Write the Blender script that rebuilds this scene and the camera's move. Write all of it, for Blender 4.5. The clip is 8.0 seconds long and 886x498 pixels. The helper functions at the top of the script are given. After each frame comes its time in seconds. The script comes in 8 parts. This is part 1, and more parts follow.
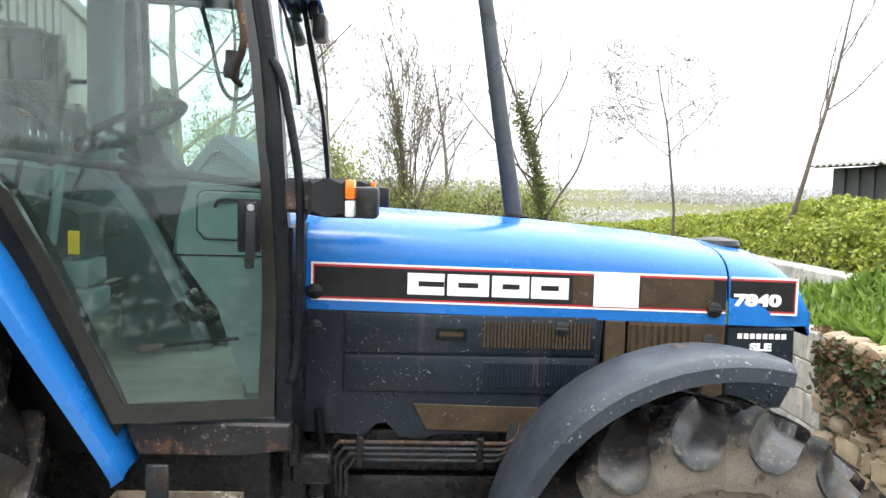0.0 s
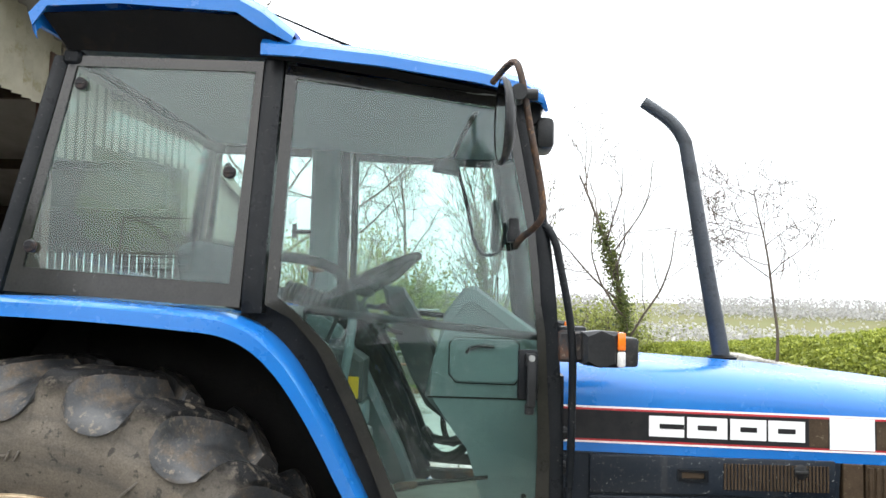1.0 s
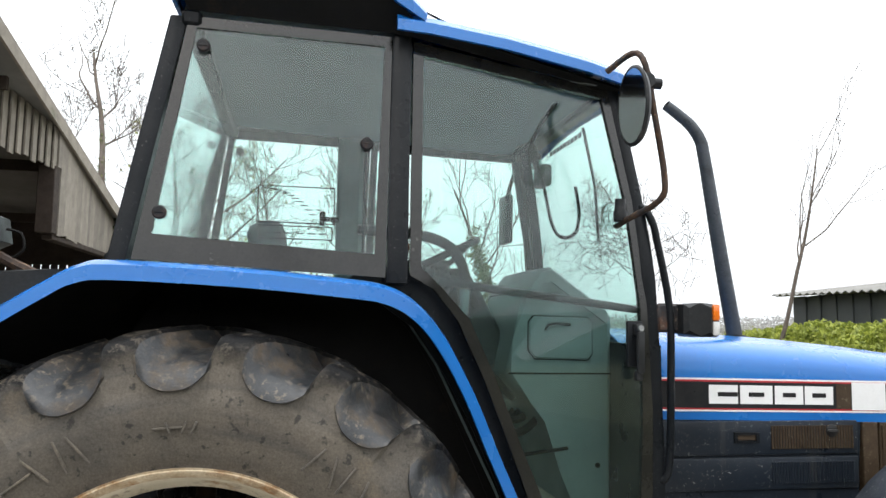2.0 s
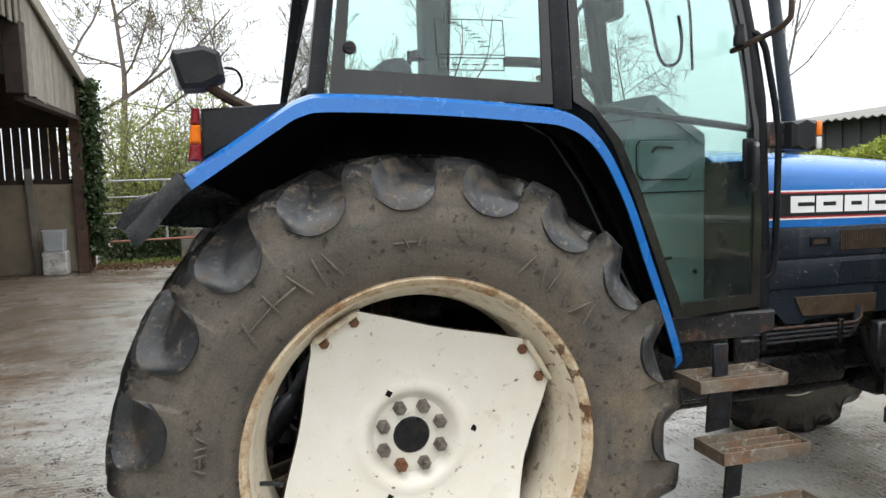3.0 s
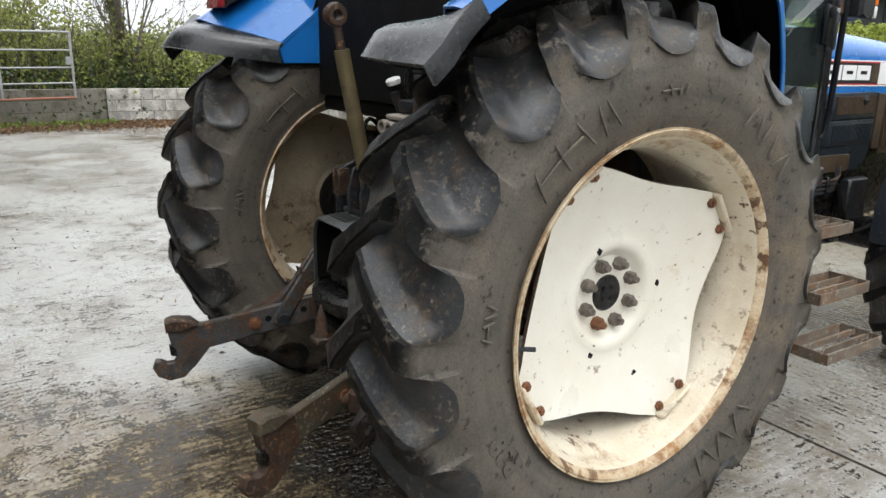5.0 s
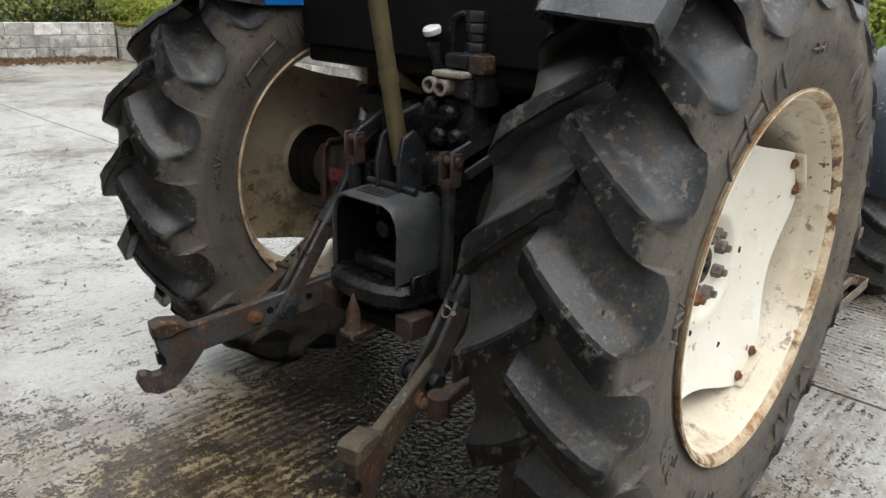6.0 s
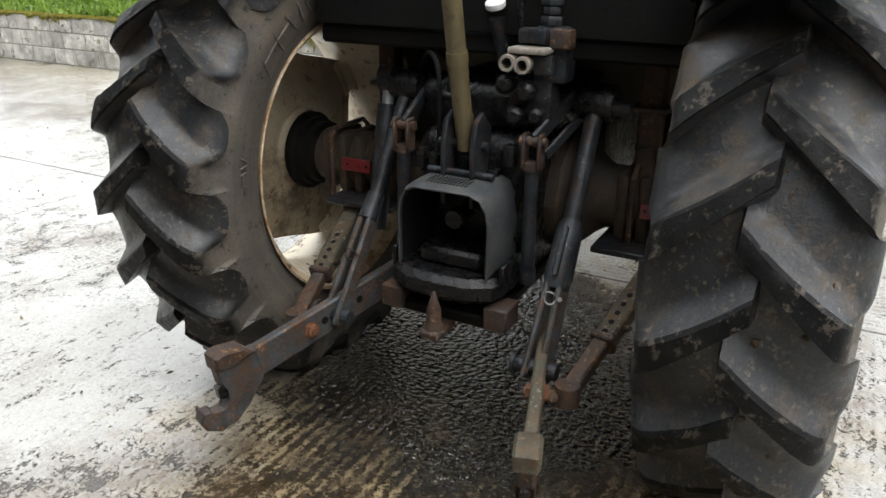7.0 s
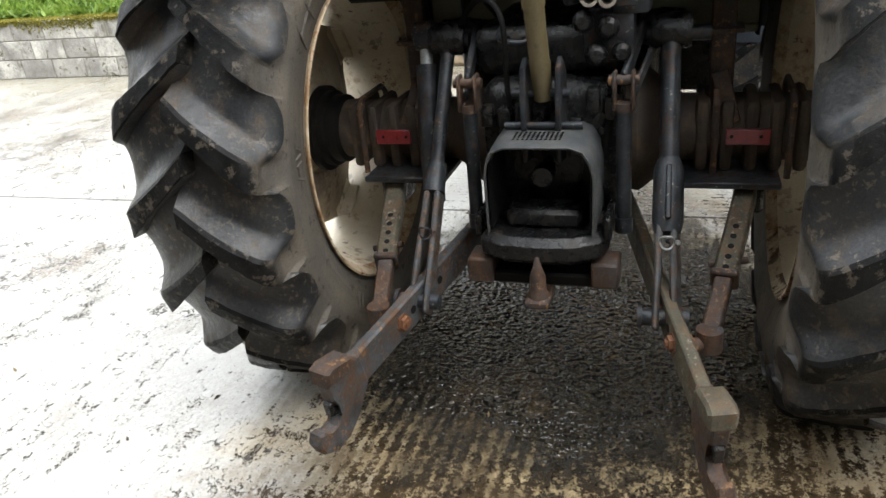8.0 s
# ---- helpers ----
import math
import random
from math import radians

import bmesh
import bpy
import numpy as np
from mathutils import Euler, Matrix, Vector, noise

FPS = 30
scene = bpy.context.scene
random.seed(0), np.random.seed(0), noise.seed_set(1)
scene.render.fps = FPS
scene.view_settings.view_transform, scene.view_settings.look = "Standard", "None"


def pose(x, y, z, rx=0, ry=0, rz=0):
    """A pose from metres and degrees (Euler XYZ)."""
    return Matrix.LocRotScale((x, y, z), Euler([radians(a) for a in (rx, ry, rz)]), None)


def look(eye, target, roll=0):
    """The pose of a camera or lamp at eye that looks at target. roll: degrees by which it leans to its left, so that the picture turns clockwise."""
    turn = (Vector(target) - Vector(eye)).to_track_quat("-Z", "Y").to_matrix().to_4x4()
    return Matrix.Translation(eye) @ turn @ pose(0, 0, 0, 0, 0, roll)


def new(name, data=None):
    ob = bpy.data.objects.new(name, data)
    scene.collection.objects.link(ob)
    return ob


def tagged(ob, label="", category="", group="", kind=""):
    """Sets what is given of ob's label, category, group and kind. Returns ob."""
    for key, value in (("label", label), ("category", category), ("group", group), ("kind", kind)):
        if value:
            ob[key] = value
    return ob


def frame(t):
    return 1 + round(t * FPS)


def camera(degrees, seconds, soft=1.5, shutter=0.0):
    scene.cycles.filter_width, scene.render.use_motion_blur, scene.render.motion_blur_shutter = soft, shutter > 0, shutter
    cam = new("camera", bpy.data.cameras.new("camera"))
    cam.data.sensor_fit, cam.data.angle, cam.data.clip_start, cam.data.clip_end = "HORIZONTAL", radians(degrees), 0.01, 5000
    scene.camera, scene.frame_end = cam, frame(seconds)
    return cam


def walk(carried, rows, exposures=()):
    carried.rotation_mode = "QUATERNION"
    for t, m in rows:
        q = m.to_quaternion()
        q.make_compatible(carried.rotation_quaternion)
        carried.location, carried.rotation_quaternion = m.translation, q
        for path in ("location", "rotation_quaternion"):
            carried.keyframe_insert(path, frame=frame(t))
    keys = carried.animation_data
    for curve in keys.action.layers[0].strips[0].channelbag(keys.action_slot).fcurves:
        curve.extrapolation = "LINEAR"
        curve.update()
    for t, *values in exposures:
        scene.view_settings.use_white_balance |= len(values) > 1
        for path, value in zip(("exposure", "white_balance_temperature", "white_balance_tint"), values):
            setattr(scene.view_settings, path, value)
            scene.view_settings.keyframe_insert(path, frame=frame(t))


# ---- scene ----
cam = camera(60.5, 8.0)
# The camera's way: seconds, eye, target, lean.
PATH = [
    (0, (1.841, -2.85, 1.749), (1.925, -0.858, 1.588), 1.6),
    (0.5, (1.544, -2.97, 1.81), (1.461, -0.972, 1.853), 0.6),
    (1, (1.176, -3.065, 1.852), (1.114, -1.07, 1.986), 1.4),
    (1.2, (1.021, -3.065, 1.843), (0.973, -1.07, 1.988), 3.0),
    (2.3, (0.029, -3.072, 1.659), (0.477, -1.132, 1.854), 0.1),
    (2.5, (-0.085, -3.119, 1.676), (0.349, -1.167, 1.626), 0.8),
    (3, (-0.49, -3.116, 1.603), (0.031, -1.195, 1.406), -1.6),
    (3.5, (-0.851, -3.095, 1.575), (-0.271, -1.194, 1.352), 2.9),
    (4, (-1.217, -3.027, 1.529), (-0.42, -1.239, 1.121), 3.5),
    (4.5, (-1.457, -2.745, 1.505), (-0.537, -1.023, 1.068), 3.3),
    (4.7, (-1.529, -2.612, 1.508), (-0.559, -0.923, 1.054), 1.6),
    (5.8, (-1.958, -1.861, 1.548), (-0.582, -0.569, 0.887), 3.6),
    (6, (-2.01, -1.681, 1.535), (-0.603, -0.424, 0.872), 2.1),
    (6.5, (-2.157, -1.287, 1.549), (-0.637, -0.184, 0.86), 1.5),
    (7, (-2.341, -0.975, 1.55), (-0.698, -0.11, 0.808), 0.5),
    (7.5, (-2.39, -0.608, 1.537), (-0.722, 0.169, 0.754), -2.8),
    (8, (-2.386, -0.379, 1.532), (-0.68, 0.221, 0.678), -5.9),
]
EXPOSURES = [(0.0, 0.68), (1.0, 0.50), (2.5, -0.04), (3.5, 0.06), (4.5, 0.08), (6.0, 0.05), (7.0, 0.52), (8.0, 0.9)]
walk(cam, [(t, look(eye, target, roll)) for t, eye, target, roll in PATH], EXPOSURES)

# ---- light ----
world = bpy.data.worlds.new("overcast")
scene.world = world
world.use_nodes = True
wn, wl = world.node_tree.nodes, world.node_tree.links
sky = wn.new("ShaderNodeTexSky")
sky.sky_type, sky.sun_disc = 'NISHITA', False
sky.sun_elevation, sky.sun_rotation, sky.dust_density = radians(42), radians(200), 6.0
cloud = wn.new("ShaderNodeMix")
cloud.data_type = 'RGBA'
cloud.inputs[0].default_value = 0.88
cloud.inputs[7].default_value = (22.4, 23.2, 24.0, 1)
wl.new(sky.outputs[0], cloud.inputs[6])
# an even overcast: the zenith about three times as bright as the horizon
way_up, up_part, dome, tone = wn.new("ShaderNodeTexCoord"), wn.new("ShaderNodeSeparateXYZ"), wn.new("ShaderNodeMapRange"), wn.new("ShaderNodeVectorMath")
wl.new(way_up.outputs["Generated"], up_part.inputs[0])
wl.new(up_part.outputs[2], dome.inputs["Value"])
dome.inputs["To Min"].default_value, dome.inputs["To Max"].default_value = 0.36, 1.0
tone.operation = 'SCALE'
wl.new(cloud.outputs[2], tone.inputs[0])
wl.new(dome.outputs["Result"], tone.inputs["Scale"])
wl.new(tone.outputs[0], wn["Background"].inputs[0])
wn["Background"].inputs[1].default_value = 0.15
sun = new("sun", bpy.data.lights.new("sun", 'SUN'))
sun.data.energy, sun.data.angle, sun.data.color = 0.9, radians(25), (1.0, 0.97, 0.92)
sun.matrix_world = look((0, 0, 30), (6, 14, 0))


# ---- materials ----
def lin(h):
    """Linear colour from a hex value."""
    c = [int(h[i:i + 2], 16) / 255 for i in (0, 2, 4)]
    return tuple(v / 12.92 if v < 0.04045 else ((v + 0.055) / 1.055) ** 2.4 for v in c) + (1,)


def shader(name, base, rough=0.6, metal=0.0, second=None, amount=0.5, scale=6.0, dirt=None, dirt_amount=0.45, dirt_scale=2.5,
           bump=0.0, bump_scale=60.0, coat=0.0, spec=None, speckle=None, speckle_scale=90.0, speckle_amount=0.62, vary=0.0, grain=0.22, grain_scale=150.0,
           dirt_rough=0.85, dirt_soft=1.0, streak=None, streak_amount=0.36):
    """A surface with a base colour, a mottled second one, patches of dirt, run-off streaks, clustered specks, grain and relief."""
    m = bpy.data.materials.new(name)
    m.use_nodes = True
    n, l = m.node_tree.nodes, m.node_tree.links
    b = n["Principled BSDF"]
    b.inputs["Metallic"].default_value = metal
    b.inputs["Coat Weight"].default_value = coat
    if spec is None:
        spec = 0.5 if max(base[:3]) > 0.09 else 0.30
    b.inputs["Specular IOR Level"].default_value = spec
    co = n.new("ShaderNodeTexCoord")
    place = co.outputs["Object"]
    if vary:
        who, move, add = n.new("ShaderNodeObjectInfo"), n.new("ShaderNodeVectorMath"), n.new("ShaderNodeVectorMath")
        move.operation, move.inputs[1].default_value = 'MULTIPLY', (41.0, 29.0, 53.0)
        l.new(who.outputs["Random"], move.inputs[0])
        l.new(move.outputs[0], add.inputs[0])
        l.new(place, add.inputs[1])
        place = add.outputs[0]

    def noise_of(sc, detail=5.0, rough_=0.6, stretch=None):
        t = n.new("ShaderNodeTexNoise")
        t.inputs["Scale"].default_value, t.inputs["Detail"].default_value, t.inputs["Roughness"].default_value = sc, detail, rough_
        if stretch:
            mp = n.new("ShaderNodeMapping")
            mp.inputs["Scale"].default_value = stretch
            l.new(place, mp.inputs["Vector"])
            l.new(mp.outputs["Vector"], t.inputs["Vector"])
        else:
            l.new(place, t.inputs["Vector"])
        return t.outputs["Fac"]

    def ramp(src, lo, hi, to_lo=0.0, to_hi=1.0):
        r = n.new("ShaderNodeMapRange")
        r.inputs["From Min"].default_value, r.inputs["From Max"].default_value = lo, hi
        r.inputs["To Min"].default_value, r.inputs["To Max"].default_value = to_lo, to_hi
        l.new(src, r.inputs["Value"])
        return r.outputs["Result"]

    def times(p, q):
        x = n.new("ShaderNodeMath")
        x.operation = 'MULTIPLY'
        l.new(p, x.inputs[0])
        l.new(q, x.inputs[1])
        return x.outputs[0]

    def blend(fac, a, c):
        x = n.new("ShaderNodeMix")
        x.data_type = 'RGBA'
        l.new(fac, x.inputs[0])
        if isinstance(a, tuple):
            x.inputs[6].default_value = a
        else:
            l.new(a, x.inputs[6])
        x.inputs[7].default_value = c
        return x.outputs[2]

    second = second or tuple(v * 0.8 for v in base[:3]) + (1,)
    col = blend(ramp(noise_of(scale, 7.0, 0.65), 0.5 - amount * 0.3, 0.5 + amount * 0.3), base, second)
    rgh = ramp(noise_of(scale * 2.3), 0.2, 0.8, max(0.03, rough - 0.12), min(1, rough + 0.12))
    if streak:
        col = blend(ramp(noise_of(9, 7.0, 0.7, (1.0, 1.0, 0.12)), 1 - streak_amount - 0.05, 1 - streak_amount + 0.15), col, streak)
    if dirt:
        mask = ramp(noise_of(dirt_scale, 12.0, 0.74), 1 - dirt_amount - 0.05 * dirt_soft, 1 - dirt_amount + 0.09 * dirt_soft)
        col = blend(mask, col, dirt)
        rm = n.new("ShaderNodeMix")
        l.new(mask, rm.inputs[0])
        l.new(rgh, rm.inputs[2])
        rm.inputs[3].default_value = max(rough, dirt_rough)
        rgh = rm.outputs[0]
    if speckle:
        fine = ramp(noise_of(speckle_scale, 5.0, 0.62), speckle_amount - 0.03, speckle_amount + 0.02)
        crowd = ramp(noise_of(speckle_scale * 0.09, 4.0, 0.6), 0.42, 0.60, 0.12, 1.0)
        col = blend(times(fine, crowd), col, speckle)
    hsv = n.new("ShaderNodeHueSaturation")
    val = ramp(noise_of(grain_scale, 6.0, 0.75), 0.3, 0.7, 1 - grain, 1 + grain)
    if vary:
        info = n.new("ShaderNodeObjectInfo")
        val = times(val, ramp_range(n, l, info.outputs["Random"], 1 - vary, 1 + vary))
    l.new(val, hsv.inputs["Value"])
    l.new(col, hsv.inputs["Color"])
    l.new(hsv.outputs["Color"], b.inputs["Base Color"])
    l.new(rgh, b.inputs["Roughness"])
    if bump:
        bp = n.new("ShaderNodeBump")
        bp.inputs["Strength"].default_value, bp.inputs["Distance"].default_value = 1.0, bump
        l.new(noise_of(bump_scale, 8.0, 0.7), bp.inputs["Height"])
        l.new(bp.outputs["Normal"], b.inputs["Normal"])
        if coat:
            l.new(bp.outputs["Normal"], b.inputs["Coat Normal"])
    return m


def ramp_range(n, l, src, lo, hi):
    r = n.new("ShaderNodeMapRange")
    r.inputs["To Min"].default_value, r.inputs["To Max"].default_value = lo, hi
    l.new(src, r.inputs["Value"])
    return r.outputs["Result"]


MUD = (0.115, 0.082, 0.052, 1)
RUST = (0.13, 0.055, 0.024, 1)
M_BLUE = shader("blue_paint", (0.008, 0.128, 0.43, 1), 0.26, second=(0.012, 0.150, 0.475, 1), scale=2, coat=0.3, grain=0.05, speckle=(0.07, 0.10, 0.15, 1), speckle_scale=120, speckle_amount=0.70, streak=(0.03, 0.15, 0.40, 1), streak_amount=0.30)
M_BLACK = shader("black_paint", (0.005, 0.0066, 0.0085, 1), 0.32, spec=0.17, second=(0.013, 0.014, 0.0155, 1), scale=5, dirt=(0.045, 0.041, 0.037, 1), dirt_amount=0.31, dirt_scale=8, speckle=(0.13, 0.125, 0.12, 1), speckle_scale=120, speckle_amount=0.675, bump=0.0006, bump_scale=120, streak=(0.016, 0.0175, 0.0195, 1), streak_amount=0.33)
M_RUSTBLACK = shader("rusting_black_paint", (0.009, 0.010, 0.012, 1), 0.42, second=(0.026, 0.025, 0.026, 1), scale=9, dirt=(0.12, 0.05, 0.024, 1), dirt_amount=0.43, dirt_scale=6, speckle=(0.17, 0.14, 0.11, 1), speckle_scale=60, speckle_amount=0.63, bump=0.0014, bump_scale=90)
M_PANEL = shader("dark_side_panel", (0.0075, 0.0115, 0.018, 1), 0.34, spec=0.30, second=(0.014, 0.019, 0.027, 1), scale=4, dirt=(0.075, 0.075, 0.074, 1), dirt_amount=0.33, dirt_scale=12, speckle=(0.34, 0.34, 0.32, 1), speckle_scale=110, speckle_amount=0.66, bump=0.0006, bump_scale=150, streak=(0.05, 0.05, 0.05, 1), streak_amount=0.37)
M_BROWN = shader("brown_weathered_panel", (0.034, 0.021, 0.011, 1), 0.55, second=(0.062, 0.042, 0.025, 1), scale=12, bump=0.0006, speckle=(0.13, 0.11, 0.08, 1), speckle_scale=80, speckle_amount=0.64, streak=(0.015, 0.012, 0.009, 1))
M_MUD = shader("drying_brown_mud", (0.075, 0.052, 0.030, 1), 0.9, second=(0.045, 0.031, 0.018, 1), scale=20, bump=0.004, bump_scale=80, grain=0.35)
M_POCKET = shader("wet_black_tyre_rubber", (0.011, 0.0125, 0.015, 1), 0.36, spec=0.5, second=(0.026, 0.0275, 0.029, 1), amount=0.9, scale=9, dirt=(0.078, 0.054, 0.031, 1), dirt_amount=0.43, dirt_scale=8, dirt_soft=1.3, bump=0.0026, bump_scale=42, speckle=(0.105, 0.086, 0.062, 1), speckle_scale=55, speckle_amount=0.59, grain=0.5)
M_SIDEWALL = shader("dusty_tyre_sidewall", (0.105, 0.091, 0.073, 1), 0.66, second=(0.042, 0.039, 0.036, 1), amount=0.55, scale=4.6, dirt=(0.150, 0.125, 0.094, 1), dirt_amount=0.47, dirt_scale=4.8, bump=0.002, bump_scale=70, grain=0.36)


def tyre_material(name, R):
    """Rubber of a tyre: dark scuffed crests on the bars, brown dust on the sidewall, rubbed cleaner in rings."""
    m = bpy.data.materials.new(name)
    m.use_nodes = True
    n, l = m.node_tree.nodes, m.node_tree.links
    b = n["Principled BSDF"]
    co, sep = n.new("ShaderNodeTexCoord"), n.new("ShaderNodeSeparateXYZ")
    l.new(co.outputs["Object"], sep.inputs[0])

    def mth(op, a, c=None):
        q = n.new("ShaderNodeMath")
        q.operation = op
        for k, v in enumerate((a, c)):
            if v is None:
                continue
            if isinstance(v, (int, float)):
                q.inputs[k].default_value = v
            else:
                l.new(v, q.inputs[k])
        return q.outputs[0]

    def noi(scale, detail=7, rough=0.65, vec=None):
        t = n.new("ShaderNodeTexNoise")
        t.inputs["Scale"].default_value, t.inputs["Detail"].default_value, t.inputs["Roughness"].default_value = scale, detail, rough
        l.new(vec or co.outputs["Object"], t.inputs["Vector"])
        return t.outputs["Fac"]

    def rng(src, a, c, lo=0.0, hi=1.0):
        r = n.new("ShaderNodeMapRange")
        for k, v in zip(("From Min", "From Max", "To Min", "To Max"), (a, c, lo, hi)):
            r.inputs[k].default_value = v
        l.new(src, r.inputs["Value"])
        return r.outputs["Result"]

    def mix(fac, a, c):
        x = n.new("ShaderNodeMix")
        x.data_type = 'RGBA'
        l.new(fac, x.inputs[0])
        for k, v in ((6, a), (7, c)):
            if isinstance(v, tuple):
                x.inputs[k].default_value = v
            else:
                l.new(v, x.inputs[k])
        return x.outputs[2]

    rad = mth('SQRT', mth('ADD', mth('MULTIPLY', sep.outputs[0], sep.outputs[0]), mth('MULTIPLY', sep.outputs[2], sep.outputs[2])))
    # rings scrubbed round the sidewall
    ring = n.new("ShaderNodeCombineXYZ")
    l.new(mth('MULTIPLY', rad, 22.0), ring.inputs[0])
    l.new(mth('MULTIPLY', sep.outputs[1], 5.0), ring.inputs[1])
    l.new(mth('MULTIPLY', mth('ARCTAN2', sep.outputs[2], sep.outputs[0]), 1.4), ring.inputs[2])
    rings = noi(1.0, 6, 0.6, ring.outputs[0])
    dust = mix(rng(noi(3.2, 8, 0.68), 0.36, 0.64), (0.128, 0.109, 0.085, 1), (0.080, 0.072, 0.062, 1))
    dust = mix(rng(rings, 0.48, 0.66, 0.0, 0.75), dust, (0.066, 0.061, 0.055, 1))
    dust = mix(rng(noi(2.0, 9, 0.72), 0.54, 0.66, 0.0, 0.8), dust, (0.170, 0.132, 0.090, 1))
    dust = mix(rng(noi(34, 5, 0.6), 0.60, 0.66, 0.0, 0.75), dust, (0.022, 0.021, 0.020, 1))
    crest = mix(rng(noi(9, 9, 0.72), 0.42, 0.62), (0.0038, 0.0040, 0.0045, 1), (0.011, 0.0105, 0.010, 1))
    crest = mix(rng(noi(30, 6, 0.7), 0.55, 0.61, 0.0, 0.8), crest, (0.080, 0.068, 0.053, 1))
    up = rng(mth('ADD', rad, mth('MULTIPLY', mth('SUBTRACT', noi(7, 9, 0.72), 0.5), 0.16)), R - 0.085, R - 0.035)
    col = mix(up, dust, crest)
    hsv = n.new("ShaderNodeHueSaturation")
    l.new(rng(noi(170, 5, 0.75), 0.3, 0.7, 0.7, 1.3), hsv.inputs["Value"])
    l.new(col, hsv.inputs["Color"])
    l.new(hsv.outputs["Color"], b.inputs["Base Color"])
    l.new(rng(up, 0, 1, 0.72, 0.46), b.inputs["Roughness"])
    l.new(rng(up, 0, 1, 0.30, 0.13), b.inputs["Specular IOR Level"])
    bp = n.new("ShaderNodeBump")
    bp.inputs["Strength"].default_value, bp.inputs["Distance"].default_value = 1.0, 0.0024
    l.new(mth('ADD', noi(75, 8, 0.7), mth('MULTIPLY', noi(14, 6, 0.6), 1.2)), bp.inputs["Height"])
    l.new(bp.outputs["Normal"], b.inputs["Normal"])
    return m


M_TYRE_REAR = tyre_material("rear_tyre_rubber", 0.866)
M_TYRE_FRONT = tyre_material("front_tyre_rubber", 0.612)
M_CREAM = shader("cream_wheel_paint", (0.68, 0.62, 0.50, 1), 0.42, second=(0.57, 0.49, 0.36, 1), scale=5, dirt=(0.30, 0.16, 0.065, 1), dirt_amount=0.40, dirt_scale=7, speckle=(0.10, 0.045, 0.018, 1), speckle_scale=22, speckle_amount=0.61, bump=0.0008, bump_scale=70, grain=0.1)
M_CREAMRUST = shader("rust_bitten_cream_paint", (0.60, 0.51, 0.37, 1), 0.55, second=(0.40, 0.28, 0.16, 1), scale=9, dirt=(0.27, 0.13, 0.045, 1), dirt_amount=0.465, dirt_scale=11, speckle=(0.085, 0.036, 0.014, 1), speckle_scale=18, speckle_amount=0.565, bump=0.0018, bump_scale=70)
M_WHITE = shader("white_disc_paint", (0.78, 0.76, 0.68, 1), 0.33, second=(0.72, 0.68, 0.58, 1), scale=3, speckle=(0.13, 0.06, 0.025, 1), speckle_scale=30, speckle_amount=0.665, bump=0.0004, bump_scale=60, grain=0.04, dirt=(0.58, 0.50, 0.38, 1), dirt_amount=0.34, dirt_scale=5)
M_IRON = shader("oily_cast_iron", (0.0035, 0.0038, 0.0045, 1), 0.27, second=(0.009, 0.009, 0.0095, 1), scale=14, dirt=(0.042, 0.028, 0.017, 1), dirt_amount=0.38, dirt_scale=16, dirt_soft=1.4, bump=0.0040, bump_scale=42, spec=0.38, grain=0.35)
M_STEEL = shader("worn_grey_steel", (0.040, 0.046, 0.053, 1), 0.36, metal=0.35, second=(0.013, 0.0145, 0.017, 1), scale=13, dirt=(0.085, 0.042, 0.021, 1), dirt_amount=0.41, dirt_scale=18, dirt_soft=1.4, bump=0.0016, bump_scale=90, speckle=(0.2, 0.18, 0.15, 1), speckle_scale=80, speckle_amount=0.64, grain=0.3)
M_RUST = shader("rusty_steel", (0.082, 0.046, 0.028, 1), 0.6, metal=0.1, second=(0.030, 0.021, 0.017, 1), scale=18, dirt=(0.042, 0.045, 0.050, 1), dirt_amount=0.45, dirt_scale=16, dirt_rough=0.4, dirt_soft=1.4, bump=0.0024, bump_scale=90, speckle=(0.22, 0.12, 0.055, 1), speckle_scale=60, speckle_amount=0.61, grain=0.35)
M_NUT = shader("rusty_nut", (0.22, 0.09, 0.04, 1), 0.6, metal=0.3, second=(0.12, 0.06, 0.035, 1), scale=60, bump=0.001, bump_scale=200)
# for black parts, and for sheets that stand in for shade
M_DARK = shader("black_and_shade", (0.003, 0.003, 0.003, 1), 0.65, spec=0.15, second=(0.006, 0.0055, 0.005, 1), scale=4, dirt=(0.022, 0.015, 0.010, 1), dirt_amount=0.36, dirt_scale=5, bump=0.002)
M_GREYPLASTIC = shader("dark_grey_plastic", (0.012, 0.0128, 0.014, 1), 0.36, second=(0.024, 0.025, 0.026, 1), scale=8, dirt=(0.07, 0.065, 0.058, 1), dirt_amount=0.37, dirt_scale=10, bump=0.0006, spec=0.22, speckle=(0.08, 0.08, 0.078, 1), speckle_scale=110, speckle_amount=0.68)
M_GUARD = shader("grey_plastic_mudguard", (0.018, 0.023, 0.031, 1), 0.38, spec=0.35, second=(0.032, 0.037, 0.044, 1), scale=7, dirt=(0.085, 0.083, 0.08, 1), dirt_amount=0.35, dirt_scale=11, speckle=(0.27, 0.27, 0.26, 1), speckle_scale=80, speckle_amount=0.65, bump=0.0008)
M_INNER = shader("blue_grey_cab_trim", (0.125, 0.172, 0.172, 1), 0.6, second=(0.100, 0.140, 0.142, 1), scale=4, bump=0.0005)
M_INNERDARK = shader("dark_cab_trim", (0.03, 0.034, 0.036, 1), 0.6, second=(0.05, 0.055, 0.056, 1), scale=5)
M_SEAT = shader("seat_fabric", (0.035, 0.045, 0.055, 1), 0.85, second=(0.06, 0.07, 0.075, 1), scale=40, bump=0.001, bump_scale=300)
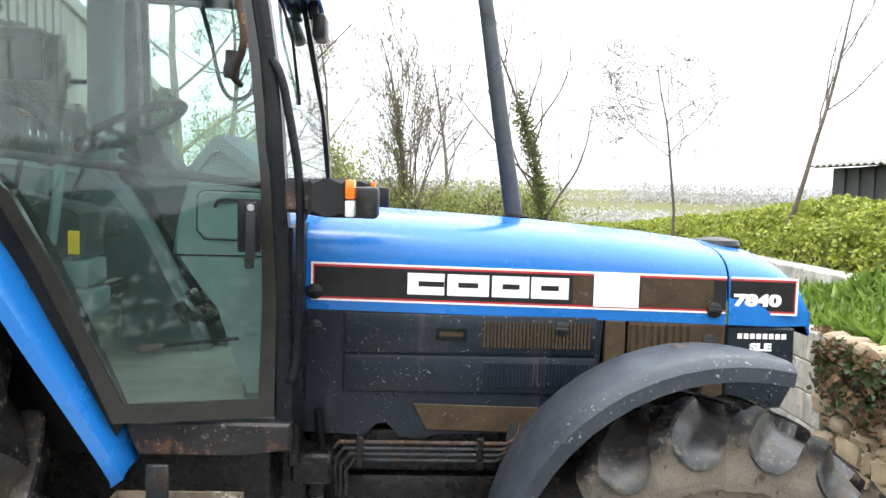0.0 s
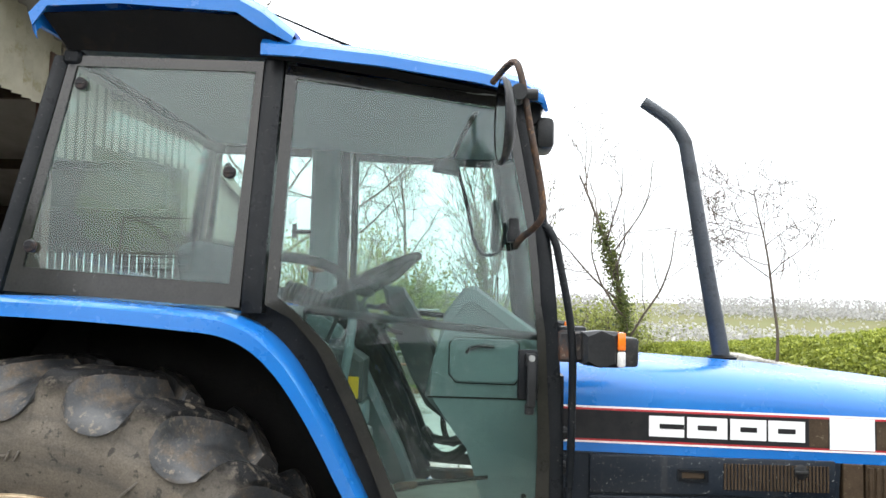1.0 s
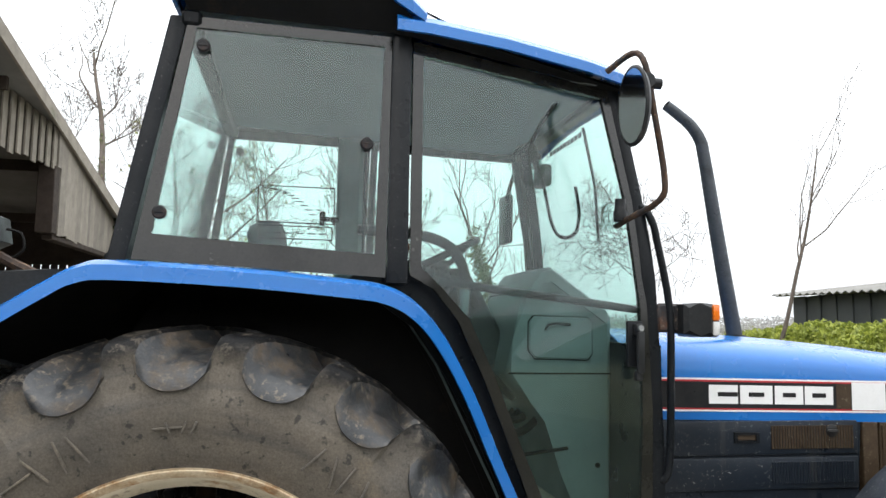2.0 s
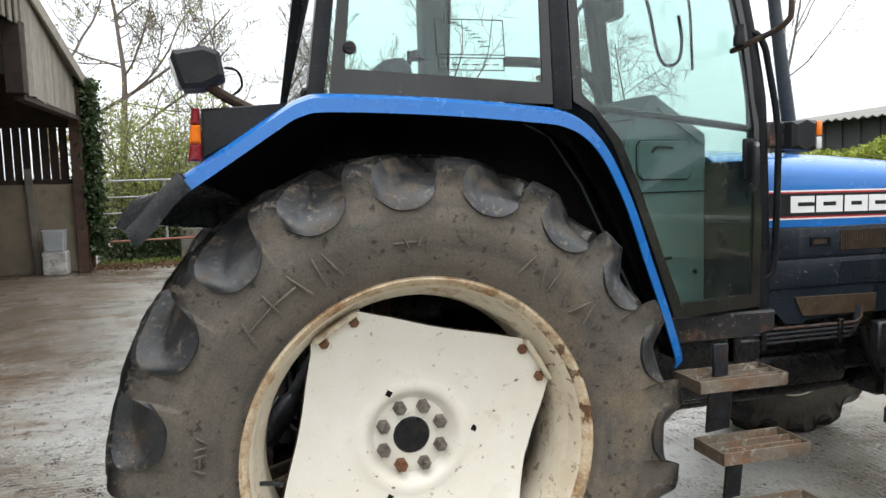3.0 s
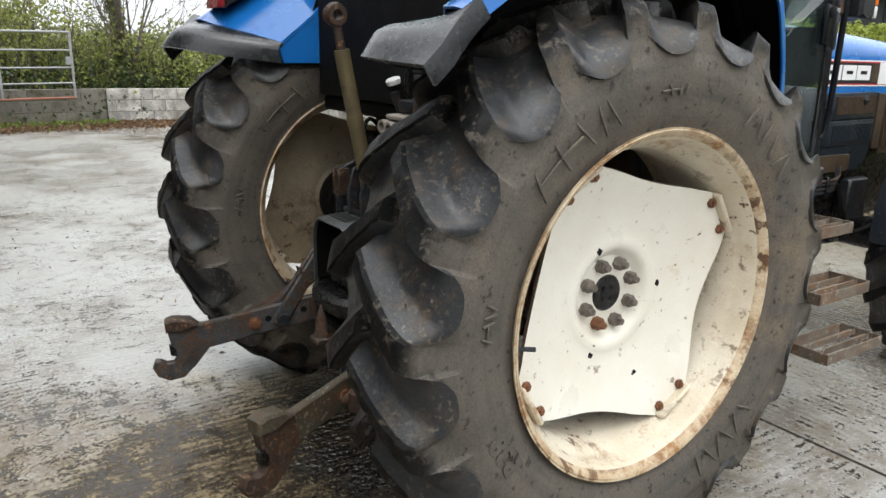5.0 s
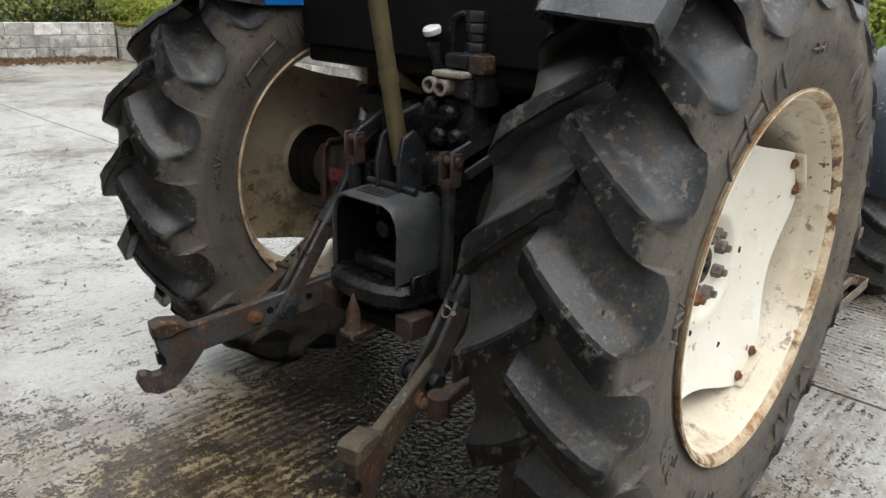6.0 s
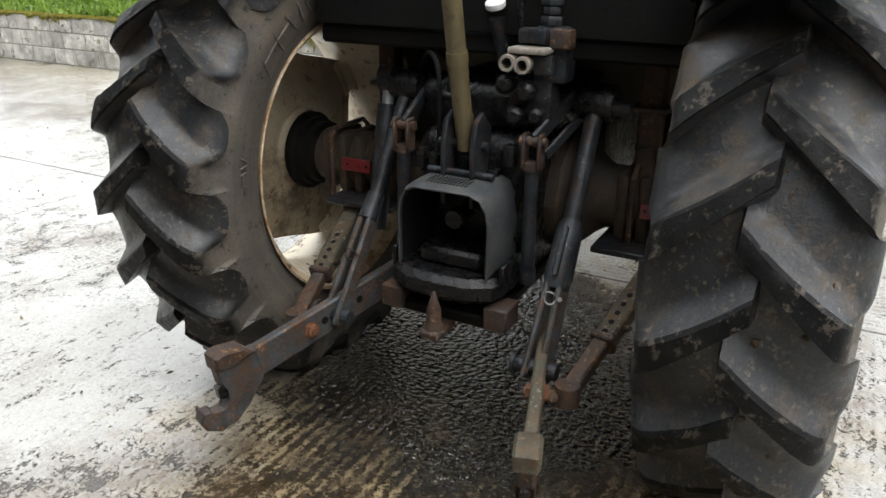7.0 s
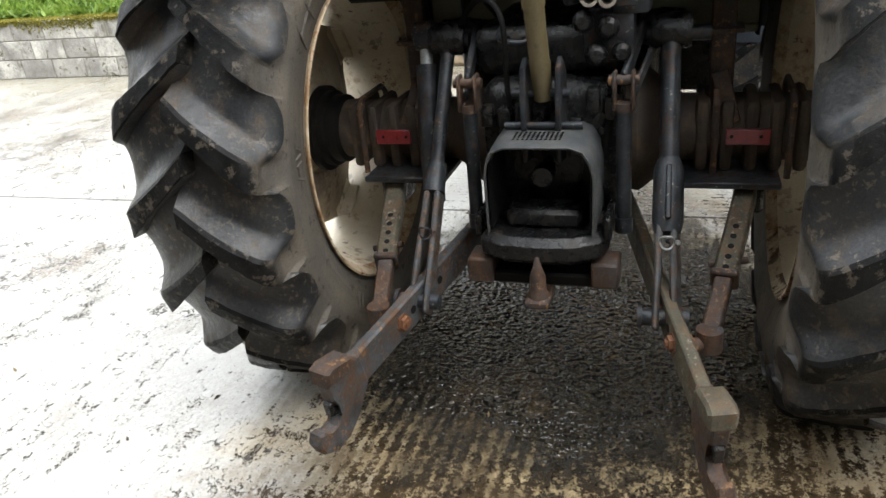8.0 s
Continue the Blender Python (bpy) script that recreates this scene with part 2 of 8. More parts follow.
M_FRIT = shader("black_glass_border", (0.012, 0.0125, 0.012, 1), 0.10, spec=0.5, second=(0.024, 0.023, 0.020, 1), amount=0.8, scale=6, dirt=(0.06, 0.055, 0.045, 1), dirt_amount=0.33, dirt_scale=9, grain=0.2)
M_DECAL = shader("black_decal", (0.012, 0.012, 0.014, 1), 0.35, second=(0.02, 0.02, 0.021, 1), scale=20, grain=0.04)
M_DECALWHITE = shader("white_decal", (0.80, 0.80, 0.80, 1), 0.35, second=(0.76, 0.76, 0.75, 1), scale=20, grain=0.04)
M_DECALRED = shader("red_decal", (0.42, 0.025, 0.035, 1), 0.4, second=(0.36, 0.03, 0.035, 1), scale=20, grain=0.04)
M_AMBER = shader("amber_lens", (0.80, 0.19, 0.015, 1), 0.2, second=(0.7, 0.15, 0.01, 1), scale=50, coat=0.5)
M_REDLENS = shader("red_lens", (0.24, 0.018, 0.02, 1), 0.25, second=(0.19, 0.012, 0.016, 1), scale=50, coat=0.5)
M_FLAP = shader("scuffed_black_flap", (0.013, 0.0145, 0.0165, 1), 0.27, spec=0.55, second=(0.024, 0.026, 0.028, 1), scale=9, dirt=(0.07, 0.068, 0.064, 1), dirt_amount=0.36, dirt_scale=14, dirt_soft=1.5, bump=0.0009, bump_scale=60, speckle=(0.17, 0.17, 0.165, 1), speckle_scale=90, speckle_amount=0.65)
M_REFLECT = shader("red_reflector", (0.19, 0.011, 0.017, 1), 0.35, second=(0.10, 0.008, 0.011, 1), scale=30, coat=0.2, dirt=(0.05, 0.035, 0.025, 1), dirt_amount=0.38, dirt_scale=20)
M_AXLE = shader("muddy_cast_axle", (0.032, 0.027, 0.023, 1), 0.55, second=(0.045, 0.034, 0.025, 1), amount=0.8, scale=12, dirt=(0.10, 0.066, 0.040, 1), dirt_amount=0.44, dirt_scale=14, dirt_soft=1.5, bump=0.003, bump_scale=60)
M_CLEARLENS = shader("clear_lens", (0.6, 0.6, 0.58, 1), 0.12, second=(0.5, 0.5, 0.5, 1), scale=60, coat=0.5)
M_CHROME = shader("mirror_silver", (0.8, 0.81, 0.82, 1), 0.05, metal=1.0, second=(0.78, 0.79, 0.8, 1), scale=5)
M_OLIVE = shader("olive_brown_tube", (0.12, 0.095, 0.045, 1), 0.45, second=(0.08, 0.062, 0.032, 1), scale=8, dirt=(0.03, 0.027, 0.024, 1), dirt_amount=0.4, dirt_scale=9, bump=0.0008)
M_YELLOW = shader("yellow_label", (0.72, 0.46, 0.02, 1), 0.5)
M_GALV = shader("galvanised_steel", (0.36, 0.37, 0.37, 1), 0.45, metal=0.55, second=(0.27, 0.275, 0.27, 1), scale=9, dirt=(0.25, 0.2, 0.15, 1), dirt_amount=0.32, dirt_scale=4)
M_REDOXIDE = shader("red_oxide_rail", (0.32, 0.11, 0.06, 1), 0.6, second=(0.2, 0.1, 0.07, 1), scale=14)


M_HOOD = shader("worn_steel_hood", (0.034, 0.039, 0.044, 1), 0.40, second=(0.070, 0.070, 0.068, 1), scale=12, dirt=(0.10, 0.085, 0.065, 1), dirt_amount=0.38, dirt_scale=9, bump=0.0012, speckle=(0.13, 0.12, 0.10, 1), speckle_scale=60, speckle_amount=0.63)
M_LINK = shader("worn_blue_grey_link", (0.070, 0.078, 0.085, 1), 0.45, metal=0.2, second=(0.040, 0.038, 0.037, 1), scale=14, dirt=(0.105, 0.052, 0.024, 1), dirt_amount=0.45, dirt_scale=22, dirt_soft=1.3, bump=0.0022, bump_scale=90, speckle=(0.20, 0.105, 0.048, 1), speckle_scale=70, speckle_amount=0.60, grain=0.35, streak=(0.034, 0.030, 0.028, 1))
M_LINKOLD = shader("flaking_olive_link", (0.082, 0.076, 0.052, 1), 0.55, second=(0.042, 0.036, 0.027, 1), scale=14, dirt=(0.11, 0.066, 0.036, 1), dirt_amount=0.47, dirt_scale=20, dirt_soft=1.3, bump=0.0025, bump_scale=80, speckle=(0.24, 0.21, 0.16, 1), speckle_scale=60, speckle_amount=0.61, grain=0.35)


M_STEP = shader("worn_rusty_step", (0.17, 0.14, 0.105, 1), 0.6, second=(0.09, 0.065, 0.045, 1), scale=12, dirt=(0.17, 0.085, 0.04, 1), dirt_amount=0.45, dirt_scale=9, bump=0.002, bump_scale=80, speckle=(0.32, 0.30, 0.26, 1), speckle_scale=45, speckle_amount=0.61)


def glass(name, tint, rough=0.02, haze=0.08):
    """Thin dusty tinted pane: clear tinted light through, mirror gloss by Fresnel, a film of dust."""
    m = bpy.data.materials.new(name)
    m.use_nodes = True
    n, l = m.node_tree.nodes, m.node_tree.links
    n.remove(n["Principled BSDF"])
    out = n["Material Output"]
    tr, gl, df = n.new("ShaderNodeBsdfTransparent"), n.new("ShaderNodeBsdfGlossy"), n.new("ShaderNodeBsdfDiffuse")
    tr.inputs[0].default_value = tint
    gl.inputs["Roughness"].default_value = rough
    df.inputs[0].default_value = (0.40, 0.50, 0.50, 1)
    lw, pw, ad = n.new("ShaderNodeLayerWeight"), n.new("ShaderNodeMath"), n.new("ShaderNodeMath")
    pw.operation, pw.inputs[1].default_value = 'POWER', 4.5
    l.new(lw.outputs["Facing"], pw.inputs[0])
    ad.operation, ad.inputs[1].default_value = 'ADD', 0.042
    l.new(pw.outputs[0], ad.inputs[0])
    a, b = n.new("ShaderNodeMixShader"), n.new("ShaderNodeMixShader")
    co, tx, rp = n.new("ShaderNodeTexCoord"), n.new("ShaderNodeTexNoise"), n.new("ShaderNodeMapRange")
    tx.inputs["Scale"].default_value, tx.inputs["Detail"].default_value = 5, 8
    l.new(co.outputs["Object"], tx.inputs["Vector"])
    l.new(tx.outputs["Fac"], rp.inputs["Value"])
    rp.inputs["From Min"].default_value, rp.inputs["From Max"].default_value = 0.3, 0.75
    rp.inputs["To Min"].default_value, rp.inputs["To Max"].default_value = haze * 0.3, haze * 1.8
    l.new(rp.outputs["Result"], a.inputs[0])
    l.new(tr.outputs[0], a.inputs[1])
    l.new(df.outputs[0], a.inputs[2])
    l.new(ad.outputs[0], b.inputs[0])
    l.new(a.outputs[0], b.inputs[1])
    l.new(gl.outputs[0], b.inputs[2])
    l.new(b.outputs[0], out.inputs[0])
    return m


M_GLASS = glass("tinted_cab_glass", (0.86, 0.95, 0.93, 1), haze=0.010)


# ---- mesh tools ----
def part(name, bm, material, parent=None, label="", smooth=38):
    """Links a bmesh as one mesh object under a thing or a part."""
    me = bpy.data.meshes.new(name)
    bmesh.ops.recalc_face_normals(bm, faces=bm.faces)
    bm.to_mesh(me)
    bm.free()
    for m in (material if isinstance(material, (list, tuple)) else [material]):
        me.materials.append(m)
    if smooth:
        me.polygons.foreach_set("use_smooth", [True] * len(me.polygons))
        me.set_sharp_from_angle(angle=radians(smooth))
    ob = new(name, me)
    if parent:
        ob.parent = parent
    if label:
        tagged(ob, label)
    return ob


def thing(name, label, category, group="", kind="", at=(0, 0, 0)):
    ob = new(name)
    ob.empty_display_size = 0.1
    ob.location = at
    return tagged(ob, label, category, group, kind)


def add_box(bm, lo, hi, bevel=0.004, m=None, segs=1, mat=0):
    """A bevelled box between two corners, turned by m."""
    mid, size = [(a + b) / 2 for a, b in zip(lo, hi)], [max(1e-4, b - a) for a, b in zip(lo, hi)]
    t = Matrix.Translation(mid) @ Matrix.Diagonal((*size, 1))
    made = bmesh.ops.create_cube(bm, size=1, matrix=(m @ t) if m else t)
    vs = made["verts"]
    fs = list({f for v in vs for f in v.link_faces})
    if bevel > 0:
        es = list({e for v in vs for e in v.link_edges})
        r = bmesh.ops.bevel(bm, geom=es, offset=min(bevel, min(size) * 0.45), segments=segs, affect='EDGES', profile=0.5, clamp_overlap=True)
        fs = list({f for f in fs if f.is_valid} | set(r["faces"]))
    for f in fs:
        f.material_index = mat
    return bm


def add_prism(bm, outline, axis, a, b, bevel=0.0, mat=0):
    """An outline of (u, v) pairs pushed out along axis 'x', 'y' or 'z' from a to b."""
    def at(u, v, w):
        return {'x': (w, u, v), 'y': (u, w, v), 'z': (u, v, w)}[axis]
    va = [bm.verts.new(at(u, v, a)) for u, v in outline]
    vb = [bm.verts.new(at(u, v, b)) for u, v in outline]
    fs = [bm.faces.new(va), bm.faces.new(vb[::-1])]
    k = len(outline)
    fs += [bm.faces.new((va[i], vb[i], vb[(i + 1) % k], va[(i + 1) % k])) for i in range(k)]
    if bevel:
        es = list({e for f in fs[:2] for e in f.edges})
        r = bmesh.ops.bevel(bm, geom=es, offset=bevel, segments=1, affect='EDGES', clamp_overlap=True)
        fs = [f for f in fs if f.is_valid] + r["faces"]
    for f in fs:
        f.material_index = mat
    return bm


def spline(points, steps=6):
    """A smooth line through the points."""
    p = [Vector(q) for q in points]
    if len(p) < 3:
        return p
    out = []
    for i in range(len(p) - 1):
        a, b, c, d = p[max(0, i - 1)], p[i], p[i + 1], p[min(len(p) - 1, i + 2)]
        for k in range(steps):
            t = k / steps
            out.append(0.5 * ((2 * b) + (c - a) * t + (2 * a - 5 * b + 4 * c - d) * t * t + (3 * b - a - 3 * c + d) * t ** 3))
    return out + [p[-1]]


def add_tube(bm, points, radius, segs=10, smooth_steps=0, mat=0, caps=True, flat=1.0):
    """A tube along a line; radius may be one number or one per point."""
    pts = spline(points, smooth_steps) if smooth_steps else [Vector(p) for p in points]
    rad = radius if isinstance(radius, (list, tuple)) else [radius] * len(points)
    n = len(pts)
    rings, side = [], None
    for i, p in enumerate(pts):
        d = (pts[min(n - 1, i + 1)] - pts[max(0, i - 1)]).normalized()
        if side is None:
            side = d.cross(Vector((0, 0, 1)) if abs(d.z) < 0.9 else Vector((1, 0, 0))).normalized()
        side = (side - d * side.dot(d)).normalized()
        up = d.cross(side)
        f = i / (n - 1) * (len(rad) - 1)
        j = min(int(f), len(rad) - 2) if len(rad) > 1 else 0
        r = rad[j] + (rad[j + 1] - rad[j]) * (f - j) if len(rad) > 1 else rad[0]
        rings.append([bm.verts.new(p + (side * math.cos(a) + up * math.sin(a) * flat) * r) for a in (2 * math.pi * k / segs for k in range(segs))])
    for a, b in zip(rings, rings[1:]):
        for k in range(segs):
            bm.faces.new((a[k], a[(k + 1) % segs], b[(k + 1) % segs], b[k])).material_index = mat
    if caps:
        bm.faces.new(rings[0][::-1]).material_index = mat
        bm.faces.new(rings[-1]).material_index = mat
    return bm


def add_lathe(bm, profile, segs=48, m=None, mat=0, close=False):
    """Turns (radius, along) pairs about the local y axis."""
    m = m or Matrix()
    rings = []
    for r, y in profile:
        if r < 1e-5:
            rings.append([bm.verts.new(m @ Vector((0, y, 0)))])
        else:
            rings.append([bm.verts.new(m @ Vector((r * math.cos(a), y, r * math.sin(a)))) for a in (2 * math.pi * k / segs for k in range(segs))])
    pairs = list(zip(rings, rings[1:])) + ([(rings[-1], rings[0])] if close else [])
    for a, b in pairs:
        for k in range(segs):
            q = [a[k % len(a)], a[(k + 1) % len(a)], b[(k + 1) % len(b)], b[k % len(b)]]
            q = list(dict.fromkeys(q))
            if len(q) > 2:
                bm.faces.new(q).material_index = mat
    return bm


def add_bolt(bm, m, r=0.018, h=0.02, mat=0):
    """A hexagon head with a stub of thread, along local y."""
    add_lathe(bm, [(0, 0), (r * 1.35, 0), (r * 1.35, 0.003), (r, 0.003), (r, h), (r * 0.8, h * 1.1), (r * 0.5, h * 1.1), (r * 0.5, h * 1.5), (0, h * 1.5)], 6, m, mat)
    return bm


def add_sheet(bm, rows, thick, mat=0, closed=False):
    """A thickened sheet through a grid of points (rows of equal length); closed joins each row's ends."""
    g = [[Vector(p) for p in row] for row in rows]
    nr, nc = len(g), len(g[0])
    back = []
    for i in range(nr):
        line = []
        for j in range(nc):
            du = g[min(nr - 1, i + 1)][j] - g[max(0, i - 1)][j]
            if closed:
                dv = g[i][(j + 1) % nc] - g[i][(j - 1) % nc]
            else:
                dv = g[i][min(nc - 1, j + 1)] - g[i][max(0, j - 1)]
            nn = du.cross(dv)
            nn = nn.normalized() if nn.length > 1e-9 else Vector((0, 0, 1))
            line.append(g[i][j] + nn * thick)
        back.append(line)
    a = [[bm.verts.new(p) for p in row] for row in g]
    b = [[bm.verts.new(p) for p in row] for row in back]
    last = nc if closed else nc - 1
    for i in range(nr - 1):
        for j in range(last):
            k = (j + 1) % nc
            bm.faces.new((a[i][j], a[i][k], a[i + 1][k], a[i + 1][j])).material_index = mat
            bm.faces.new((b[i][j], b[i + 1][j], b[i + 1][k], b[i][k])).material_index = mat
    for i in (0, nr - 1):
        for j in range(last):
            k = (j + 1) % nc
            bm.faces.new((a[i][j], b[i][j], b[i][k], a[i][k])).material_index = mat
    if not closed:
        for j in (0, nc - 1):
            for i in range(nr - 1):
                bm.faces.new((a[i][j], a[i + 1][j], b[i + 1][j], b[i][j])).material_index = mat
    return bm


def add_ring(bm, outer, inner, yfun, thick, mat=0):
    """A frame between two outlines of (x, z) pairs of equal length, laid on the surface y = yfun(x, z)."""
    def lay(o, d):
        return [bm.verts.new((x, yfun(x, z) + d, z)) for x, z in o]
    a, b, c, d = lay(outer, 0), lay(inner, 0), lay(outer, thick), lay(inner, thick)
    n = len(outer)
    for i in range(n):
        k = (i + 1) % n
        for q in ((a[i], a[k], b[k], b[i]), (c[i], d[i], d[k], c[k]), (a[i], c[i], c[k], a[k]), (b[i], b[k], d[k], d[i])):
            bm.faces.new(q).material_index = mat
    return bm


def add_slab(bm, outline, yfun, thick, mat=0):
    """A filled outline of (x, z) pairs laid on the surface y = yfun(x, z)."""
    a = [bm.verts.new((x, yfun(x, z), z)) for x, z in outline]
    b = [bm.verts.new((x, yfun(x, z) + thick, z)) for x, z in outline]
    n = len(outline)
    bm.faces.new(a).material_index = mat
    bm.faces.new(b[::-1]).material_index = mat
    for i in range(n):
        bm.faces.new((a[i], b[i], b[(i + 1) % n], a[(i + 1) % n])).material_index = mat
    return bm


# ---- ground ----
def smooth01(v):
    v = max(0.0, min(1.0, v))
    return v * v * (3 - 2 * v)


def land(x, y):
    """Height of the land: a level yard, fields that fall away and far hills."""
    d = math.hypot(x - 1, y - 3)
    z = -5.0 * smooth01((d - 24) / 50) + 7.5 * smooth01((d - 110) / 260)
    z += smooth01((d - 60) / 120) * 2.2 * noise.noise(Vector((x * 0.011, y * 0.011, 0.3)))
    return z


def ground_material():
    """Wet tamped concrete: ridges across the slab, brown silt, puddles; grass fields far off."""
    m = bpy.data.materials.new("wet_yard_concrete")
    m.use_nodes = True
    n, l = m.node_tree.nodes, m.node_tree.links
    b = n["Principled BSDF"]
    b.inputs["Coat Roughness"].default_value = 0.06
    geo = n.new("ShaderNodeNewGeometry")

    def math_node(op, a, c=None):
        q = n.new("ShaderNodeMath")
        q.operation = op
        for i, v in enumerate((a, c)):
            if v is None:
                continue
            if isinstance(v, (int, float)):
                q.inputs[i].default_value = v
            else:
                l.new(v, q.inputs[i])
        return q.outputs[0]

    def noi(scale, detail=6, rough=0.6, vec=None):
        t = n.new("ShaderNodeTexNoise")
        t.inputs["Scale"].default_value, t.inputs["Detail"].default_value, t.inputs["Roughness"].default_value = scale, detail, rough
        l.new(vec or geo.outputs["Position"], t.inputs["Vector"])
        return t.outputs["Fac"]

    def rng(src, a, c, lo=0.0, hi=1.0):
        r = n.new("ShaderNodeMapRange")
        for k, v in zip(("From Min", "From Max", "To Min", "To Max"), (a, c, lo, hi)):
            r.inputs[k].default_value = v
        l.new(src, r.inputs["Value"])
        return r.outputs["Result"]

    def mix(fac, a, c):
        x = n.new("ShaderNodeMix")
        x.data_type = 'RGBA'
        l.new(fac, x.inputs[0])
        for i, v in ((6, a), (7, c)):
            if isinstance(v, tuple):
                x.inputs[i].default_value = v
            else:
                l.new(v, x.inputs[i])
        return x.outputs[2]

    sep = n.new("ShaderNodeSeparateXYZ")
    l.new(geo.outputs["Position"], sep.inputs[0])

    def ridges(direction):
        w = n.new("ShaderNodeTexWave")
        w.wave_type, w.bands_direction = 'BANDS', direction
        w.inputs["Scale"].default_value, w.inputs["Distortion"].default_value = 7.2, 1.1
        w.inputs["Detail"].default_value, w.inputs["Detail Scale"].default_value, w.inputs["Detail Roughness"].default_value = 3, 1.6, 0.6
        l.new(geo.outputs["Position"], w.inputs["Vector"])
        return w.outputs["Fac"]

    # two slabs, tamped across each other
    slab = rng(sep.outputs[0], 1.13, 1.15)
    wave = n.new("ShaderNodeMix")
    l.new(slab, wave.inputs[0])
    l.new(ridges('Y'), wave.inputs[2])
    l.new(ridges('X'), wave.inputs[3])
    joint = rng(math_node('ABSOLUTE', math_node('SUBTRACT', sep.outputs[0], 1.14)), 0.006, 0.014)
    worn = rng(noi(1.3, 7, 0.65), 0.40, 0.60, 0.25, 1.0)
    # grooves are worn off where the yard is driven over
    from_cab = math_node('SQRT', math_node('ADD', math_node('POWER', math_node('SUBTRACT', sep.outputs[0], 0.9), 2.0), math_node('POWER', math_node('ADD', sep.outputs[1], 0.7), 2.0)))
    kept = rng(math_node('ADD', from_cab, math_node('MULTIPLY', math_node('SUBTRACT', noi(0.9, 6, 0.65), 0.5), 4.5)), 3.4, 2.0, 0.12, 1.0)
    ridge = math_node('MULTIPLY', wave.outputs[0], math_node('MULTIPLY', worn, kept))
    grit = noi(48, 5, 0.62)
    crumb = noi(70, 10, 0.78)
    coarse = noi(11, 10, 0.74)
    # where the slag has worn out of the face: ragged brown pits
    crust = math_node('ADD', math_node('ADD', math_node('MULTIPLY', crumb, 0.50), math_node('MULTIPLY', coarse, 0.50)), math_node('MULTIPLY', math_node('SUBTRACT', ridge, 0.35), rng(noi(1.7, 8, 0.7), 0.42, 0.60, 0.02, 0.13)))
    # an oily, trodden patch round the drawbar, with a ragged edge
    ex = math_node('DIVIDE', math_node('ADD', sep.outputs[0], 0.55), 1.75)
    ey = math_node('DIVIDE', math_node('ADD', sep.outputs[1], 0.15), 1.05)
    reach_ = math_node('SQRT', math_node('ADD', math_node('POWER', ex, 2.0), math_node('POWER', ey, 2.0)))
    oily = rng(math_node('ADD', reach_, math_node('MULTIPLY', math_node('SUBTRACT', noi(2.4, 8, 0.7), 0.5), 1.9)), 1.15, 0.55)
    silt = rng(noi(0.55, 10, 0.70), 0.47, 0.60)
    # red-brown silt trodden out of the barn, in drawn-out tongues
    drawn = n.new("ShaderNodeMapping")
    drawn.inputs["Scale"].default_value = (0.55, 1.9, 1.0)
    l.new(geo.outputs["Position"], drawn.inputs["Vector"])
    tread = noi(1.0, 10, 0.72, drawn.outputs["Vector"])
    apron = rng(math_node('ADD', sep.outputs[0], math_node('MULTIPLY', math_node('SUBTRACT', tread, 0.5), 3.0)), -1.55, -2.5)
    apron = math_node('MULTIPLY', apron, rng(sep.outputs[1], -0.4, 0.8))
    slurry = math_node('MULTIPLY', apron, rng(math_node('ADD', math_node('MULTIPLY', tread, 0.6), math_node('MULTIPLY', coarse, 0.4)), 0.42, 0.56, 0.95, 0.45))
    dirty = math_node('MAXIMUM', math_node('MAXIMUM', math_node('MULTIPLY', silt, 0.7), math_node('MULTIPLY', oily, 1.5)), math_node('MULTIPLY', apron, 0.6))
    pits = rng(math_node('SUBTRACT', crust, math_node('MULTIPLY', dirty, 0.070)), 0.400, 0.430)
    height = math_node('ADD', math_node('MULTIPLY', ridge, 0.40), math_node('ADD', math_node('MULTIPLY', grit, 0.8), math_node('MULTIPLY', pits, 0.25)))
    pale = mix(rng(noi(1.6, 8, 0.68), 0.36, 0.64), (0.365, 0.366, 0.357, 1), (0.235, 0.228, 0.209, 1))
    tan = mix(rng(noi(75, 6, 0.75), 0.35, 0.65), pale, (0.40, 0.39, 0.355, 1))
    warm = mix(oily, tan, (0.38, 0.30, 0.175, 1))
    c1 = mix(pits, (0.024, 0.016, 0.008, 1), warm)
    c2 = mix(math_node('MULTIPLY', silt, rng(coarse, 0.42, 0.56, 0.10, 0.8)), c1, (0.115, 0.080, 0.046, 1))
    # wet ground under the back axle, the tractor's shade painted in as near-black
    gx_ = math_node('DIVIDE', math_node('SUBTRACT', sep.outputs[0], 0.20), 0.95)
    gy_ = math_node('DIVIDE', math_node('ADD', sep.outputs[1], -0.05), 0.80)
    wet_shade = rng(math_node('ADD', math_node('SQRT', math_node('ADD', math_node('POWER', gx_, 2.0), math_node('POWER', gy_, 2.0))), math_node('MULTIPLY', math_node('SUBTRACT', noi(3.0, 10, 0.75), 0.5), 1.3)), 1.1, 0.85)
    c2 = mix(math_node('MULTIPLY', wet_shade, rng(crumb, 0.42, 0.60, 1.0, 0.85)), c2, (0.0075, 0.0065, 0.005, 1))
    c2 = mix(math_node('MULTIPLY', oily, rng(noi(2.8, 12, 0.78), 0.52, 0.60, 0.0, 0.75)), c2, (0.055, 0.036, 0.019, 1))
    # ochre silt washed along the east wall
    wash = math_node('MULTIPLY', rng(math_node('ADD', sep.outputs[0], math_node('MULTIPLY', math_node('SUBTRACT', tread, 0.5), 5.0)), 2.3, 4.4), rng(coarse, 0.38, 0.58, 0.75, 0.25))
    c2 = mix(wash, c2, (0.21, 0.175, 0.095, 1))
    c2 = mix(slurry, c2, (0.135, 0.084, 0.046, 1))
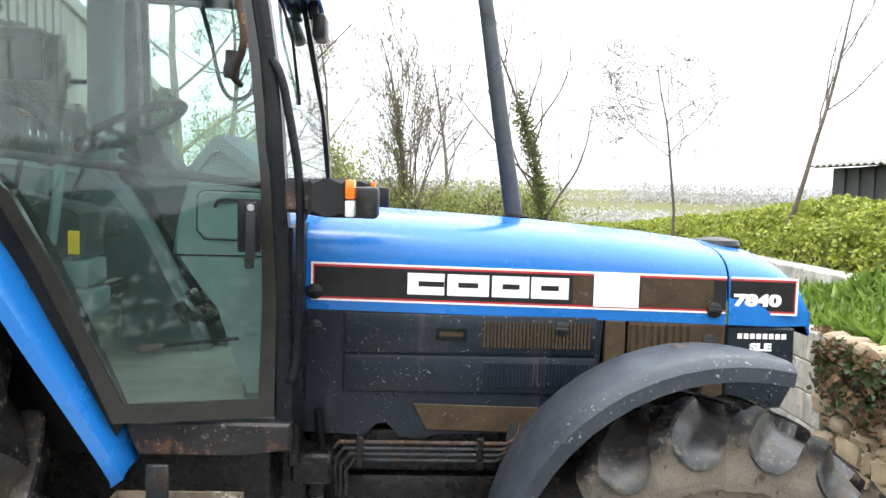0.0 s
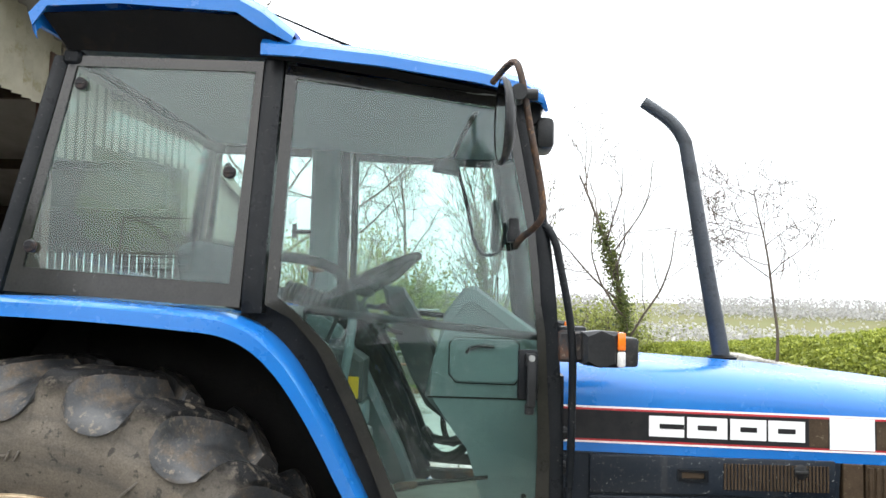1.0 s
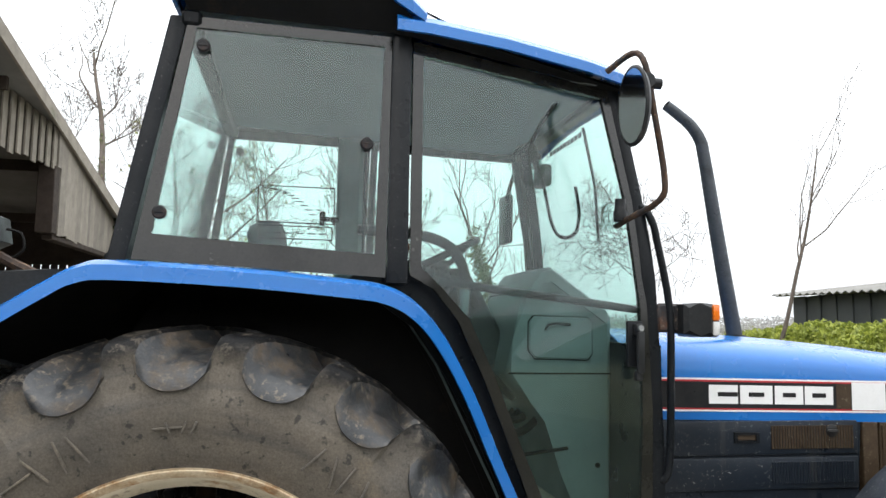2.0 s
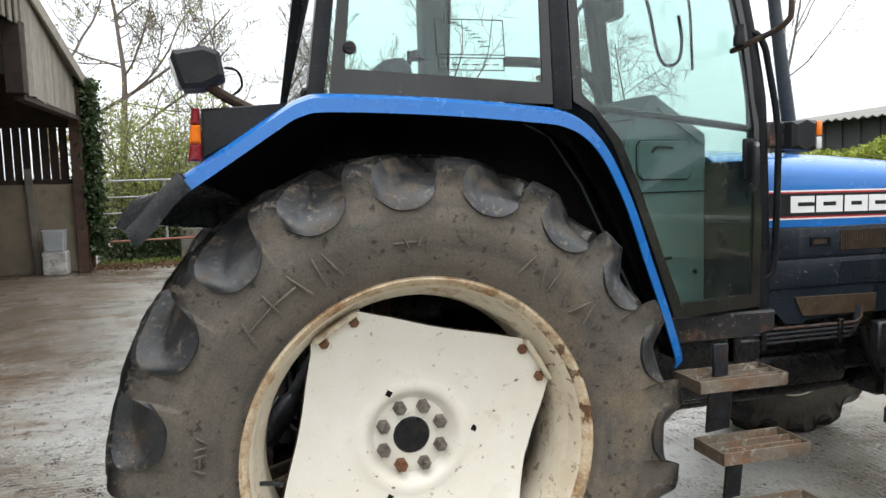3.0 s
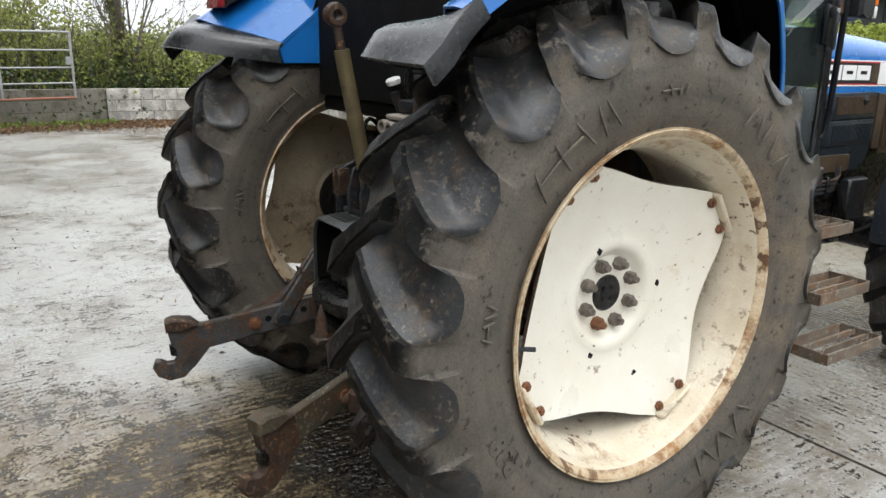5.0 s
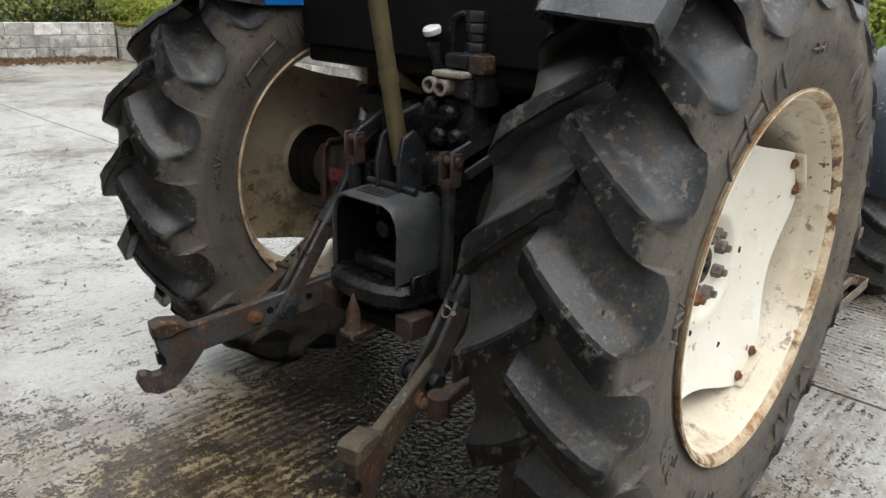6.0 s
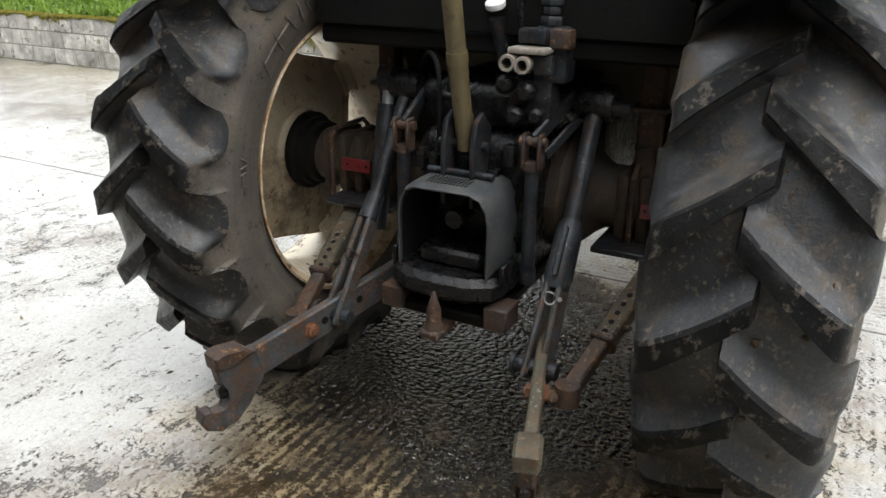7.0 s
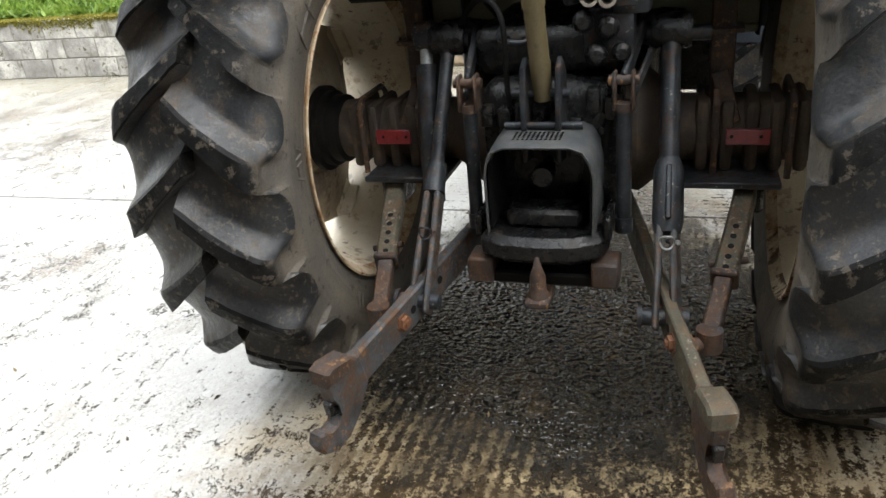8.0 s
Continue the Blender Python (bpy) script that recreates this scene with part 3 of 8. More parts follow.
    c3 = mix(rng(noi(120, 3), 0.66, 0.70), c2, (0.02, 0.016, 0.011, 1))
    c3 = mix(joint, (0.03, 0.025, 0.018, 1), c3)
    wet = math_node('MAXIMUM', rng(noi(0.5, 7, 0.62), 0.40, 0.58), wet_shade)
    # fields begin beyond the yard
    far = math_node('SQRT', math_node('ADD', math_node('POWER', math_node('SUBTRACT', sep.outputs[0], 1.0), 2.0), math_node('POWER', math_node('SUBTRACT', sep.outputs[1], 3.0), 2.0)))
    field = rng(math_node('ADD', far, math_node('MULTIPLY', noi(0.5), 3.0)), 23.5, 24.5)
    grass = mix(noi(0.05, 5), (0.10, 0.12, 0.035, 1), (0.14, 0.12, 0.06, 1))
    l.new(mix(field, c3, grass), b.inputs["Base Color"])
    rough = rng(wet, 0, 1, 0.42, 0.13)
    rough2 = math_node('MULTIPLY', math_node('ADD', rough, rng(grit, 0.3, 0.7, -0.06, 0.14)), rng(wet_shade, 0, 1, 1.0, 0.45))
    l.new(math_node('MAXIMUM', rough2, math_node('MULTIPLY', field, 0.9)), b.inputs["Roughness"])
    l.new(math_node('MULTIPLY', math_node('MULTIPLY', rng(wet, 0, 1, 0.35, 1.0), rng(math_node('MAXIMUM', wet_shade, math_node('MAXIMUM', oily, apron)), 0, 1, 0.55, 0.08)), math_node('SUBTRACT', 1.0, field)), b.inputs["Coat Weight"])
    l.new(rng(wet_shade, 0, 1, 0.25, 0.5), b.inputs["Specular IOR Level"])
    bp = n.new("ShaderNodeBump")
    bp.inputs["Strength"].default_value = 1.0
    bp.inputs["Distance"].default_value = 0.0065
    stones = math_node('MULTIPLY', wet_shade, math_node('ADD', math_node('MULTIPLY', noi(46, 1, 0.4), 4.2), math_node('MULTIPLY', ridge, 0.9)))
    l.new(math_node('ADD', math_node('MULTIPLY', height, math_node('MULTIPLY', rng(wet, 0, 1, 1.0, 0.6), rng(wet_shade, 0, 1, 1.0, 0.05))), stones), bp.inputs["Height"])
    l.new(bp.outputs["Normal"], b.inputs["Normal"])
    l.new(bp.outputs["Normal"], b.inputs["Coat Normal"])
    return m


def build_ground():
    bm = bmesh.new()
    radii = [0.0] + [1.5 * 1.16 ** k for k in range(46)]
    rings = []
    for r in radii:
        k = 1 if r == 0 else 72
        rings.append([bm.verts.new((1 + r * math.cos(a), 3 + r * math.sin(a), land(1 + r * math.cos(a), 3 + r * math.sin(a)))) for a in (2 * math.pi * i / k for i in range(k))])
    for a, b in zip(rings, rings[1:]):
        for i in range(72):
            q = list(dict.fromkeys([a[i % len(a)], a[(i + 1) % len(a)], b[(i + 1) % 72], b[i % 72]]))
            bm.faces.new(q)
    g = part("ground", bm, ground_material())
    tagged(g, "wet grooved concrete farmyard with brown silt and puddles", "ground", kind="structure")


build_ground()


# ---- tractor: wheels ----
def profile_fn(points):
    """Half of a tyre's outline from the crown to the bead, as a smooth list of (y, r)."""
    return [(p.x, p.y) for p in spline([(a, b, 0) for a, b in points], 9)]


def bisect(values, v):
    return sum(1 for q in values if q <= v) if len(values) < 2 else int(np.searchsorted(values, v, side='right'))


def make_tyre(name, R, half, rim_r, lugs, depth, side, hub_z, parent, drop_end, reach=0.2, offset=0.0, phase=0.0):
    """A lugged tyre about the y axis: two staggered halves of bars with scooped pockets that end on the shoulder."""
    outline = profile_fn([(0, R), (half * 0.5, R - 0.004), (half * 0.80, R - 0.014), (half * 0.93, R - 0.034), (half * 0.985, R - 0.07),
                          (half * 1.04, R - 0.125), (half * 1.065, R - 0.19), (half * 1.05, rim_r + 0.12), (half * 0.97, rim_r + 0.05), (half * 0.9, rim_r + 0.012), (half * 0.88, rim_r - 0.01)])
    arc = [0.0]
    for p, q in zip(outline, outline[1:]):
        arc.append(arc[-1] + math.hypot(q[0] - p[0], q[1] - p[1]))

    def at(dist):
        dist = max(0.0, min(arc[-1], dist))
        j = min(len(arc) - 2, max(0, bisect(arc, dist) - 1))
        f_ = (dist - arc[j]) / (arc[j + 1] - arc[j])
        (y0, r0), (y1, r1) = outline[j], outline[j + 1]
        return y0 + (y1 - y0) * f_, r0 + (r1 - r0) * f_

    def arc_of(radius):
        for j in range(len(outline) - 1):
            if outline[j + 1][1] <= radius <= outline[j][1]:
                f_ = (outline[j][1] - radius) / max(1e-9, outline[j][1] - outline[j + 1][1])
                return arc[j] + (arc[j + 1] - arc[j]) * f_
        return arc[-1]

    end_r = R - drop_end
    lip = 0.011
    ref, last = arc_of(end_r), arc[-1]
    upper, lower = 30, 16
    rows = [-0.036, -0.03, -0.022] + [ref * (k / upper) ** 0.9 for k in range(upper + 1)] + [ref + 0.004 + (last - ref - 0.004) * k / lower for k in range(lower + 1)]
    step = 3 + upper
    pitch = 2 * math.pi / lugs
    verts, faces, mats, sunk = [], [], [], []
    ncol = 19
    for h in (0, 1):
        flip = -1 if h else 1
        base = len(verts)
        for j, dist in enumerate(rows):
            y_nom = at(dist)[0] if dist > 0 else dist
            f = max(0.0, min(1.0, y_nom / (half * 0.98)))
            wt = 0.082 + 0.050 * f ** 2.2
            steep, gentle = 0.045, 0.30 - 0.05 * f
            cols = [-wt - gentle, -wt - gentle * 0.82, -wt - gentle * 0.64, -wt - gentle * 0.46, -wt - gentle * 0.28, -wt - gentle * 0.12, -wt - 0.012, -wt, -wt * 0.3, wt * 0.3, wt, wt + 0.012, wt + steep]
            gap = 1 - 2 * wt - steep - gentle
            cols += [wt + steep + gap * q for q in (0.14, 0.30, 0.45, 0.60, 0.74, 0.88)]
            for k in range(lugs):
                for c in cols:
                    cc = c if c > -wt - 1e-6 else c + 1
                    if cc <= wt + 1e-6:
                        pocket, mid = 0.0, 1.0
                    else:
                        # steep wall behind one bar, a long slope up to the next
                        pocket = min(smooth01((cc - wt) / steep), math.sin(math.pi / 2 * min(1.0, max(0.0, (1 - wt - cc) / gentle))))
                        mid = abs((cc - 0.5) / (0.5 - wt))
                    e = end_r + 0.062 * mid ** 2.6
                    edge = arc_of(e)
                    if dist <= 0:
                        y, r, ny, nr = dist, R, 0, 1
                    else:
                        real = dist * edge / ref if j <= step else edge + 0.003 + (dist - ref - 0.004) * (last - edge - 0.003) / (last - ref - 0.004)
                        y, r = at(real)
                        (ya, ra), (yb, rb) = at(real - 0.006), at(real + 0.006)
                        ln = math.hypot(yb - ya, rb - ra) or 1
                        ny, nr = -(rb - ra) / ln, (yb - ya) / ln
                    shift = reach * max(0.0, min(1.0, y / (half * 0.98))) ** 0.92 if y > 0 else reach * y / half
                    ends = 1.0 if j <= step else 0.0
                    d = depth * pocket if dist <= 0 else 0.0
                    flag = ends * pocket
                    # bars run down into the sidewall between the tongues
                    d += (1 - pocket) * lip * 1.1 * smooth01((R - 0.05 - r) / 0.05) * smooth01((r - end_r + 0.035) / 0.05)
                    if y < -0.025:
                        d = depth
                    if y < 0 and d > depth * 0.9:
                        d = depth + 0.006
                    d += 0.0035 * noise.noise(Vector((c * 7 + k * 3.1, y * 16, h * 9 + r * 7))) * (1 if r > end_r else 0.4)
                    d += 0.003 * noise.noise(Vector((c * 23 + k * 5.7, y * 45, h * 9 + r * 21))) * (1 if r > end_r + 0.02 else 0.0)
                    a = (k + c + 0.5 * h) * pitch + shift + phase
                    yy, rr = y - ny * d, r - nr * d
                    if ends and dist > 0 and pocket > 0:
                        # the scoop: one even curve from the crown's floor to the tongue's tip, a little proud of the sidewall
                        q = min(1.0, real / edge)
                        tip_y = at(edge)[0] + lip
                        k0, k1, k2, k3 = (1 - q) ** 3, 3 * q * (1 - q) ** 2, 3 * q * q * (1 - q), q ** 3
                        fy = k1 * half * 0.62 + k2 * half * 1.0 + k3 * tip_y
                        fr = (k0 + k1) * (R - depth) + k2 * (R - depth - 0.028) + k3 * e
                        yy, rr = yy + (fy - yy) * pocket, rr + (fr - rr) * pocket
                    x, z = rr * math.cos(a), rr * math.sin(a)
                    yy = yy * flip + side * offset
                    if hub_z + z < 0.004:
                        yy *= 1 + 0.5 * max(0, -(hub_z + z))
                        z = 0.004 - hub_z
                    verts.append((x, yy, z))
                    sunk.append(flag)
        n = lugs * ncol
        for j in range(len(rows) - 1):
            for i in range(n):
                q = (base + j * n + i, base + j * n + (i + 1) % n, base + (j + 1) * n + (i + 1) % n, base + (j + 1) * n + i)
                faces.append(q if not h else q[::-1])
                deep = sum(sunk[v] for v in q) / 4
                mats.append(1 if deep > 0.18 else 0)
    me = bpy.data.meshes.new(name)
    me.from_pydata(verts, [], faces)
    me.materials.append(M_TYRE_REAR if R > 0.8 else M_TYRE_FRONT)
    me.materials.append(M_POCKET)
    me.polygons.foreach_set("material_index", mats)
    me.polygons.foreach_set("use_smooth", [True] * len(faces))
    me.set_sharp_from_angle(angle=radians(34))
    me.update()
    ob = new(name, me)
    ob.parent = parent
    return ob


M_WHEELNUT = shader("dull_brown_grey_nut", (0.24, 0.215, 0.185, 1), 0.5, metal=0.35, second=(0.09, 0.075, 0.065, 1), scale=50, bump=0.0008, bump_scale=200)


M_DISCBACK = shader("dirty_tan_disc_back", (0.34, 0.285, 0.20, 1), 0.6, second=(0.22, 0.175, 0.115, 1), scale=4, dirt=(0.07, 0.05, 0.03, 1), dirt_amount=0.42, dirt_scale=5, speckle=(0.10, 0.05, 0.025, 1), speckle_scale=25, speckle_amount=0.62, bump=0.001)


def rear_wheel(parent, side):
    """side -1: the right wheel, +1: the left."""
    w = Matrix.Translation((0, side * 0.835, 0.80))
    s = side
    bm = bmesh.new()
    prof = [(0.500, 0.205), (0.512, 0.222), (0.518, 0.232), (0.512, 0.238), (0.503, 0.234), (0.492, 0.216), (0.484, 0.200), (0.478, 0.165), (0.470, 0.150), (0.452, 0.125),
            (0.447, 0.06), (0.440, 0.04), (0.440, -0.02), (0.450, -0.05), (0.470, -0.12), (0.482, -0.19), (0.497, -0.212), (0.512, -0.235), (0.519, -0.23), (0.513, -0.215), (0.498, -0.198)]
    prof = [(r, s * (y if y > 0 else y * 0.76)) for r, y in prof]
    back = [(r + 0.008, y) for r, y in prof[::-1][3:-3]]
    add_lathe(bm, prof + back, 96, None, 0, close=True)
    bm.faces.ensure_lookup_table()
    for f in bm.faces:
        c = f.calc_center_median()
        f.material_index = 1 if math.hypot(c.x, c.z) > 0.488 else 0
    wheel = part("rear_wheel", bm, [M_CREAM, M_CREAMRUST], parent, "cream wheel rim with rust round its edge")
    wheel.matrix_basis = w
    tyre = make_tyre("tyre", 0.866, 0.215, 0.515, 19, 0.054, s, 0.80, wheel, 0.156, offset=0.028, phase=radians(5.9 if s < 0 else 0.0))
    sidewall_marks(tyre, -1, 0.875, 0.243 if s < 0 else 0.1886, 4)
    rnd = random.Random(70 + side)
    bm = bmesh.new()
    for _ in range(150):
        a = rnd.uniform(0, 2 * math.pi)
        if 0.80 + 0.80 * math.sin(a) < 0.12:
            continue
        q = rnd.uniform(0.003, 0.007)
        m = Matrix.Rotation(-a, 4, 'Y') @ Matrix.Translation((0.813 + rnd.uniform(-0.002, 0.003), rnd.gauss(0, 0.055) + side * 0.028, 0)) @ Matrix.Rotation(rnd.uniform(-0.5, 0.5), 4, 'Z') @ Matrix.Diagonal((0.3, rnd.uniform(0.7, 2.2), rnd.uniform(0.7, 2.2), 1))
        made = bmesh.ops.create_icosphere(bm, subdivisions=1, radius=q, matrix=m)
        for v in made["verts"]:
            v.co += Vector((rnd.uniform(-1, 1), rnd.uniform(-1, 1), rnd.uniform(-1, 1))) * q * 0.3
    tagged(part("mud", bm, M_MUD, tyre, smooth=0), "brown mud clods packed between the lugs", kind="stuff")
    bm = bmesh.new()
    add_tube(bm, [(-0.463, s * 0.15, -0.05), (-0.43, s * 0.165, -0.048), (-0.405, s * 0.19, -0.046)], 0.007, 8)
    part("valve", bm, M_STEEL, wheel)
    # square centre disc with bolted corners
    bm = bmesh.new()
    def disc_y(r):
        pts = [(0, 0.030), (0.122, 0.030), (0.136, 0.040), (0.152, 0.058), (0.165, 0.062), (0.19, 0.058), (0.28, 0.076), (0.42, 0.122), (0.47, 0.124)]
        for (r0, y0), (r1, y1) in zip(pts, pts[1:]):
            if r <= r1:
                return y0 + (y1 - y0) * (r - r0) / (r1 - r0)
        return pts[-1][1]
    corner = [radians(a) for a in (122, 31, 302, 212)]
    def disc_edge(a):
        best = min(abs((a - c + math.pi) % (2 * math.pi) - math.pi) for c in corner)
        if best < radians(11):
            return 0.452
        mid = radians(45) - best
        return 0.452 * math.cos(radians(34)) / math.cos(mid) * (0.985 - 0.03 * math.cos(mid * 2.6) ** 2)
    rings = []
    seg = 144
    for q in [0.115, 0.122, 0.129, 0.136, 0.144, 0.152, 0.158, 0.165, 0.177, 0.19, 0.22, 0.26, 0.30, 0.34, 0.38, 0.42, 0.46]:
        ring = []
        for i in range(seg):
            a = 2 * math.pi * i / seg
            ed = disc_edge(a)
            r = 0.22 + (ed - 0.22) * (q - 0.22) / 0.24 if q > 0.22 else q
            ring.append((r * math.cos(a), s * disc_y(r), r * math.sin(a)))
        rings.append(ring)
    inner = [[(0.05 * math.cos(2 * math.pi * i / seg), s * 0.030, 0.05 * math.sin(2 * math.pi * i / seg)) for i in range(seg)]]
    add_sheet(bm, inner + rings, 0.010, closed=True)
    bm.normal_update()
    for f in bm.faces:
        f.material_index = 1 if abs(f.normal.y) < 0.35 and f.calc_area() < 0.0006 else 0
    bmesh.ops.recalc_face_normals(bm, faces=bm.faces)
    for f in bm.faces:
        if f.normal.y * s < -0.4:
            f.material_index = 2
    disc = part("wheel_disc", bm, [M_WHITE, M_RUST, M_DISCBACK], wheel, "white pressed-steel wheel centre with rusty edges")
    for x, z in ((-0.073, 0.146), (0.195, 0.008), (-0.08, -0.18), (0.10, -0.27)):
        bm = bmesh.new()
        q = math.hypot(x, z)
        add_box(bm, (-0.009, -0.004, -0.009), (0.009, 0.004, 0.009), 0.001, Matrix.Translation((x, s * (disc_y(q) + 0.0075), z)) @ Matrix.Rotation(0.6, 4, 'Y'))
        part("square_hole", bm, M_DARK, wheel, smooth=0)
    bm = bmesh.new()
    add_lathe(bm, [(0, s * 0.046), (0.053, s * 0.046), (0.058, s * 0.040), (0.058, s * -0.03), (0, s * -0.03)], 40)
    for k in range(4):
        a = radians(45 + 90 * k)
        add_bolt(bm, Matrix.Translation((0.024 * math.cos(a), s * 0.046, 0.024 * math.sin(a))) @ (Matrix() if s > 0 else Matrix.Rotation(math.pi, 4, 'X')), 0.006, 0.004)
    part("hub_cap", bm, M_IRON, wheel)
    flip = Matrix() if s > 0 else Matrix.Rotation(math.pi, 4, 'X')
    for k in range(8):
        a = radians(22 + 45 * k)
        bm = bmesh.new()
        add_lathe(bm, [(0, 0), (0.025, 0), (0.025, 0.007), (0.0205, 0.010), (0.0205, 0.032), (0.017, 0.037), (0.012, 0.037), (0.011, 0.050), (0, 0.052)], 6, Matrix.Translation((0.097 * math.cos(a), s * 0.031, 0.097 * math.sin(a))) @ flip)
        part("wheel_nut", bm, M_WHEELNUT if k != 5 else M_NUT, wheel)
    for c in corner:
        for da in (-7, 7):
            a = c + radians(da)
            bm = bmesh.new()
            add_bolt(bm, Matrix.Translation((0.425 * math.cos(a), s * 0.124, 0.425 * math.sin(a))) @ flip, 0.016, 0.016)
            part("rim_bolt", bm, M_NUT, wheel)
        bm = bmesh.new()
        add_box(bm, (0.385, s * 0.112 - 0.006, -0.085), (0.462, s * 0.112 + 0.006, 0.085), 0.006, Matrix.Rotation(-c, 4, 'Y'))
        add_box(bm, (0.435, s * 0.112 - 0.05 , -0.075), (0.452, s * 0.112, 0.075), 0.006, Matrix.Rotation(-c, 4, 'Y'))
        part("rim_bracket", bm, M_CREAM, wheel)
    return wheel


def sidewall_marks(tyre, side, R, half, seed):
    """Raised plain bars on the sidewall, where the maker's marks stand."""
    rnd = random.Random(seed)
    for start, k, tall in ((140, 7, 0.085), (60, 6, 0.08), (250, 6, 0.08), (318, 6, 0.085), (96, 5, 0.03), (176, 5, 0.035)):
        a = radians(start)
        for i in range(k):
            bm = bmesh.new()
            m = Matrix.Rotation(-a, 4, 'Y') @ Matrix.Translation((R - 0.255, side * (half * 1.062 - 0.0028), 0)) @ Matrix.Rotation(rnd.choice((0, 0.35, -0.35, 1.57)), 4, 'Y')
            add_box(bm, (-tall / 2, -0.004, -0.003), (tall / 2, 0.004, 0.003), 0.0015, m)
            part("raised_mark", bm, M_SIDEWALL, tyre)
            a -= tall * rnd.uniform(0.4, 0.8) / (R - 0.255)


def front_wheel(parent, side):
    s = side
    bm = bmesh.new()
    prof = [(0.318, 0.155), (0.330, 0.175), (0.326, 0.182), (0.312, 0.165), (0.298, 0.10), (0.285, 0.05), (0.285, -0.03), (0.305, -0.12), (0.330, -0.175), (0.318, -0.16)]
    add_lathe(bm, [(r, s * y) for r, y in prof] + [(r + 0.007, s * y) for r, y in prof[::-1][2:-2]], 64, None, 0, close=True)
    w = part("front_wheel", bm, M_CREAM, parent, "cream front wheel rim under mudguard")
    w.matrix_basis = Matrix.Translation((2.68, s * 0.765, 0.56))
    make_tyre("tyre", 0.612, 0.188, 0.325, 17, 0.040, s, 0.56, w, 0.125, 0.24)
    bm = bmesh.new()
    add_lathe(bm, [(0, s * 0.06), (0.11, s * 0.06), (0.15, s * 0.02), (0.24, s * -0.005), (0.288, s * 0.0), (0.288, s * -0.01), (0.24, s * -0.015), (0, s * -0.015)], 48)
    part("wheel_disc", bm, M_WHITE, w)
    bm = bmesh.new()
    add_lathe(bm, [(0, s * 0.13), (0.07, s * 0.13), (0.085, s * 0.115), (0.085, s * 0.05), (0, s * 0.05)], 32)
    part("hub_cap", bm, M_IRON, w)
    return w


tractor = thing("tractor", "blue farm tractor with black cab frame, parked on wet concrete", "tractor")
for sd in (-1, 1):
    rear_wheel(tractor, sd)
    front_wheel(tractor, sd)


# ---- tractor: rear mudguards ----
def fender(parent, side):
    s = side
    # outline along the guard: x, z, outer |y|, inner |y|
    line = [(-0.645, 1.590, 1.02, 0.63), (-0.50, 1.685, 1.015, 0.57), (-0.36, 1.778, 1.01, 0.50), (-0.30, 1.810, 1.005, 0.47), (-0.22, 1.822, 1.00, 0.60), (0.10, 1.812, 0.985, 0.60), (0.40, 1.790, 0.965, 0.60),
            (0.50, 1.776, 0.955, 0.62), (0.575, 1.742, 0.945, 0.62), (0.64, 1.685, 0.93, 0.62), (0.70, 1.605, 0.91, 0.62), (0.78, 1.465, 0.88, 0.60), (0.86, 1.30, 0.84, 0.60), (0.95, 1.12, 0.795, 0.60), (1.03, 0.95, 0.75, 0.60), (1.045, 0.905, 0.738, 0.60)]
    pts = spline([(a, b, c) for a, b, c, _ in line], 3)
    inn = spline([(a, b, d) for a, b, _, d in line], 3)
    rows = []
    for i, (p, q) in enumerate(zip(pts, inn)):
        o = pts[min(i + 1, len(pts) - 1)] - pts[max(i - 1, 0)]
        nx, nz = -o.z / math.hypot(o.x, o.z), o.x / math.hypot(o.x, o.z)
        lip = 0.042
        row = []
        x, z, yo, yi = p.x, p.y, p.z, q.z
        # p holds x, z, outer y in x, y, z
        top_in = (x, s * yi, z + 0.016)
        if x < -0.2:
            w = (x + 0.645) / 0.445
            top_in = (-0.43 + 0.195 * w, s * 0.605, 1.505 + 0.155 * w)
        outer = (x, s * (yo - 0.10), z + 0.016)
        row.append(top_in)
        row.append(tuple((p_ + q_) / 2 for p_, q_ in zip(top_in, outer)))
        row.append(outer)
        row.append((x, s * (yo - 0.05), z + 0.014))
        row.append((x, s * (yo - 0.02), z + 0.008))
        row.append((x, s * (yo - 0.004), z - 0.002))
        ddx, ddz = -nx, -nz
        row.append((x + ddx * lip, s * yo, z + ddz * lip))
        rows.append(row)
    bm = bmesh.new()
    add_sheet(bm, rows, 0.006)
    f = part("rear_mudguard", bm, M_BLUE, parent, "bright blue curved mudguard over rear wheel")
    # muddy black sheet added under the guard, its colour doing the work of shade
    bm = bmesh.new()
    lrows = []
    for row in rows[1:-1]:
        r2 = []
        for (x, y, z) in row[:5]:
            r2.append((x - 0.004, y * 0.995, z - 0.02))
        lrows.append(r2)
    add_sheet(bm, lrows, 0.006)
    part("mudguard_liner", bm, M_DARK, f, "muddy black sheet standing in for shade under the mudguard")
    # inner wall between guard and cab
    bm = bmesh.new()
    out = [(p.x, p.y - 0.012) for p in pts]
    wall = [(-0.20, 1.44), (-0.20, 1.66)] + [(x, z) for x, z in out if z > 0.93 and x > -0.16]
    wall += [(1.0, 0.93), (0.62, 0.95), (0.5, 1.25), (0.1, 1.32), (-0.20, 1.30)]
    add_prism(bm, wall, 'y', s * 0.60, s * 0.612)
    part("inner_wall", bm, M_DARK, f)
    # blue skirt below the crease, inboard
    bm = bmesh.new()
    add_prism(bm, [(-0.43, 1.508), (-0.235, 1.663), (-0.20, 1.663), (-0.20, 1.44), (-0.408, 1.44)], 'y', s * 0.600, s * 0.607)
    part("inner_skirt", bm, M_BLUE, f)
    # two more black sheets put the wheel well's shade into colour
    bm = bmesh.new()
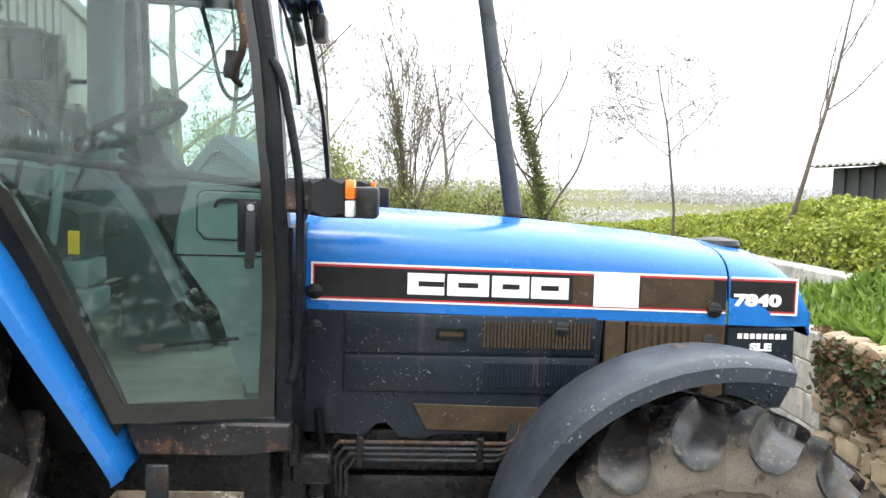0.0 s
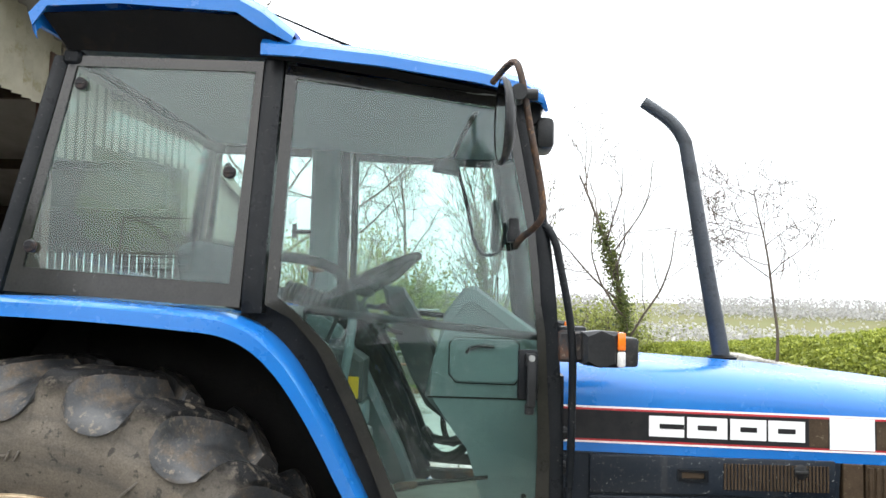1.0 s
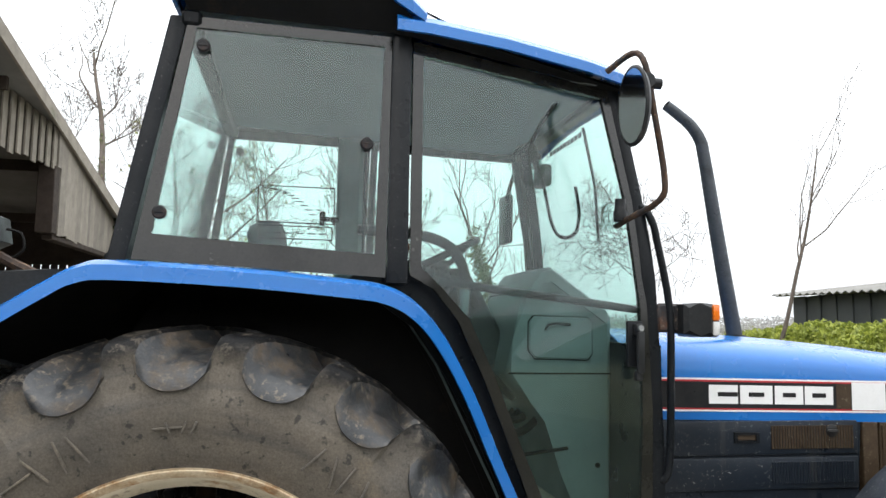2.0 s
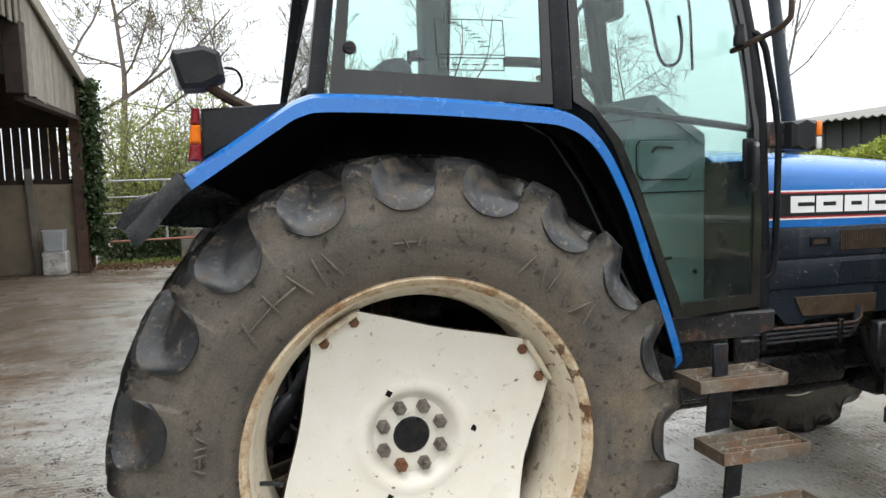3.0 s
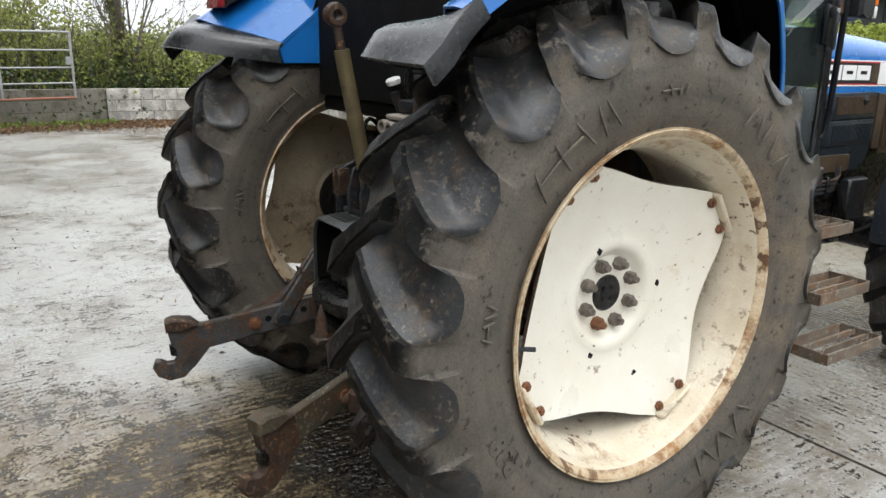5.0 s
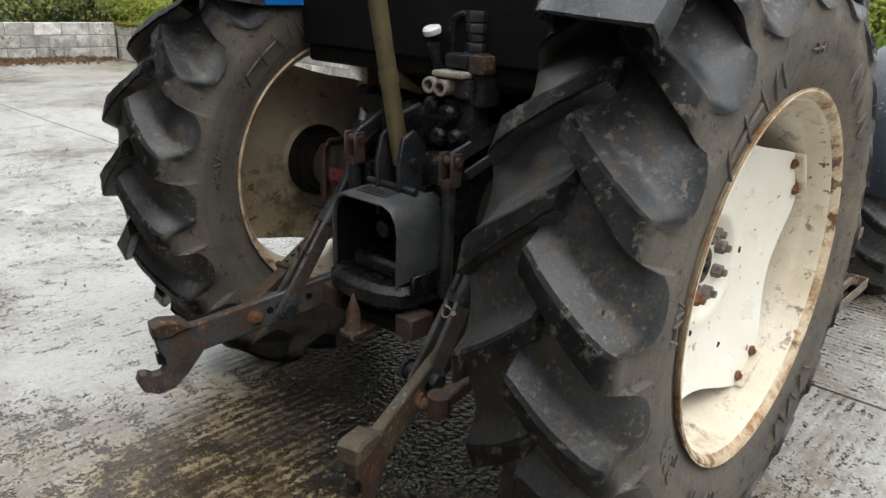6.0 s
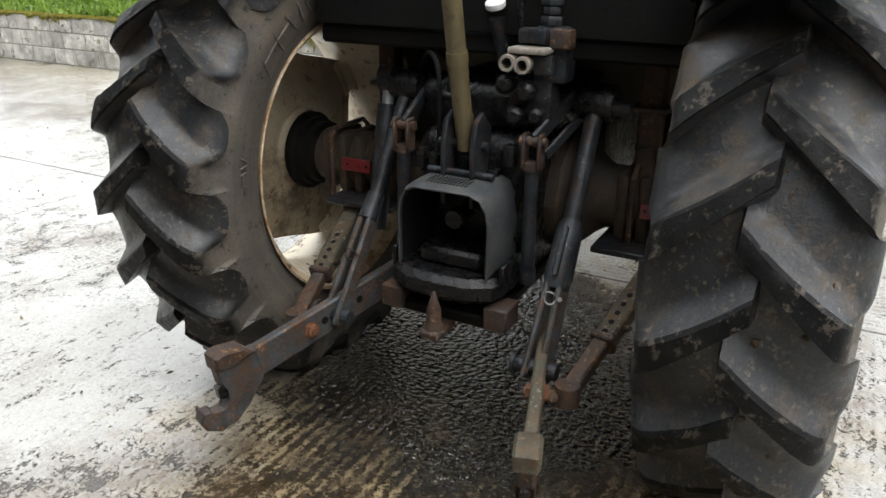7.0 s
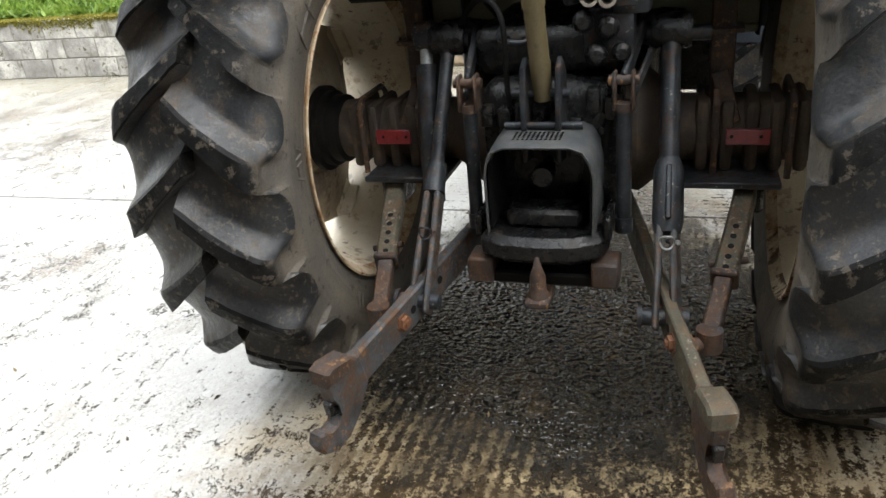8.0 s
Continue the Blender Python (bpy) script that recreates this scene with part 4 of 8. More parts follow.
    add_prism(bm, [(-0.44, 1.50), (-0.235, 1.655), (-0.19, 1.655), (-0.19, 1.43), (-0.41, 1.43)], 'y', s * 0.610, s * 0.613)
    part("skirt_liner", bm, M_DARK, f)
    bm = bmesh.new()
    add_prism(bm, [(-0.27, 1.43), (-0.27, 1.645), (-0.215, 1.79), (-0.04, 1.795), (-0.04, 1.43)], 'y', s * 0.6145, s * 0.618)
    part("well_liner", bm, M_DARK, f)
    # rubber end flap, cut back towards the tractor
    bm = bmesh.new()
    shelf = spline([(-0.715, 0, 1.530), (-0.752, 0, 1.553), (-0.757, 0, 1.556), (-0.62, 0, 1.528), (-0.43, 0, 1.490)], 4)
    hem = spline([(-0.768, 0, 1.480), (-0.802, 0, 1.487), (-0.80, 0, 1.493), (-0.64, 0, 1.467), (-0.42, 0, 1.440)], 4)
    fl = [[], [], [], [], [], []]
    for j, (e, h) in enumerate(zip(shelf, hem)):
        v = j / (len(shelf) - 1)
        y = 1.035 - 0.445 * v
        top = Vector((-0.628 + 0.213 * v, 0, 1.626 - 0.118 * v))
        for row, p in zip(fl, (top, top.lerp(e, 0.5) + Vector((0, 0, 0.008)), top.lerp(e, 0.9) + Vector((0, 0, 0.005)), e.lerp(h, 0.12), e.lerp(h, 0.55), h)):
            row.append((p.x, s * y, p.z))
    for row in fl:
        o = row[0]
        row.insert(0, (o[0] + 0.012, o[1] + s * 0.006, o[2] - 0.02))
        row.insert(0, (o[0] + 0.03, o[1] + s * 0.004, o[2] - 0.045))
    add_sheet(bm, fl, 0.012)
    part("rubber_flap", bm, M_FLAP, f, "worn black rubber flap at the mudguard's end")
    return f


for sd in (-1, 1):
    fender(tractor, sd)


# ---- tractor: bonnet ----
def bonnet_top(x):
    pts = [(1.48, 1.672), (1.75, 1.664), (2.3, 1.634), (2.7, 1.600), (2.95, 1.570), (3.06, 1.553), (3.14, 1.528), (3.20, 1.488), (3.235, 1.43), (3.245, 1.38)]
    for (a, za), (b, zb) in zip(pts, pts[1:]):
        if x <= b:
            return za + (zb - za) * (x - a) / (b - a)
    return pts[-1][1]


def bonnet_half(x):
    w = 0.322
    if x > 3.02:
        t = (x - 3.02) / 0.225
        w -= 0.05 * t ** 2
    return w


def bonnet_section(x, low):
    """Half section from the lower edge up the side and over to the middle, as (y, z)."""
    zt, w = bonnet_top(x), bonnet_half(x)
    side_top = min(zt - 0.135, 1.53)
    pts = [(w, low), (w + 0.002, low + 0.05), (w + 0.002, (low + side_top) / 2), (w - 0.001, side_top - 0.02), (w - 0.006, side_top + 0.02)]
    for k in range(1, 8):
        a = k / 7 * math.pi / 2
        pts.append((w - 0.006 - 0.20 * (1 - math.cos(a)), side_top + 0.02 + (zt - 0.018 - side_top - 0.02) * math.sin(a) ** 0.95))
    pts.append((0.0, zt))
    return pts


def build_bonnet(parent):
    bm = bmesh.new()
    xs = [1.485, 1.50, 1.7, 1.9, 2.1, 2.3, 2.5, 2.7, 2.85, 2.918]
    for span, nm in ((xs, "bonnet"), ([2.926, 2.95, 3.0, 3.05, 3.09, 3.13, 3.165, 3.195, 3.22, 3.236], "nose_panel")):
        bm = bmesh.new()
        rows = []
        for x in span:
            sec = bonnet_section(x, 1.335 - (x - 1.5) * 0.018)
            rows.append([(x, -y, z) for y, z in sec] + [(x, y, z) for y, z in sec[::-1][1:]])
        add_sheet(bm, rows, 0.006)
        if nm == "nose_panel":
            # closed front
            last = rows[-1]
            vs = [bm.verts.new((x + 0.006, y * 0.97, z - 0.006)) for x, y, z in last]
            bm.faces.new(vs)
        part(nm, bm, M_BLUE, parent)


build_bonnet(tractor)


# ---- tractor: cab ----
def cab_y(x, z):
    """Half width of the cab: full over the wheels, tapering to the front and inward above the waist."""
    y = 0.832 if x < 0.56 else 0.832 - (x - 0.56) * 0.225
    return y - max(0.0, z - 1.86) * 0.142


def pillar(parent, name, line, width, depth, side, material=None):
    """A post along (x, z) points on the cab's side."""
    bm = bmesh.new()
    pts = spline([(x, 0, z) for x, z in line], 4)
    rows = []
    for p in pts:
        y = cab_y(p.x, p.z)
        w = width / 2
        rows.append([(p.x - w, side * (y - depth), p.z), (p.x - w, side * (y - 0.004), p.z), (p.x - w + 0.008, side * (y + 0.002), p.z), (p.x + w - 0.008, side * (y + 0.002), p.z),
                     (p.x + w, side * (y - 0.004), p.z), (p.x + w, side * (y - depth), p.z)])
    vs = [[bm.verts.new(q) for q in row] for row in rows]
    for a, b in zip(vs, vs[1:]):
        for k in range(6):
            bm.faces.new((a[k], a[(k + 1) % 6], b[(k + 1) % 6], b[k]))
    bm.faces.new(vs[0])
    bm.faces.new(vs[-1][::-1])
    return part(name, bm, material or M_BLACK, parent)


def build_cab(parent):
    for s in (-1, 1):
        sy = lambda x, z, s=s: s * cab_y(x, z)
        pillar(parent, "rear_pillar", [(-0.245, 1.845), (-0.190, 2.2), (-0.128, 2.60)], 0.050, 0.07, s)
        pillar(parent, "centre_pillar", [(0.543, 1.80), (0.549, 2.2), (0.557, 2.60)], 0.062, 0.07, s)
        pillar(parent, "front_pillar", [(1.475, 0.95), (1.472, 1.25), (1.455, 1.65), (1.42, 2.06), (1.335, 2.55)], 0.05, 0.06, s, M_BLACK)
        # quarter window: black rim and glass
        outer = [(-0.205, 1.848), (0.508, 1.815), (0.524, 2.590), (-0.098, 2.602)]
        inner = [(-0.156, 1.922), (0.474, 1.884), (0.500, 2.555), (-0.074, 2.566)]
        bm = bmesh.new()
        add_ring(bm, outer, inner, sy, -s * 0.014)
        q = part("quarter_window", bm, M_FRIT, parent, "fixed side pane with black border and decal")
        bm = bmesh.new()
        add_slab(bm, [(-0.158, 1.920), (0.476, 1.882), (0.502, 2.557), (-0.076, 2.568)], lambda x, z: s * (cab_y(x, z) - 0.008), s * 0.004)
        part("pane", bm, M_GLASS, q, smooth=0).visible_shadow = False
        for x, z in ((-0.050, 2.505), (-0.138, 1.984), (0.447, 2.225)):
            bm = bmesh.new()
            m = Matrix.Translation((x, s * (cab_y(x, z) + 0.001), z)) @ (Matrix() if s > 0 else Matrix.Rotation(math.pi, 4, 'X'))
            add_lathe(bm, [(0, 0), (0.02, 0), (0.02, 0.008), (0.016, 0.013), (0, 0.013)], 20, m)
            add_box(bm, (-0.013, 0.012, -0.002), (0.013, 0.0165, 0.002), 0.0005, m)
            part("pane_bolt", bm, M_RUSTBLACK, q)
        # door
        outer = [(0.582, 1.825), (0.66, 1.785), (0.74, 1.69), (0.83, 1.51), (0.92, 1.30), (1.015, 1.062), (1.448, 1.058), (1.452, 1.40), (1.432, 1.75), (1.392, 2.12), (1.318, 2.525), (0.594, 2.584)]
        inner = [(0.617, 1.85), (0.670, 1.805), (0.775, 1.70), (0.865, 1.52), (0.955, 1.31), (1.045, 1.112), (1.403, 1.112), (1.412, 1.40), (1.405, 1.75), (1.367, 2.10), (1.290, 2.49), (0.627, 2.54)]
        bm = bmesh.new()
        add_ring(bm, outer, inner, sy, -s * 0.022)
        d = part("cab_door", bm, M_FRIT, parent, "glazed cab door with black frame")
        bm = bmesh.new()
        for a, b, c, e in ((0, 1, 10, 11), (1, 2, 9, 10), (2, 3, 8, 9), (3, 4, 7, 8), (4, 5, 6, 7)):
            add_slab(bm, [inner[a], inner[b], inner[c], inner[e]], lambda x, z: s * (cab_y(x, z) - 0.009), s * 0.004)
        bmesh.ops.remove_doubles(bm, verts=bm.verts, dist=0.0005)
        inside = [f for f in bm.faces if sum(1 for g in bm.faces if set(g.verts) == set(f.verts)) > 1]
        bmesh.ops.delete(bm, geom=inside, context='FACES')
        part("pane", bm, M_GLASS, d, smooth=0).visible_shadow = False
        if s < 0:
            # latch plate, lock and pull handle
            bm = bmesh.new()
            m = Matrix.Translation((1.378, -cab_y(1.378, 1.6) - 0.001, 1.618)) @ Matrix.Rotation(radians(12.7), 4, 'Z')
            add_box(bm, (-0.035, -0.012, -0.07), (0.03, 0.004, 0.085), 0.008, m, 2)
            part("latch_plate", bm, M_BLACK, d)
            bm = bmesh.new()
            add_box(bm, (-0.016, -0.034, 0.035), (0.018, -0.010, 0.075), 0.006, m, 2)
            add_box(bm, (-0.014, -0.042, -0.09), (0.014, -0.026, 0.05), 0.006, m, 2)
            add_box(bm, (-0.016, -0.034, -0.115), (0.012, -0.012, -0.08), 0.006, m, 2)
            part("door_handle", bm, M_GREYPLASTIC, d, "worn grey pull handle")
            bm = bmesh.new()
            add_lathe(bm, [(0, 0), (0.010, 0), (0.010, 0.007), (0, 0.007)], 16, m @ Matrix.Translation((0.0, -0.034, 0.06)) @ Matrix.Rotation(math.pi, 4, 'X'))
            part("door_lock", bm, M_GALV, d)
        # bar across the inside of the door
        bm = bmesh.new()
        add_tube(bm, [(0.68, s * 0.74, 1.815), (0.85, s * 0.71, 1.797), (1.15, s * 0.655, 1.768), (1.41, s * 0.60, 1.742)], 0.014, 10)
        part("door_bar", bm, M_BLACK, d)
        # side skin between door and mudguard
        bm = bmesh.new()
        add_slab(bm, [(0.50, 1.835), (0.60, 1.835), (0.67, 1.795), (0.75, 1.70), (0.84, 1.52), (0.93, 1.31), (1.025, 1.05), (0.985, 0.95), (0.87, 1.22), (0.78, 1.40), (0.69, 1.55), (0.60, 1.67), (0.50, 1.74)], lambda x, z: s * (cab_y(x, min(z, 1.86)) - 0.055), s * 0.012)
        part("side_skin", bm, M_BLACK, parent, smooth=0)
        # sill beam
        bm = bmesh.new()
        add_prism(bm, [(1.015, 1.05), (1.50, 1.045), (1.50, 0.965), (1.38, 0.952), (1.06, 0.945)], 'y', s * 0.60, s * 0.66, 0.008)
        part("cab_sill", bm, M_RUSTBLACK, parent, "rust-spotted black sill under the door")
    # roof: front deck, raised rear hood with dark recess below
    bm = bmesh.new()
    rows = []
    for x, z, h, e in ((0.53, 2.640, 0.79, 0.05), (0.64, 2.640, 0.775, 0.05), (0.9, 2.625, 0.735, 0.05), (1.2, 2.595, 0.675, 0.05), (1.34, 2.575, 0.635, 0.05), (1.41, 2.545, 0.60, 0.045), (1.425, 2.50, 0.58, 0.02)):
        rows.append([(x, -h, z - e), (x, -h, z - 0.02), (x, -h + 0.02, z), (x, -h * 0.5, z + 0.03), (x, 0, z + 0.04), (x, h * 0.5, z + 0.03), (x, h - 0.02, z), (x, h, z - 0.02), (x, h, z - e)])
    add_sheet(bm, rows, 0.012)
    roof = part("cab_roof", bm, M_BLUE, parent, "blue cab roof with overhanging rear hood")
    bm = bmesh.new()
    hood = [(-0.15, 2.665, 0.83, 0.045), (-0.16, 2.715, 0.84, 0.06), (-0.12, 2.775, 0.83, 0.055), (0.10, 2.785, 0.83, 0.055), (0.46, 2.770, 0.825, 0.06), (0.53, 2.735, 0.81, 0.07), (0.62, 2.668, 0.775, 0.03)]
    rows = [[(x, -h, z - e), (x, -h - 0.004, z - 0.025), (x, -h + 0.02, z), (x, -h * 0.5, z + 0.02), (x, 0, z + 0.025), (x, h * 0.5, z + 0.02), (x, h - 0.02, z), (x, h + 0.004, z - 0.025), (x, h, z - e)] for x, z, h, e in hood]
    add_sheet(bm, rows, 0.012)
    part("roof_hood", bm, M_BLUE, roof)
    bm = bmesh.new()
    add_prism(bm, [(-0.135, 2.66), (-0.07, 2.60), (1.34, 2.525), (1.33, 2.545), (0.62, 2.60), (0.55, 2.68), (0.45, 2.735), (-0.12, 2.74)], 'y', -0.60, 0.60)
    part("roof_lining", bm, shader("grey_roof_lining", (0.24, 0.265, 0.25, 1), 0.8, second=(0.20, 0.22, 0.21, 1), scale=3, bump=0.0004), roof)
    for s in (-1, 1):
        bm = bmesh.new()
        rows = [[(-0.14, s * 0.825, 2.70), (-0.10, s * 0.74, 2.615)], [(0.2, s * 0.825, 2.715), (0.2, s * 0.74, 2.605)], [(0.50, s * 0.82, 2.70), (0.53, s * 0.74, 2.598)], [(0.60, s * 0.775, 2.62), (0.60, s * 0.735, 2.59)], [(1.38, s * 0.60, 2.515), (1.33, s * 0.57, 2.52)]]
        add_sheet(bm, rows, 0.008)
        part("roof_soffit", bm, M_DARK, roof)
    # front and rear glass
    bm = bmesh.new()
    add_sheet(bm, [[(1.478, -0.60, 1.60), (1.478, 0.60, 1.60)], [(1.44, -0.58, 2.04), (1.44, 0.58, 2.04)], [(1.35, -0.53, 2.54), (1.35, 0.53, 2.54)]], 0.005)
    part("windscreen", bm, M_GLASS, parent).visible_shadow = False
    bm = bmesh.new()
    add_sheet(bm, [[(-0.25, -0.74, 1.87), (-0.25, 0.74, 1.87)], [(-0.105, -0.66, 2.58), (-0.105, 0.66, 2.58)]], 0.005)
    rw = part("rear_window", bm, M_GLASS, parent)
    rw.visible_shadow = False
    bm = bmesh.new()
    add_box(bm, (-0.285, -0.80, 1.80), (-0.225, 0.80, 1.87), 0.01)
    part("rear_waist_rail", bm, M_BLACK, parent)
    bm = bmesh.new()
    add_box(bm, (-0.12, -0.74, 2.57), (-0.06, 0.74, 2.62), 0.01)
    part("rear_cross_rail", bm, M_BLACK, parent)
    bm = bmesh.new()
    add_box(bm, (1.30, -0.55, 2.50), (1.36, 0.55, 2.55), 0.01)
    part("screen_top_rail", bm, M_BLACK, parent)
    bm = bmesh.new()
    add_prism(bm, [(1.45, 1.0), (1.50, 1.0), (1.495, 1.62), (1.46, 1.62)], 'y', -0.61, 0.61)
    part("front_cross_rail", bm, M_BLACK, parent)


build_cab(tractor)


def build_cab_inside(parent):
    bm = bmesh.new()
    add_box(bm, (0.55, -0.60, 0.975), (1.46, 0.60, 1.005), 0.006)
    add_box(bm, (-0.10, -0.60, 1.312), (0.60, 0.60, 1.33), 0.006)
    add_box(bm, (0.56, -0.60, 1.0), (0.59, 0.60, 1.33), 0.006)
    part("cab_floor", bm, shader("cab_floor_mat", (0.21, 0.22, 0.18, 1), 0.8, second=(0.15, 0.15, 0.12, 1), scale=9, bump=0.001), parent, "dusty grey-green floor mat")
    # far wheel arches inside
    for s in (-1, 1):
        bm = bmesh.new()
        rows = []
        for x, z in ((-0.22, 1.80), (0.1, 1.83), (0.42, 1.80), (0.58, 1.72), (0.70, 1.55), (0.80, 1.35), (0.90, 1.15), (0.96, 1.005)):
            rows.append([(x, s * 0.62, z), (x, s * 0.50, z), (x - 0.02, s * 0.47, z - 0.03)])
        add_sheet(bm, rows, 0.008)
        out = [(-0.22, 1.76), (0.1, 1.79), (0.42, 1.76), (0.56, 1.69), (0.68, 1.53), (0.78, 1.33), (0.88, 1.13), (0.93, 1.0), (0.55, 1.0), (0.5, 1.3), (-0.22, 1.3)]
        add_prism(bm, out, 'y', s * 0.47, s * 0.485)
        part("wheel_arch_trim", bm, M_INNER, parent, "grey-green moulded trim over the wheel arch")
        # black seal round the arch
        bm = bmesh.new()
        seal = spline([(0.40, 0, 1.825), (0.50, 0, 1.80), (0.60, 0, 1.735), (0.70, 0, 1.60), (0.80, 0, 1.40), (0.90, 0, 1.18), (0.975, 0, 1.0)], 4)
        rows = []
        for p in seal:
            rows.append([(p.x - 0.03, s * 0.612, p.z - 0.03), (p.x + 0.05, s * 0.612, p.z + 0.018), (p.x + 0.055, s * 0.598, p.z + 0.02), (p.x + 0.02, s * 0.59, p.z)])
        add_sheet(bm, rows, 0.006)
        part("arch_seal", bm, M_DARK, parent)
    # right-hand console: dark top, pale lower boxes, levers, label
    bm = bmesh.new()
    add_prism(bm, [(0.42, 1.44), (0.42, 1.66), (0.60, 1.70), (0.80, 1.665), (0.835, 1.64), (0.83, 1.50), (0.70, 1.48)], 'y', -0.47, -0.30, 0.015)
    con = part("side_console", bm, M_INNERDARK, parent)
    for x0, x1, z0, z1 in ((0.70, 0.842, 1.405, 1.495), (0.72, 0.855, 1.30, 1.40)):
        bm = bmesh.new()
        add_box(bm, (x0, -0.465, z0), (x1, -0.31, z1), 0.014, None, 2)
        part("console_box", bm, M_INNER, con)
    bm = bmesh.new()
    add_box(bm, (0.785, -0.476, 1.512), (0.82, -0.4705, 1.585), 0.002)
    part("warning_label", bm, M_YELLOW, con)
    for x, y, z, a, mm in ((0.66, -0.36, 1.68, 0.10, M_DARK), (0.60, -0.42, 1.74, 0.05, M_NUT), (0.70, -0.34, 1.66, 0.12, M_DARK)):
        bm = bmesh.new()
        add_tube(bm, [(x, y, z - 0.05), (x + a * 0.6, y, z + 0.10), (x + a, y, z + 0.2)], 0.008, 8, 3)
        lv = part("lever", bm, M_INNERDARK, con)
        bm = bmesh.new()
        bmesh.ops.create_uvsphere(bm, u_segments=12, v_segments=8, radius=0.024, matrix=Matrix.Translation((x + a, y, z + 0.21)) @ Matrix.Diagonal((1.3, 0.9, 0.6, 1)))
        part("knob", bm, mm, lv)
    # ribbed rubber boot behind the grab handle and a pale upright by the door
    bm = bmesh.new()
    boot = [(0.57 + 0.0085 * k, -0.52, 1.872 - 0.0025 * k) for k in range(25)]
    add_tube(bm, boot, [0.040 if k % 2 else 0.030 for k in range(25)], 14)
    part("ribbed_boot", bm, M_DARK, con)
    bm = bmesh.new()
    add_tube(bm, [(0.808, -0.57, 1.80), (0.800, -0.57, 1.70), (0.775, -0.56, 1.55)], 0.015, 10, 3)
    part("upright_tube", bm, M_INNER, con)
    # dash: hooded console with a stepped knee, side panel and seams
    bm = bmesh.new()
    add_prism(bm, [(1.034, 1.500), (1.062, 1.63), (1.100, 1.792), (1.172, 1.878), (1.205, 1.886), (1.30, 1.818), (1.42, 1.735), (1.462, 1.72), (1.462, 1.01), (1.275, 1.01), (1.268, 1.142), (1.237, 1.242), (1.190, 1.320), (1.141, 1.381)], 'y', -0.27, 0.27, 0.02)
    dash = part("dashboard", bm, M_INNER, parent, "blue-grey dashboard console with hooded top")
    bm = bmesh.new()
    rows = []
    for (x, z) in ((1.108, 1.800), (1.176, 1.890), (1.208, 1.898), (1.30, 1.832), (1.43, 1.742)):
        rows.append([(x, -0.285, z - 0.05), (x, -0.282, z - 0.008), (x, -0.26, z + 0.002), (x, 0.0, z + 0.006), (x, 0.26, z + 0.002), (x, 0.282, z - 0.008), (x, 0.285, z - 0.05)])
    add_sheet(bm, rows, 0.008)
    part("dash_hood", bm, shader("dusty_dash_hood", (0.115, 0.150, 0.150, 1), 0.7, second=(0.09, 0.12, 0.122, 1), scale=5, bump=0.0005), dash)
    bm = bmesh.new()
    pan = [(1.123, 1.585), (1.123, 1.695), (1.143, 1.716), (1.355, 1.714), (1.374, 1.695), (1.376, 1.575), (1.358, 1.553), (1.150, 1.556)]
    add_prism(bm, pan, 'y', -0.282, -0.271, 0.005)
    part("access_panel", bm, M_INNER, dash)
    bm = bmesh.new()
    mid_x, mid_z = 1.249, 1.635
    add_ring(bm, [(mid_x + (x - mid_x) * 1.03, mid_z + (z - mid_z) * 1.05) for x, z in pan], pan, lambda x, z: -0.2705, -0.003)
    part("panel_seam", bm, M_DARK, dash)
    bm = bmesh.new()
    add_tube(bm, [(1.185, -0.288, 1.662), (1.195, -0.290, 1.682), (1.225, -0.290, 1.690), (1.285, -0.288, 1.686)], 0.006, 8, 3)
    part("panel_latch", bm, M_GREYPLASTIC, dash)
    bm = bmesh.new()
    add_box(bm, (1.045, -0.2735, 1.497), (1.455, -0.2702, 1.503), 0.001)
    part("dash_seam", bm, M_DARK, dash)
    bm = bmesh.new()
    add_lathe(bm, [(0, 0), (0.010, 0), (0.010, 0.006), (0, 0.006)], 12, Matrix.Translation((1.40, -0.27, 1.155)) @ Matrix.Rotation(math.pi, 4, 'X'))
    part("dash_screw", bm, M_DARK, dash)
    # steering column in its cowl
    bm = bmesh.new()
    add_prism(bm, [(0.845, 1.905), (0.925, 1.900), (0.985, 1.80), (1.085, 1.625), (1.075, 1.53), (1.150, 1.40), (1.120, 1.375), (1.030, 1.44), (0.965, 1.565), (0.890, 1.745)], 'y', -0.085, 0.085, 0.02)
    col = part("steering_column", bm, M_INNERDARK, parent)
    bm = bmesh.new()
    add_box(bm, (-0.045, -0.088, -0.02), (0.045, -0.084, 0.015), 0.002, Matrix.Translation((0.945, 0, 1.79)) @ Matrix.Rotation(radians(60), 4, 'Y'))
    part("column_label", bm, M_GREYPLASTIC, col)
    bm = bmesh.new()
    m = Matrix.Translation((0.80, 0.03, 1.942)) @ Matrix.Rotation(radians(-26), 4, 'Y')
    ring = [m @ Vector((0.20 * math.cos(a), 0.20 * math.sin(a), 0)) for a in (2 * math.pi * k / 40 for k in range(41))]
    add_tube(bm, ring, 0.0155, 10, caps=False)
    for a in (20, 140, 260):
        a = radians(a)
        add_tube(bm, [m @ Vector((0, 0, -0.05)), m @ Vector((0.10 * math.cos(a), 0.10 * math.sin(a), -0.035)), m @ Vector((0.2 * math.cos(a), 0.2 * math.sin(a), 0))], 0.013, 8)
    add_lathe(bm, [(0, -0.06), (0.05, -0.06), (0.055, -0.02), (0, -0.01)], 20, m @ Matrix.Rotation(radians(90), 4, 'X'))
    part("steering_wheel", bm, M_DARK, parent, "black three-spoke steering wheel")
